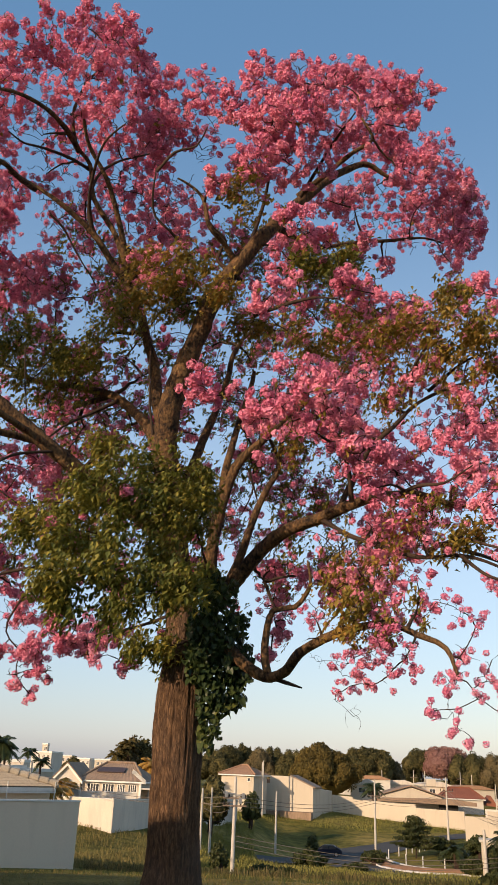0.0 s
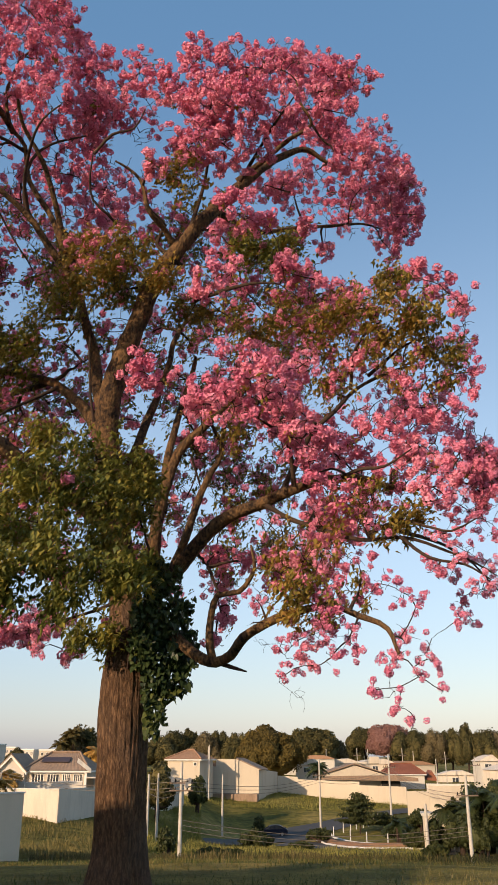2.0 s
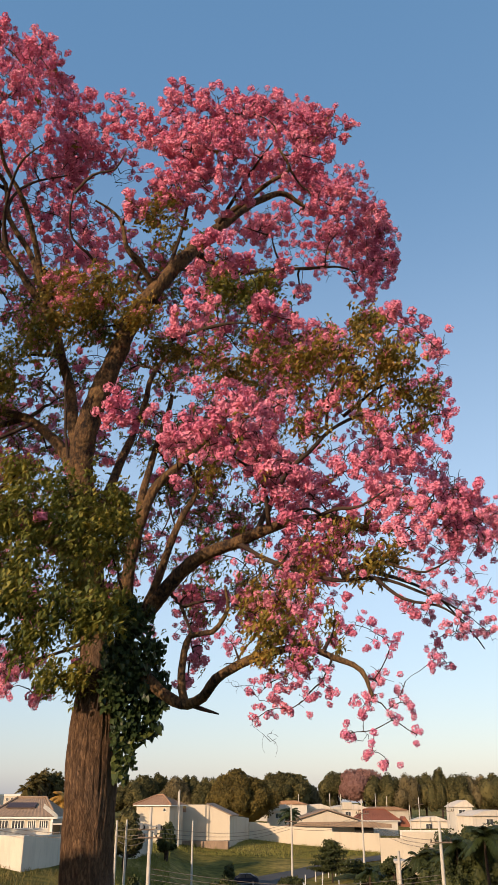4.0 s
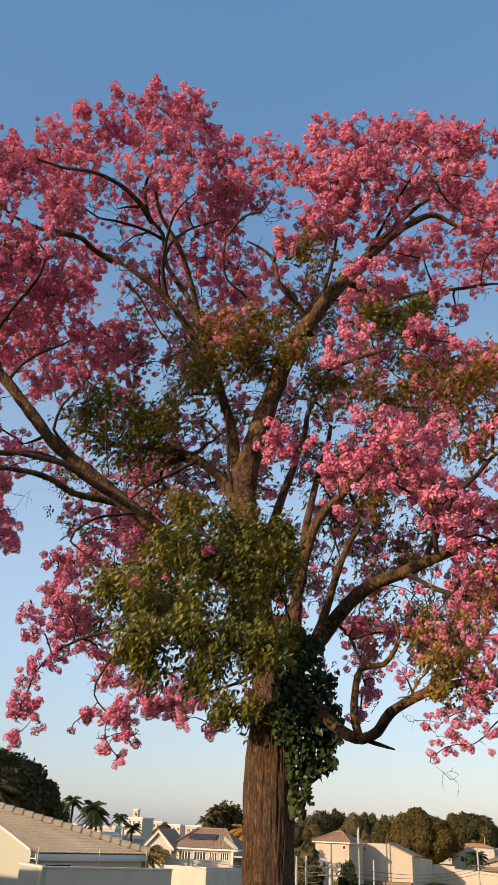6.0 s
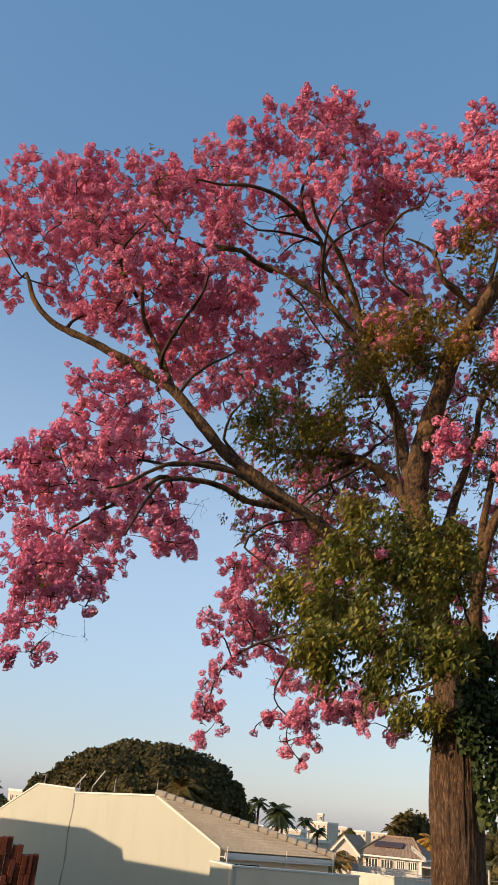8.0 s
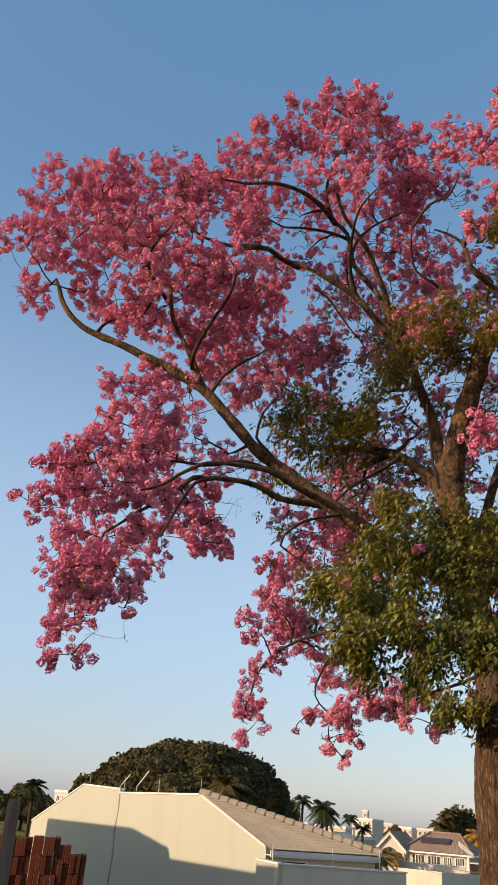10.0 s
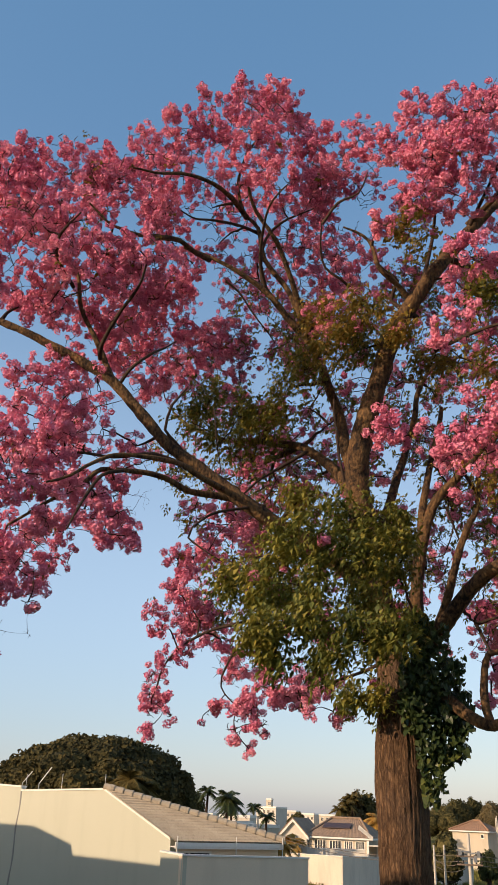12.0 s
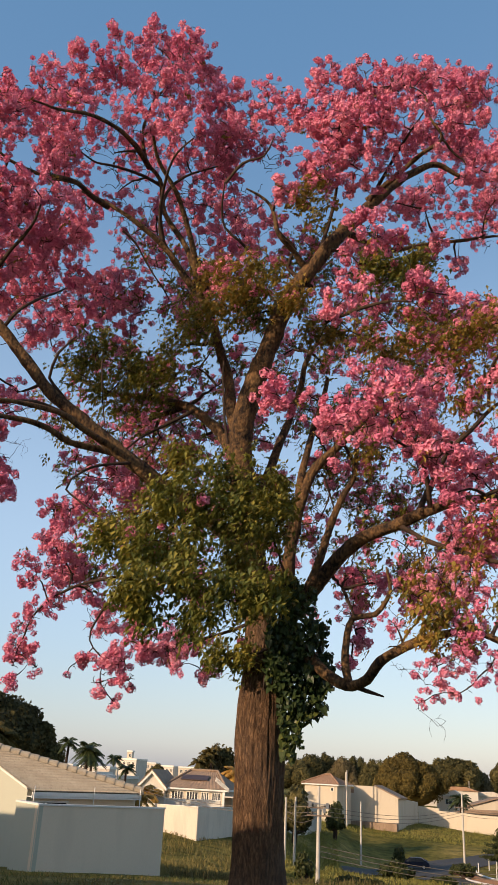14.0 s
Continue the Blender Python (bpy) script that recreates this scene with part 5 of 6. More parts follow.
part("roof", prism([(1.3, 1.17), (5.9, -0.68), (5.9, -0.48), (1.3, 1.4)], 0.25, 5.3), TILE_BROWN, shed)
part("roof_low", prism([(-6.1, -0.08), (-2.32, -0.08), (-2.32, 0.6), (-5.0, 0.5)], 0.5, 4.0), TILE_ORANGE, shed)
part("plinth_wall", boxes((-6.5, 5.6, -1.2, -0.1, -6, -4.5)), TILE_BROWN, shed)

# low houses behind the long cream wall
h = house_at("low_house", "low yellow gabled house with a brown roof", 15.4, 190.0, 0.0, -8.0)
part("wall", prism([(-6.6, -6), (6.4, -6), (6.4, -2.0), (0, -0.15), (-6.6, -2.0)], 0, 9), CREAM, h)
for xa, za, xb, zb in ((-7.0, -2.0, 0.0, 0.05), (0.0, 0.05, 7.2, -2.0)):
    part("roof_slope", prism([(xa, za), (xb, zb), (xb, zb + 0.22), (xa, za + 0.22)], -0.5, 9.5), TILE_BROWN, h)
part("porch_roof", prism([(-9.5, -2.9), (13.0, -3.3), (13.0, -2.6), (8, -2.1), (-6, -2.3)], -3.0, -0.6), TILE_BROWN, h)
part("dark_opening", boxes((5.5, 9.5, -1.2, -0.9, -5, -3.2)), DARK, h)
part("water_tank", boxes((4.2, 6.2, 5, 7, 0.1, 1.6), bevel=0.1), CREAM, h)
h = house_at("red_roof_house", "low house with a broad red tiled roof", 18.6, 195.0, 0.0, -10.0)
part("wall", boxes((-4.5, 4.2, 0, 8, -6, -2.0)), WHITE, h)
hip_roof(h, -4.5, 4.2, 0, 8, -2.0, 2.1, 2.6, TILE_RED, 0.5)
part("dark_gable", prism([(4.6, -3.2), (7.4, -3.4), (6.0, -1.2)], 1, 6), TILE_RED, h)
for k, (b0, rr, dd, wd, ht, mm) in enumerate(((13.0, 0.0, 230, 9, 2.6, WHITE), (14.6, -0.25, 235, 10, 2.2, WHITE_OLD), (16.8, -0.3, 240, 12, 2.4, WHITE_OLD), (19.2, -0.35, 238, 12, 2.2, TILE_ORANGE), (21.8, -0.95, 225, 9, 1.6, WHITE_OLD), (23.9, -0.1, 200, 4, 2.5, WHITE), (10.8, -0.1, 250, 7, 3, WHITE), (25.5, -0.6, 190, 8, 3, WHITE_OLD), (12.4, -0.35, 210, 6, 2.4, GREY_WALL))):
    z = EYE + dd * math.tan(radians(rr))
    h = house_at("distant_house", "small pale house among trees on the far slope", b0, dd, z, -15.0 + 6 * (k % 4))
    part("wall", boxes((-wd / 2, wd / 2, 0, 7, -ht - 4, -0.6)), mm if mm is not TILE_ORANGE else CREAM, h)
    part("roof", prism([(-wd / 2 - 0.4, -0.6), (wd / 2 + 0.4, -0.6), (wd * 0.18, 0.35 + 0.2 * (k % 3)), (-wd * 0.2, 0.3)], -0.4, 7.4), TILE_ORANGE if k % 3 == 0 else WHITE_OLD, h)
    windowed(h, -1.0, 0.4, 0.0, -2.2, -1.2, 2)

# gate pillars and pale gatehouse by the bend
h = house_at("gatehouse", "small cream gatehouse behind palms by the road bend", 20.7, 96.0, 0.0, -18.0)
part("wall", boxes((-1.9, 2.3, 0, 3, -9, -4.2)), CREAM, h)
part("roof", boxes((-2.1, 2.5, -0.2, 3.2, -4.2, -3.95)), WHITE, h)
part("upper_wall", boxes((-1.0, 3.0, 3.2, 3.6, -9, -1.4)), CREAM, h)
for k in range(9):
    part("bar", boxes((-1.7 + 0.45 * k, -1.6 + 0.45 * k, -0.5, -0.42, -7.4, -5.4)), TRIM, h)

# far town on the skyline, on the left of the trunk
for k, (b0, rr, dd, wd, dp) in enumerate(((-8.4, 0.72, 300, 7.5, 8), (-8.25, 1.2, 302, 1.8, 2), (-7.0, 0.55, 340, 6, 8), (-5.9, 0.42, 330, 7, 8), (-4.5, 0.4, 320, 6, 8), (-10.4, 0.15, 160, 5.5, 6), (-11.2, -0.2, 150, 5, 6), (-9.5, -0.35, 140, 6, 6), (-12.6, 0.2, 210, 6, 6), (-27.6, 0.9, 190, 4, 6), (-2.9, 0.2, 300, 5, 6))):
    z = EYE + dd * math.tan(radians(rr))
    h = house_at("town_building", "pale flat-roofed building far off on the skyline", b0, dd, z, -20.0 + 9 * (k % 3))
    part("wall", boxes((-wd / 2, wd / 2, 0, dp, -9, 0)), (WHITE, CREAM, WHITE_OLD)[k % 3], h)
    part("parapet", boxes((-wd / 2 - 0.1, wd / 2 + 0.1, -0.1, dp + 0.1, -0.35, 0.12)), TRIM, h)
    if dd < 400:
        for x in np.arange(-wd / 2 + 0.8, wd / 2 - 0.8, 1.7):
            windowed(h, x, x + 0.8, 0.0, -2.0, -1.0, 2)

# the neighbours' houses behind and beside the camera; their shadows lie over the grass, the trunk's foot and the white wall
SIDE = Vector((math.cos(radians(40.0)), -math.sin(radians(40.0)), 0))
h = thing("neighbour_house", "plain tall neighbouring house of cream plaster", "house", Matrix.Translation((-12.6, 1.9, 0)) @ Matrix.Rotation(radians(-40.0), 4, "Z"))
part("wall", prism([(-6, -0.3), (45, -0.3), (45, 5.1), (20, 5.1), (8, 5.1), (3.4, 5.2), (1.6, 6.0), (-0.8, 5.3), (-6, 5.1)], -8, 0), PLASTER, h)
SHADE_X = [-on_gable(b, 0)[1] - 2.8 for b in (-20.5, -20.8, -22.9)]
h = thing("neighbour_house", "plain neighbouring house with a stepped gable", "house", GABLE @ Matrix.Translation((0, -16, 0)))
part("wall", prism([(-24.0, -3), (4.0, -3), (4.0, 4.6), (SHADE_X[1], 4.6), (SHADE_X[0], 5.0), (SHADE_X[2], 5.6), (-24.0, 5.6)], -9, 0), PLASTER, h)

# ---- trees, palms, bushes and grass ----
def crown_cloud(count, spread, lobes, seed):
    """Leaf places of a rounded, lobed crown of the given half sizes, sitting on z = 0 upwards."""
    g = np.random.default_rng(seed)
    cen = g.normal(size=(lobes, 3))
    cen /= np.linalg.norm(cen, axis=1)[:, None]
    cen[:, 2] = np.abs(cen[:, 2]) * 0.95 - 0.12
    big = lobes > 34
    cen *= g.uniform(0.66, 0.80, (lobes, 1)) if big else g.uniform(0.45, 0.8, (lobes, 1))
    rad = g.uniform(0.15, 0.27, lobes) if big else g.uniform(0.22, 0.42, lobes)
    if big:  # a heart that fills the dome
        cen, rad = np.concatenate([cen, [[0, 0, -0.05], [0.25, 0, 0], [-0.25, 0, 0]]]), np.concatenate([rad, [0.72, 0.6, 0.6]])
        lobes += 3
    k = g.integers(0, lobes, count * 4)
    u = g.normal(size=(count * 4, 3))
    u /= np.linalg.norm(u, axis=1)[:, None]
    p = cen[k] + u * (rad[k] * g.uniform(0.88, 1.05, count * 4))[:, None]
    deep = np.min((np.linalg.norm(p[:, None] - cen[None], axis=2) / rad[None]), axis=1)
    keep = np.nonzero((deep > 0.87) & (p[:, 2] > -0.4))[0][:count]
    p, u = p[keep], u[keep]
    ball = bmesh.new()
    bmesh.ops.create_icosphere(ball, subdivisions=2, radius=1.0)
    bv = np.array([v.co for v in ball.verts])
    bf = np.array([[v.index for v in f.verts] for f in ball.faces])
    ball.free()
    core = (cen[:, None] + bv[None] * rad[:, None, None] * (0.86 + 0.05 * g.normal(size=(lobes, len(bv), 1)))).reshape(-1, 3)
    cf = (bf[None] + np.arange(lobes)[:, None, None] * len(bv)).reshape(-1, 3)
    top, side = p[:, 2].max(), np.percentile(np.abs(p[:, :2]), 99)
    for q in (p, core):
        q[:, 2] = np.where(q[:, 2] > 0, q[:, 2] / top, q[:, 2])
        q[:, :2] /= side
        q *= np.asarray(spread)
    return p, u, core, cf


def make_tree(name, label, foot, height, width, material, leaf, count, lobes, seed, trunk=0.3, group="", low=0.3):
    """A tree: trunk with limbs, and a crown of many small leaf pieces."""
    t = thing(name, label, "tree", Matrix.Translation(foot), group)
    g = np.random.default_rng(seed)
    tb = Tubes()
    tb.add(spline([(0, 0, -0.5), (0.03 * width, 0, height * 0.25), (-0.02 * width, 0.02 * width, height * 0.6)], 0.5), np.linspace(trunk, trunk * 0.5, 100)[: len(spline([(0, 0, -0.5), (0.03 * width, 0, height * 0.25), (-0.02 * width, 0.02 * width, height * 0.6)], 0.5))], 8)
    part("trunk", tb.mesh("trunk", TWIG), parent=t)
    mid = height * (low + (1 - low) * 0.35)
    p, u, core, cf = crown_cloud(count, (width / 2, width / 2, (height - mid) * 1.0), lobes, seed)
    count = len(p)
    for q in (p, core):
        q[:, 2] = np.maximum(q[:, 2], -(mid - height * low)) + mid
    lb = Tubes()
    for k in range(7):
        q = p[g.integers(0, count)] * 0.85
        lb.add(spline([(0, 0, height * 0.22), (q[0] * 0.4, q[1] * 0.4, (q[2] + height * 0.25) * 0.5), tuple(q)], 0.6), trunk * 0.3, 6)
    part("limbs", lb.mesh("limbs", TWIG), parent=t, kind="stuff")
    part("inner_crown", mesh_data("inner_crown", core, cf, material), parent=t, kind="stuff")
    m = facing(u + g.normal(size=u.shape) * 0.55)
    m = m[:, :, [0, 2, 1]]
    part("crown", strew("crown", LEAF_QUAD, p, m, g.uniform(leaf * 0.7, leaf * 1.4, count), material), parent=t, kind="stuff")
    return t


def far_tree(label, bearing, rise, distance, width, material, seed, foot_rise=None, leaf=0.7, count=2600, lobes=16, low=0.25, name="far_tree"):
    base = on_ground(bearing, distance)
    if foot_rise is not None:
        base.z = spot(bearing, foot_rise, distance).z
    return make_tree(name, label, base, spot(bearing, rise, distance).z - base.z, width, material, leaf, count, lobes, seed, 0.3, "", low)


DENSE = "dense round dark green tree behind the houses"
far_tree("huge broad dark evergreen tree behind the white house", -19.7, 4.62, 120.0, 26.0, BROAD_LEAF, 11, leaf=0.5, count=36000, lobes=150, low=0.1, name="broad_tree")
far_tree("lower broad dark evergreen tree beside the larger one", -15.6, 3.6, 122.0, 11.5, BROAD_LEAF, 12, leaf=0.5, count=13000, lobes=60, low=0.1, name="broad_tree")
far_tree("lower broad dark evergreen tree beside the larger one", -24.2, 2.9, 124.0, 12.0, BROAD_LEAF, 13, leaf=0.5, count=9000, lobes=40, low=0.1, name="broad_tree")
far_tree("dark shrubby tree at the broad tree's edge", -13.4, 1.4, 120.0, 5.0, FAR_LEAF, 14, leaf=0.4, count=2500, low=0.05)
far_tree("dense round olive-brown tree behind the houses", 9.9, 1.95, 200.0, 16.0, OLIVE_CROWN, 21, leaf=0.45, count=15000, lobes=60, low=0.12)
far_tree("wide grey-green tree on the far slope", 12.7, 1.75, 255.0, 16.0, FAR_LEAF, 22, leaf=0.6, count=6000, lobes=36, low=0.2)
far_tree("wide grey-green tree on the far slope", 14.0, 1.15, 265.0, 9.0, FAR_BROWN, 23, leaf=0.8, count=2400, low=0.2)
far_tree("dark flat-topped tree on the skyline", 16.1, 1.8, 280.0, 12.0, FAR_LEAF, 24, leaf=0.5, count=6500, lobes=30, low=0.35)
far_tree("pinkish blossoming tree on the skyline", 17.7, 2.0, 275.0, 15.0, FAR_PINK, 25, leaf=0.5, count=7000, lobes=30, low=0.3)
for k, (b, r, d, w, mm) in enumerate(((2.6, 1.3, 250, 10, FAR_LEAF), (3.8, 1.6, 255, 8, FAR_LEAF), (4.8, 1.75, 260, 6, FAR_LEAF), (5.7, 1.55, 250, 9, FAR_BROWN), (6.6, 1.6, 255, 9, FAR_LEAF), (7.6, 1.5, 250, 8, FAR_LEAF), (11.2, 1.2, 260, 9, FAR_LEAF), (15.4, 0.9, 300, 8, FAR_LEAF), (18.6, 1.6, 270, 10, FAR_LEAF),
                                         (19.6, 1.75, 270, 10, FAR_LEAF), (20.6, 1.7, 265, 10, FAR_BROWN), (21.6, 1.75, 268, 10, FAR_LEAF), (22.6, 2.05, 260, 8, FAR_LEAF), (23.6, 1.7, 262, 11, FAR_LEAF), (24.8, 1.6, 265, 11, FAR_BROWN), (26.0, 1.7, 262, 12, FAR_LEAF), (27.4, 1.5, 262, 12, FAR_LEAF), (28.8, 1.6, 262, 12, FAR_LEAF), (30.2, 1.4, 262, 12, FAR_LEAF),
                                         (1.3, 0.9, 250, 9, FAR_LEAF), (0.2, 0.7, 255, 9, FAR_LEAF), (-0.9, 0.8, 250, 8, FAR_LEAF), (-6.4, 0.5, 260, 6, FAR_LEAF), (-13.4, 0.6, 240, 8, FAR_LEAF), (-29.8, 1.1, 150, 7, FAR_LEAF), (-28.6, 0.6, 160, 6, BUSH_LEAF), (-31.5, 0.8, 150, 8, FAR_LEAF))):
    far_tree("dark green tree in the woods on the skyline", b, r, d, w, mm, 40 + k, leaf=0.42, count=3600, lobes=24, low=0.1)
far_tree("tall thin brownish tree behind the hillside house", -2.75, 1.95, 140.0, 3.6, FAR_BROWN, 71, leaf=0.5, count=1500, low=0.3)
far_tree("tall thin brownish tree behind the hillside house", -2.1, 1.8, 142.0, 3.2, FAR_LEAF, 72, leaf=0.5, count=1200, low=0.3)
far_tree("dark small tree against the shaded wall", 2.6, -0.35, 105.0, 5.5, FAR_LEAF, 73, leaf=0.4, count=1800, low=0.1)


def tiered_tree(label, bearing, rise, distance, width, seed):
    """A young tree whose flat sprays of leaves stand out in tiers, narrowing upwards."""
    g = np.random.default_rng(seed)
    foot = on_ground(bearing, distance)
    ht = spot(bearing, rise, distance).z - foot.z
    t = thing("young_tree", label, "tree", Matrix.Translation(foot))
    tb = Tubes()
    tb.add([(0.04 * math.sin(z), 0, z) for z in np.linspace(-0.3, ht * 0.97, 10)], np.linspace(0.12, 0.03, 10), 8)
    part("trunk", tb.mesh("trunk", TWIG), parent=t)
    lb, pts = Tubes(), []
    for k in range(34):
        f = (k + 0.5) / 34
        a, z = 2.4 * k + g.uniform(-0.3, 0.3), ht * (0.22 + 0.72 * f)
        reach = width / 2 * (1.05 - f) ** 0.75 * g.uniform(0.75, 1.1) + 0.2
        tip = np.array([reach * math.cos(a), reach * math.sin(a), z + g.uniform(-0.05, 0.25)])
        lb.add(spline([(0, 0, z), tuple(tip * [0.5, 0.5, 1] + [0, 0, 0.12]), tuple(tip)], 0.3), 0.025, 5)
        s = g.uniform(0.15, 1.05, (int(60 * reach) + 20, 1))
        pts.append(np.array([0, 0, z]) + (tip - [0, 0, z]) * s + g.normal(size=(len(s), 3)) * [0.28, 0.28, 0.07])
    part("limbs", lb.mesh("limbs", TWIG), parent=t, kind="stuff")
    pts = np.concatenate(pts)
    d = np.stack([g.normal(size=len(pts)) * 0.6, np.ones(len(pts)) * 0.2, g.normal(size=len(pts)) * 0.5 - 0.3], 1)
    part("crown", strew("crown", LEAF_QUAD, pts, facing(d), g.uniform(0.18, 0.34, len(pts)), BUSH_LEAF), parent=t, kind="stuff")
    return t


tiered_tree("young dark green tree with spreading tiers by the road", 15.6, -2.1, 122.0, 6.2, 74)
far_tree("small leafy sapling on the meadow", 9.2, -3.55, 118.0, 1.3, BUSH_LEAF, 75, leaf=0.35, count=350, low=0.2, name="sapling")
far_tree("small shrub in front of the cream wall", 5.2, -1.25, 128.0, 2.6, BUSH_LEAF, 76, leaf=0.35, count=900, low=0.1, name="shrub")
far_tree("dark sapling in the dip", 3.35, -4.2, 72.0, 1.3, BUSH_LEAF, 77, leaf=0.25, count=500, low=0.15, name="sapling")
for k, (b, r, d, w) in enumerate(((8.95, -4.35, 100, 3.6), (13.0, -4.3, 112, 3.0), (21.8, -3.3, 92, 3.2), (22.9, -2.7, 90, 4.0), (24.0, -2.3, 92, 5.0), (25.2, -2.3, 92, 5.0), (18.0, -3.9, 108, 4.0), (19.0, -4.3, 98, 3.0), (17.2, -3.3, 125, 3.6), (22.6, -1.5, 96, 4.5), (23.6, -1.3, 97, 5.0), (24.8, -1.2, 98, 6.0), (26.0, -1.1, 98, 6.0), (27.4, -1.2, 98, 6.0), (21.6, -2.4, 98, 3.0), (19.4, -3.1, 116, 3.6), (20.3, -3.6, 93, 2.2), (26.6, -2.2, 92, 5.0), (28.0, -2.2, 92, 5.0), (20.2, -5.1, 88, 2.0), (11.8, -5.1, 96, 2.6), (6.2, -5.4, 80, 2.8), (7.4, -5.5, 82, 2.4))):
    far_tree("rounded green bush in the dip by the road", b, r, d, w, BUSH_LEAF, 90 + k, leaf=0.27, count=1500, lobes=14, low=0.05, name="bush")


def palm(label, foot, height, reach, fronds, material, seed, trunk=0.14, droop=1.0):
    """A palm: ringed trunk and arching fronds with leaflets along both sides."""
    g = np.random.default_rng(seed)
    t = thing("palm_tree", label, "palm", Matrix.Translation(foot), "palms")
    tb = Tubes()
    zs = np.linspace(-0.4, height, 16)
    tb.add([(0.03 * math.sin(z), 0, z) for z in zs], trunk * (1.15 - 0.35 * np.linspace(0, 1, 16)) * (1 + 0.06 * (np.arange(16) % 2)), 9)
    part("trunk", tb.mesh("trunk", TWIG), parent=t)
    for k in range(fronds):
        a, up = 2.4 * k + g.uniform(-0.3, 0.3), g.uniform(-0.45, 1.15)
        n = 12
        s = np.linspace(0, 1, n)
        rr = reach * s * math.cos(up * 0.9)
        zz = height + reach * (math.sin(up * 1.0) * s - droop * 0.55 * s ** 2)
        line = np.stack([rr * math.cos(a), rr * math.sin(a), zz], 1)
        vs, fs = [], []
        tang = np.gradient(line, axis=0)
        side = np.array([-math.sin(a), math.cos(a), 0])
        for i in range(1, n):
            for sg in (-1, 1):
                for h2 in (0.0, 0.25, 0.5, 0.75):
                    c = line[i] - (line[i] - line[i - 1]) * h2
                    ln = reach * 0.26 * math.sin(math.pi * (0.12 + 0.8 * s[i]))
                    tip = c + side * sg * ln + tang[i] / np.linalg.norm(tang[i]) * ln * 0.5 - np.array([0, 0, ln * g.uniform(0.3, 0.8)])
                    w = tang[i] / np.linalg.norm(tang[i]) * reach * 0.024
                    b = len(vs)
                    vs += [c - w, c + w, tip + w * 0.2, tip - w * 0.2]
                    fs.append((b, b + 1, b + 2, b + 3))
        part("frond", mesh_data("frond", vs, fs, material), parent=t)
    return t


PALM = "tall palm with arching dark green fronds"
for k, (b, r, d, reach, mm) in enumerate(((-12.2, 1.55, 90, 1.25, PALM_LEAF), (-10.9, 1.2, 88, 1.75, PALM_LEAF), (-10.6, 0.7, 92, 1.6, PALM_LEAF), (-17.2, 2.0, 60, 1.7, OLIVE_CROWN), (-16.4, 1.6, 61, 1.5, OLIVE_CROWN), (-18.2, 1.7, 62, 1.5, OLIVE_CROWN), (-2.9, 1.4, 138, 2.0, OLIVE_CROWN), (-3.3, 1.1, 136, 1.8, OLIVE_CROWN), (-9.2, 0.72, 170, 2.0, PALM_LEAF), (-8.35, 0.15, 92, 1.2, PALM_LEAF), (-3.7, 0.75, 135, 1.7, OLIVE_CROWN), (-1.35, 0.3, 120, 2.2, DRY_PALM), (17.9, -4.0, 103, 1.7, PALM_LEAF), (-29.3, 1.1, 75, 1.3, PALM_LEAF), (13.0, -0.6, 175, 2.6, PALM_LEAF), (21.0, -3.1, 94, 1.9, BUSH_LEAF), (22.2, -3.0, 93, 1.9, PALM_LEAF), (23.3, -2.4, 90, 2.4, PALM_LEAF), (25.0, -1.9, 88, 2.6, PALM_LEAF), (-6.9, -1.2, 95, 2.0, DRY_PALM))):
    foot = on_ground(b, d)
    palm("palm with dry orange-yellow hanging fronds" if mm is DRY_PALM else "palm with arching olive-brown fronds" if mm is OLIVE_CROWN else PALM, foot, spot(b, r, d).z - foot.z, reach, 22, mm, 120 + k)
lp = on_ground(-7.3, 38.0)
palm("small dry palm beside the tiled eave", lp, spot(-7.35, -1.5, 38.0).z - lp.z, 0.8, 12, DRY_PALM, 151, 0.08, 1.3)


def grass_patch(name, label, count, near, far, b0, b1, size, material, seed, keep=lambda b, d: True):
    """Blades in tufts strewn over a stretch of the ground."""
    g = np.random.default_rng(seed)
    pts, tall = [], []
    while len(pts) < count:
        d, b = near + (far - near) * g.uniform() ** 1.3, g.uniform(b0, b1)
        if not keep(b, d):
            continue
        p = on_ground(b, d)
        k = 0.5 + 0.9 * noise.noise(Vector((p.x * 0.4, p.y * 0.4, 3)))
        if g.uniform() > 0.55 + 0.6 * k:
            continue
        pts.append(p)
        tall.append(size * (0.6 + 0.8 * max(0, k)) * g.uniform(0.6, 1.3))
    pts = np.array(pts)
    d = np.stack([g.normal(size=count) * 0.35, g.normal(size=count) * 0.35, np.ones(count)], 1)
    blade = [(np.array([(-w, 0, 0), (w, 0, 0), (w * 0.7, bend * 0.4, 0.6), (-w * 0.7, bend * 0.4, 0.6), (0, bend, 1)], float), np.array([(0, 1, 2, 3), (3, 2, 4, 4)])) for w, bend in ((0.045, 0.25), (0.06, 0.4), (0.035, 0.12))]
    blade = [(v, f[:1]) for v, f in blade] if size < 0 else [(v[[0, 1, 2, 3]] * [1, 1, 1.5], np.array([(0, 1, 2, 3)])) for v, f in blade]
    ob = part(name, strew(name, blade, pts, facing(d), np.array(tall), material))
    return tagged(ob, label, "grass", kind="stuff")


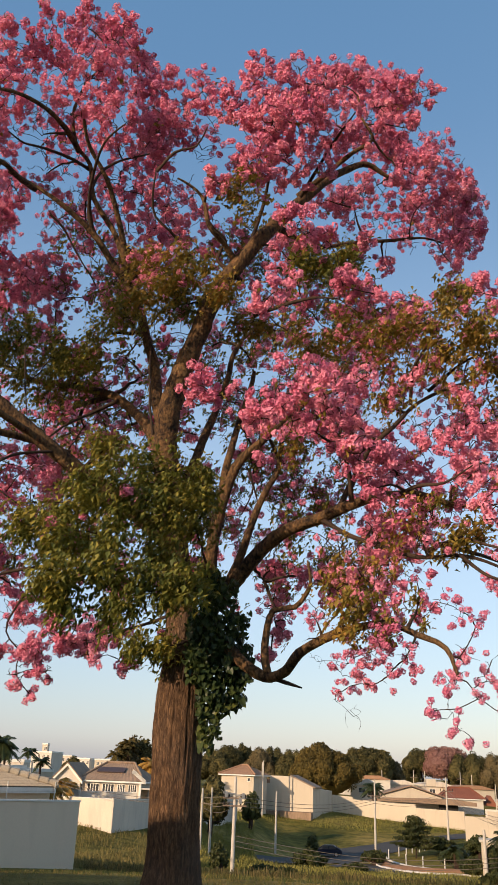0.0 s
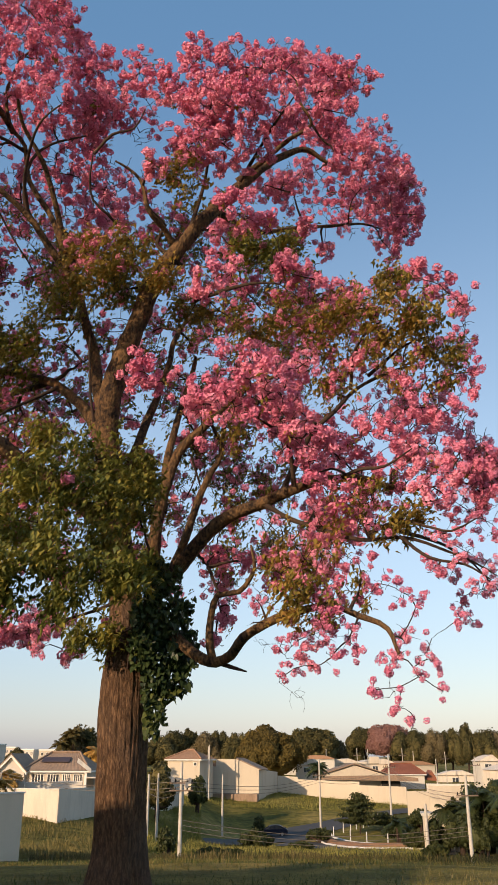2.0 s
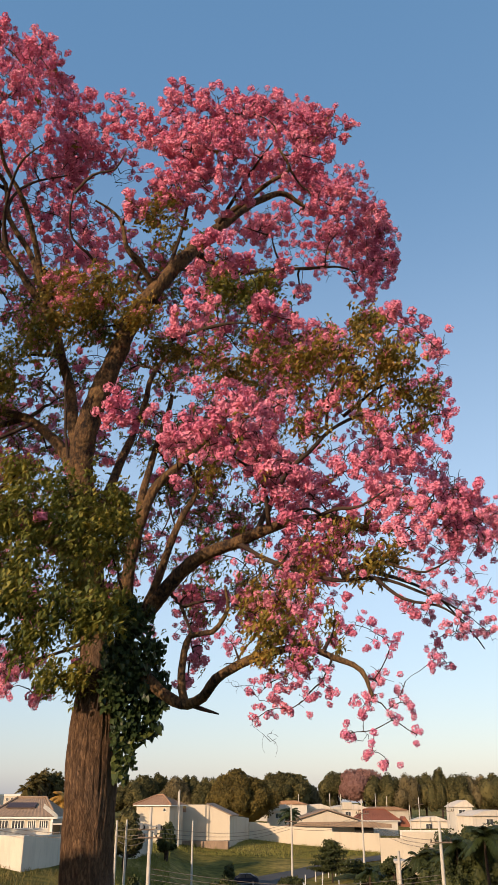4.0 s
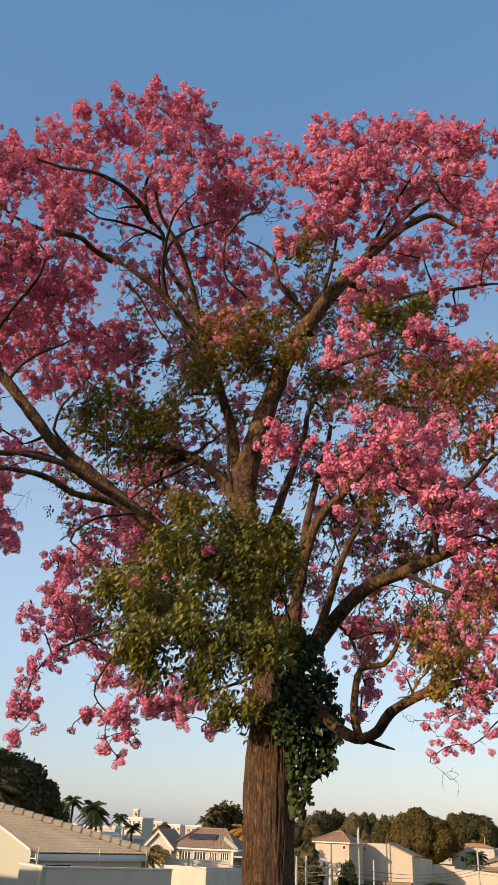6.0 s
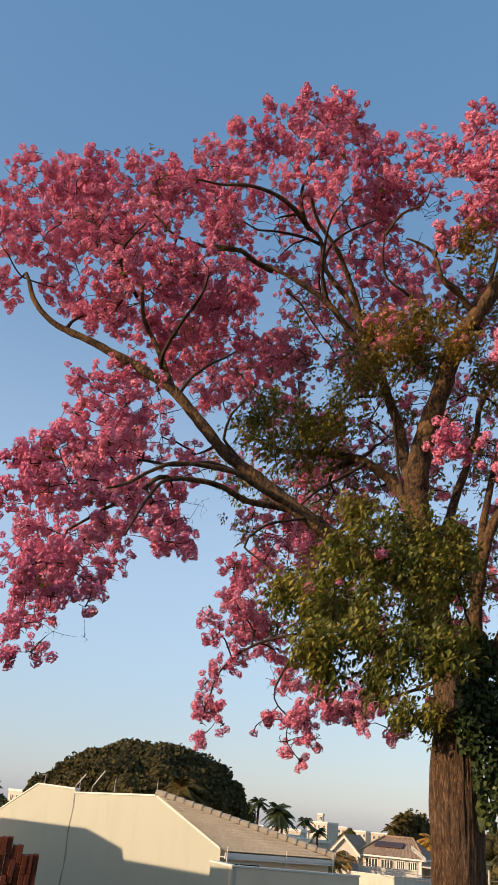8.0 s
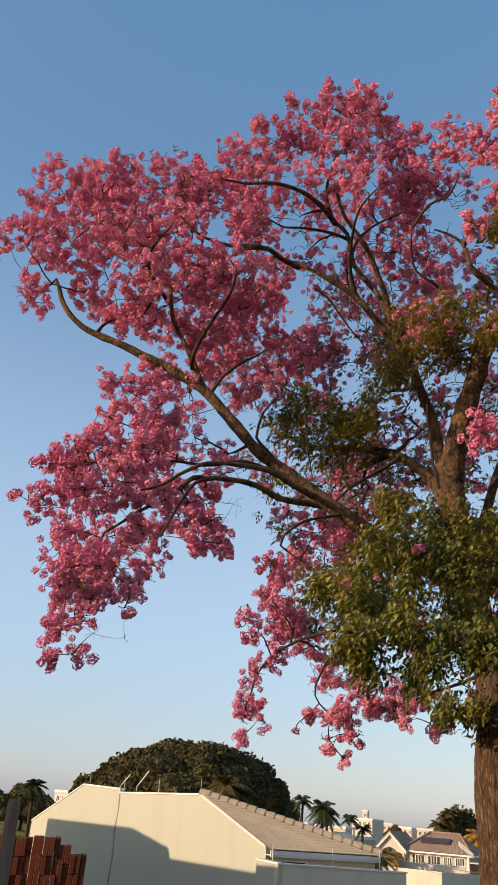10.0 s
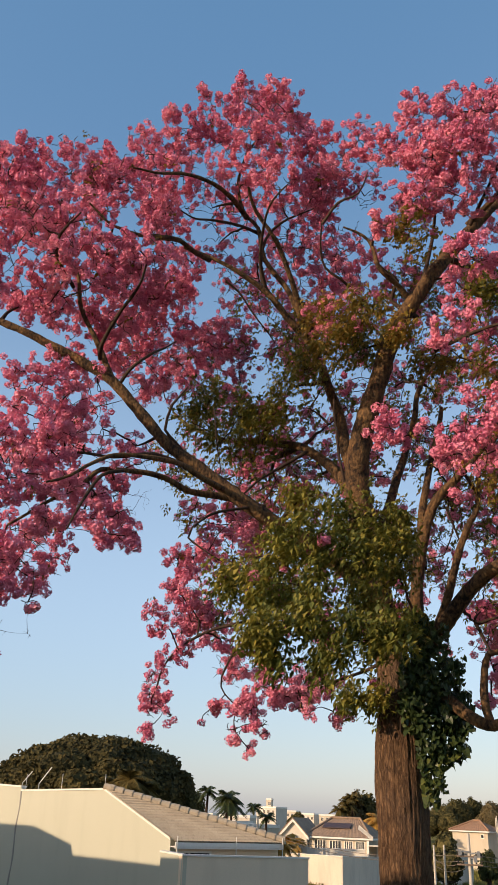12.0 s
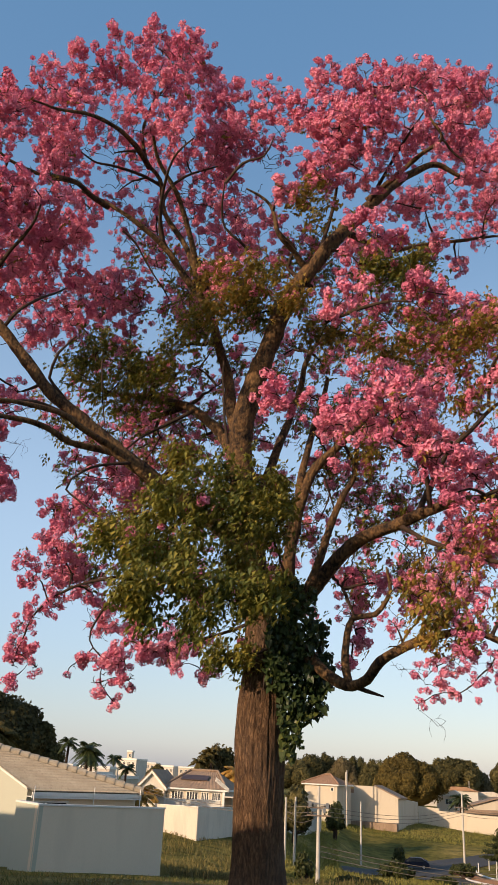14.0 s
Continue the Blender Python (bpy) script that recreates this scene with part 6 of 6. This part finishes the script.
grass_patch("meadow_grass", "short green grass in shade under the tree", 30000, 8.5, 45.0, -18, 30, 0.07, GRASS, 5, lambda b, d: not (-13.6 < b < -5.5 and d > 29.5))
grass_patch("tall_weeds", "tall mixed weeds along the brow of the slope", 18000, 30.0, 80.0, -5, 30, 0.24, WEEDS, 6)
grass_patch("dry_weeds", "tall straw-coloured weeds in front of the boundary wall", 11000, 46.0, 92.0, -6.5, 1.5, 0.36, DRY_GRASS, 8)
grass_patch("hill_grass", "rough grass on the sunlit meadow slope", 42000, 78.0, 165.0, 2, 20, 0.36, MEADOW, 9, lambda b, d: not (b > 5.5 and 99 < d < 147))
grass_patch("rank_weeds", "rank dark green weeds on the brow below the tree", 9000, 52.0, 84.0, 0, 30, 0.36, BUSH_LEAF, 14, lambda b, d: noise.noise(Vector((b * 0.55, d * 0.10, 7))) > 0.02)
grass_patch("dip_weeds", "dark weeds and scrub in the dip", 9000, 64.0, 101.0, 3, 28, 0.42, BUSH_LEAF, 10, lambda b, d: b < 10 or d < 91)

# ---- road, kerb, posts, car ----
def road_strip(label, far, near):
    """Asphalt between two edges, each given as bearings and distances."""
    fe, ne = (spline([on_ground(b, d) for b, d in e], 1e9) for e in (far, near))
    fe, ne = (np.array([[np.interp(s, np.linspace(0, 1, len(e)), e[:, k]) for k in range(3)] for s in np.linspace(0, 1, 40)]) for e in (fe, ne))
    rv = []
    for p, q in zip(fe, ne):
        for w in np.linspace(0, 1, 7):
            m = p * (1 - w) + q * w
            rv.append((m[0], m[1], ground_z(m[0], m[1]) + 0.10))
    rf = [(i * 7 + j, i * 7 + j + 1, i * 7 + j + 8, i * 7 + j + 7) for i in range(39) for j in range(6)]
    return tagged(part("road", mesh_data("road", rv, rf, ASPHALT, True)), label, "road", kind="structure")


road_strip("worn grey asphalt road curving up the far slope", ((5.6, 104), (6.7, 111), (8.1, 122), (9.6, 129.5), (10.7, 130), (12.4, 134), (14.2, 139.5), (16.0, 142.5), (17.6, 144), (19.0, 147)), ((5.8, 99), (7.0, 103), (8.9, 111), (10.2, 112), (11.3, 113), (12.8, 118.5), (13.8, 127), (15.6, 133.5), (17.4, 137), (18.9, 139)))
road_strip("worn asphalt lane passing in front of the verge", ((11.0, 113), (12.0, 113.5), (13.1, 112.5), (14.2, 104.5), (15.9, 98.8), (18.7, 97), (21.5, 97)), ((10.2, 106), (11.2, 103), (12.6, 100), (14.0, 96), (15.8, 92.5), (18.7, 91), (21.5, 91)))


def kerb_strip(label, bearings, height, width, material, name="kerb"):
    pts = [on_ground(b, d) for b, d in bearings]
    line = spline(pts, 0.8)
    for p in line:
        p[2] = ground_z(p[0], p[1]) + height * 0.5
    t = Tubes()
    t.add(line, width, 6)
    return tagged(part(name, t.mesh(name, material)), label, "kerb", kind="structure")


kerb_strip("whitewashed kerb round the road bend", ((12.75, 117.5), (13.05, 113), (14.17, 104.8), (15.92, 99), (18.69, 97.4), (19.6, 97.2)), 0.26, 0.15, KERB)
kerb_strip("whitewashed inner kerb of the verge", ((13.75, 123), (14.0, 118), (15.06, 112), (16.8, 104.8), (18.36, 102.5)), 0.26, 0.13, KERB)
kerb_strip("reddish soil edge beside the kerb", ((13.4, 116), (14.4, 107.5), (16.0, 101.5), (18.5, 99.5)), 0.1, 0.55, SOIL, "verge")
for b, d in ((13.92, 120), (14.55, 126), (15.0, 127), (15.36, 128), (15.8, 128.5), (16.12, 129.5), (16.46, 130), (16.76, 130.5), (17.14, 131), (14.97, 113.5), (15.99, 109.5), (17.3, 106)):
    post = small_pole("verge_post", "", on_ground(b, d) - Vector((0, 0, 0.1)), 1.4, 0.075, KERB)
    tagged(post, "short whitewashed concrete post beside the road", "post", "posts round the verge")

car = thing("parked_car", "dark blue hatchback parked on the road", "car", Matrix.Translation(on_ground(10.1, 124.0) + Vector((0, 0, 0.11))) @ Matrix.Rotation(radians(-12), 4, "Z"))
body = prism([(-2.0, 0.3), (-1.95, 0.72), (-1.2, 0.86), (-0.55, 1.36), (0.85, 1.42), (1.65, 0.98), (1.95, 0.88), (2.0, 0.35)], -0.82, 0.82)
bmesh.ops.bevel(body, geom=list(body.edges), offset=0.07, segments=2, affect="EDGES")
part("body", body, CAR_PAINT, car)
part("side_window", prism([(-1.0, 0.9), (-0.5, 1.3), (0.2, 1.33), (0.2, 0.92)], -0.835, -0.825), GLASS, car)
part("side_window", prism([(0.28, 0.92), (0.28, 1.33), (0.8, 1.35), (1.3, 0.98)], -0.835, -0.825), GLASS, car)
part("windscreen", slab([Vector((-1.15, -0.62, 0.90)), Vector((-1.15, 0.62, 0.90)), Vector((-0.6, 0.55, 1.36)), Vector((-0.6, -0.55, 1.36))], 0.02), GLASS, car)
for x in (-1.25, 1.25):
    for y in (-0.76, 0.76):
        bm = bmesh.new()
        bmesh.ops.create_cone(bm, cap_ends=True, segments=20, radius1=0.31, radius2=0.31, depth=0.2)
        w = part("wheel", bm, RUBBER, car)
        w.matrix_local = Matrix.Translation((x, y, 0.31)) @ Matrix.Rotation(radians(90), 4, "X")
        bm = bmesh.new()
        bmesh.ops.create_cone(bm, cap_ends=True, segments=16, radius1=0.19, radius2=0.19, depth=0.215)
        part("rim", bm, METAL, w)
for y in (-0.6, 0.6):
    part("headlight", boxes((-2.02, -1.9, y - 0.16, y + 0.16, 0.6, 0.75), bevel=0.02), TRIM, car)

# ---- power poles and lines ----
POLES = []


def power_pole(label, bearing, top, bottom, distance, thick, lean=0.0, arms=1):
    """A concrete pole with cross-arm, insulators and, on the larger ones, a transformer bracket."""
    foot = spot(bearing, bottom, distance)
    foot.z = min(foot.z, ground_z(foot.x, foot.y))
    ht = spot(bearing, top, distance).z - foot.z
    pl = thing("power_pole", label, "pole", Matrix.Translation(foot), "power poles")
    t = Tubes()
    t.add([(lean * ht * s, 0, -0.4 + (ht + 0.4) * s) for s in np.linspace(0, 1, 9)], np.linspace(thick, thick * 0.62, 9), 10)
    part("shaft", t.mesh("shaft", CONCRETE), parent=pl)
    for k in range(arms):
        z = ht * 0.78 - 0.6 * k
        part("cross_arm", boxes((lean * ht - 1.0, lean * ht + 1.0, -0.18, -0.08, z - 0.05, z + 0.07), bevel=0.01), WOOD, pl)
        for x in (-0.9, -0.5, 0.5, 0.9):
            bm = bmesh.new()
            r = bmesh.ops.create_cone(bm, cap_ends=True, segments=8, radius1=0.07, radius2=0.05, depth=0.24)
            bmesh.ops.translate(bm, vec=(lean * ht + x, -0.13, z + 0.2), verts=r["verts"])
            part("insulator", bm, DARK, pl)
    POLES.append(foot + Vector((lean * ht, 0, ht * 0.80)))
    return pl


big = power_pole("pale concrete power pole with cross-arms and insulators", 4.17, -0.32, -6.15, 75.0, 0.19, 0.0, 2)
zt = spot(4.17, -1.45, 75.0).z - big.location.z
for dx, dz in ((-0.75, 0.1), (0.7, 0.0), (0.45, -0.35)):
    part("bracket", boxes((min(0, dx), max(0, dx), -0.2, -0.12, zt + dz, zt + dz + 0.09), (dx - 0.12, dx + 0.12, -0.34, -0.05, zt + dz - 0.25, zt + dz + 0.2)), METAL, big)
power_pole("thin concrete pole in the dip", 2.07, -1.07, -4.97, 86.0, 0.15, 0.0, 0)
power_pole("thin concrete pole in the dip", 2.68, -1.03, -4.8, 87.0, 0.14, 0.0, 0)
power_pole("concrete power pole on the meadow", 6.84, -1.1, -4.62, 118.0, 0.16, 0.0, 0)
power_pole("concrete power pole on the meadow", 13.12, -0.15, -3.69, 124.0, 0.16, 0.0, 1)
power_pole("concrete power pole by the road", 17.6, 0.16, -2.96, 134.0, 0.17, 0.0, 1)
power_pole("leaning concrete power pole with street-light brackets", 22.35, -1.1, -6.47, 80.0, 0.19, 0.0, 1)
power_pole("short thick concrete post by the gate", 19.74, -2.77, -5.2, 92.0, 0.22, 0.0, 0)
for k, (b, tp, d) in enumerate(((5.95, 0.72, 150), (12.1, 0.62, 230), (13.6, 0.45, 235), (15.6, 0.5, 235), (16.3, 0.45, 240), (18.5, 0.5, 240), (19.2, 0.35, 240), (21.2, 0.3, 220), (20.6, -0.15, 180), (23.0, 0.0, 170), (-8.9, 0.1, 90), (-12.9, 0.35, 88))):
    power_pole("distant thin power pole among the roofs", b, tp, tp - 2.0, d, 0.13, 0.0, 1 if k % 2 else 0)


def wire(a, b, sag):
    t = Tubes()
    s = np.linspace(0, 1, 24)[:, None]
    line = np.array(a) * (1 - s) + np.array(b) * s - np.array([0, 0, sag]) * np.sin(s * math.pi)
    t.add(line, 0.022, 4)
    return tagged(part("power_line", t.mesh("power_line", CABLE)), "thin dark cable strung between poles", "cable", "cables between the poles")


for dz in (0.0, -0.35, -0.7):
    wire(POLES[0] + Vector((0, 0, dz)), POLES[4] + Vector((0, 0, dz - 0.4)), 0.8)
    wire(POLES[4] + Vector((0, 0, dz - 0.4)), POLES[5] + Vector((0, 0, dz - 0.4)), 0.7)
    wire(POLES[0] + Vector((0, 0, dz * 1.1 - 3.0)), POLES[6] + Vector((0, 0, dz - 2.6)), 1.0)
    wire(POLES[5] + Vector((0, 0, dz)), POLES[6] + Vector((0, 0, dz)), 1.0)
for dz in (0.0, -0.5):
    wire(POLES[0] + Vector((0, 0, dz)), spot(-8.0, -0.75 + dz * 0.3, 92.0), 0.9)
    wire(POLES[1] + Vector((0, 0, dz)), POLES[0] + Vector((0, 0, dz - 0.3)), 0.5)

# ---- stacked clay bricks at the wall, and the old post beside them ----
stack = thing("brick_stack", "stack of red hollow clay bricks beside the white wall", "bricks")
so = on_ground(-25.35, 16.0)
ax = Vector((math.cos(radians(28)), math.sin(radians(28)), 0))
bm = boxes((0, 0.088, 0, 0.19, 0, 0.285), bevel=0.006)
brick_mesh = bpy.data.meshes.new("brick")
bm.to_mesh(brick_mesh)
bm.free()
brick_mesh.materials.append(CLAY)
top_z = spot(-26.8, -1.7, 16.2).z
for col in range(17):
    levels = 4
    for lev in range(levels):
        for row in range(2):
            z = top_z - 0.29 * (lev + 1) - (0.24 if col < 3 else 0.11 if col < 5 else 0.0) - (0.045 if col > 9 else 0) - 0.006 * (col * 7 % 5)
            p = so - ax * (0.095 * (col + 1)) + Vector((-ax.y, ax.x, 0)) * (0.2 * row + (0.25 if col > 8 else 0.0) + random.uniform(-0.03, 0.03))
            b = new("brick", brick_mesh)
            b.parent = stack
            b.matrix_world = Matrix.Translation((p.x, p.y, z)) @ Matrix.Rotation(radians(28 + random.uniform(-2.5, 2.5)), 4, "Z") @ Matrix.Rotation(radians(random.uniform(-1.5, 1.5)), 4, "Y")
pw = on_ground(-30.25, 14.5)
tagged(small_pole("old_post", "", pw - Vector((0, 0, 0.2)), spot(-30.25, 0.2, 14.5).z - pw.z + 0.2, 0.13, WOOD), "weathered brown wooden post beside the brick stack", "post")

# ---- ivy on the trunk ----
ivy = thing("climbing_ivy", "dark green ivy climbing the trunk and hanging in strands", "ivy")
iv = Tubes()
for k in range(7):
    x = 0.12 + 0.07 * k
    iv.add(spline([(x * 0.7, 12.02, 2.75 + 0.1 * k), (x + 0.1 * math.sin(k), 11.98, 3.4), (x * 0.8 + 0.1, 12.0, 4.3)], 0.15), 0.014, 5)
part("stem", iv.mesh("stem", TWIG), parent=ivy)
heart = [np.array([(0, 0, 0), (-0.5, 0.1, -0.12), (-0.42, 0.06, 0.45), (0, -0.1, 1.0), (0.42, 0.06, 0.45), (0.5, 0.1, -0.12), (0, -0.04, 0.4)], float)]
leaf_me = bpy.data.meshes.new("ivy_leaf")
leaf_me.from_pydata([tuple(v) for v in heart[0]], [], [(0, 6, 2, 1), (6, 3, 2), (0, 5, 4, 6), (6, 4, 3)])
leaf_me.materials.append(IVY)
g = np.random.default_rng(77)
near_leaves, rest, rest_m, rest_s = 0, [], [], []
strands = [(0.33, 3.0, 4.35, 0.28), (0.55, 2.75, 4.25, 0.3), (0.78, 2.75, 3.75, 0.24), (0.95, 2.75, 3.3, 0.13), (0.52, 2.3, 3.4, 0.26), (0.72, 2.4, 3.2, 0.22), (0.5, 2.0, 2.75, 0.17), (0.45, 1.85, 2.25, 0.11), (0.85, 2.45, 2.9, 0.12), (0.3, 2.75, 3.7, 0.2)]
for x, z0, z1, w in strands:
    n = int((z1 - z0) * w * 1250) + 16
    for k in range(n):
        zz = g.uniform(z0, z1)
        p = Vector((x + g.uniform(-1, 1) * w * 0.85, 11.98 + g.normal() * 0.10 - 0.08 * (x < 0.6), zz))
        down = Vector((g.normal() * 0.45, -0.45 + g.normal() * 0.35, -1.0)).normalized()
        m = down.to_track_quat("Z", "Y").to_matrix().to_4x4() @ Matrix.Rotation(g.normal() * 0.6, 4, "Z")
        s = g.uniform(0.065, 0.115)
        if near_leaves < 290 and k % 9 == 0:
            b = new("leaf", leaf_me)
            b.parent = ivy
            b.matrix_world = Matrix.Translation(p) @ m @ Matrix.Scale(s, 4)
            near_leaves += 1
        else:
            rest.append(p)
            rest_m.append(np.array(m.to_3x3()))
            rest_s.append(s)
part("foliage", strew("foliage", [(heart[0], np.array([(0, 6, 2, 1), (0, 5, 4, 6), (6, 3, 2, 1), (6, 4, 3, 3)])[:2]), (heart[0][[0, 1, 2, 3, 4, 5]], np.array([(0, 3, 2, 1), (0, 5, 4, 3)]))], np.array(rest), np.array(rest_m), np.array(rest_s), IVY), parent=ivy, kind="stuff")

# small whitewashed marker stone in the grass beyond the tree
ms = on_ground(2.57, 71.0)
mk = thing("marker_stone", "small whitewashed concrete block lying in the grass", "stone", Matrix.Translation(ms) @ Matrix.Rotation(radians(12), 4, "Z"))
part("block", boxes((-0.16, 0.16, -0.1, 0.1, -0.1, 0.26), bevel=0.02), KERB, mk)
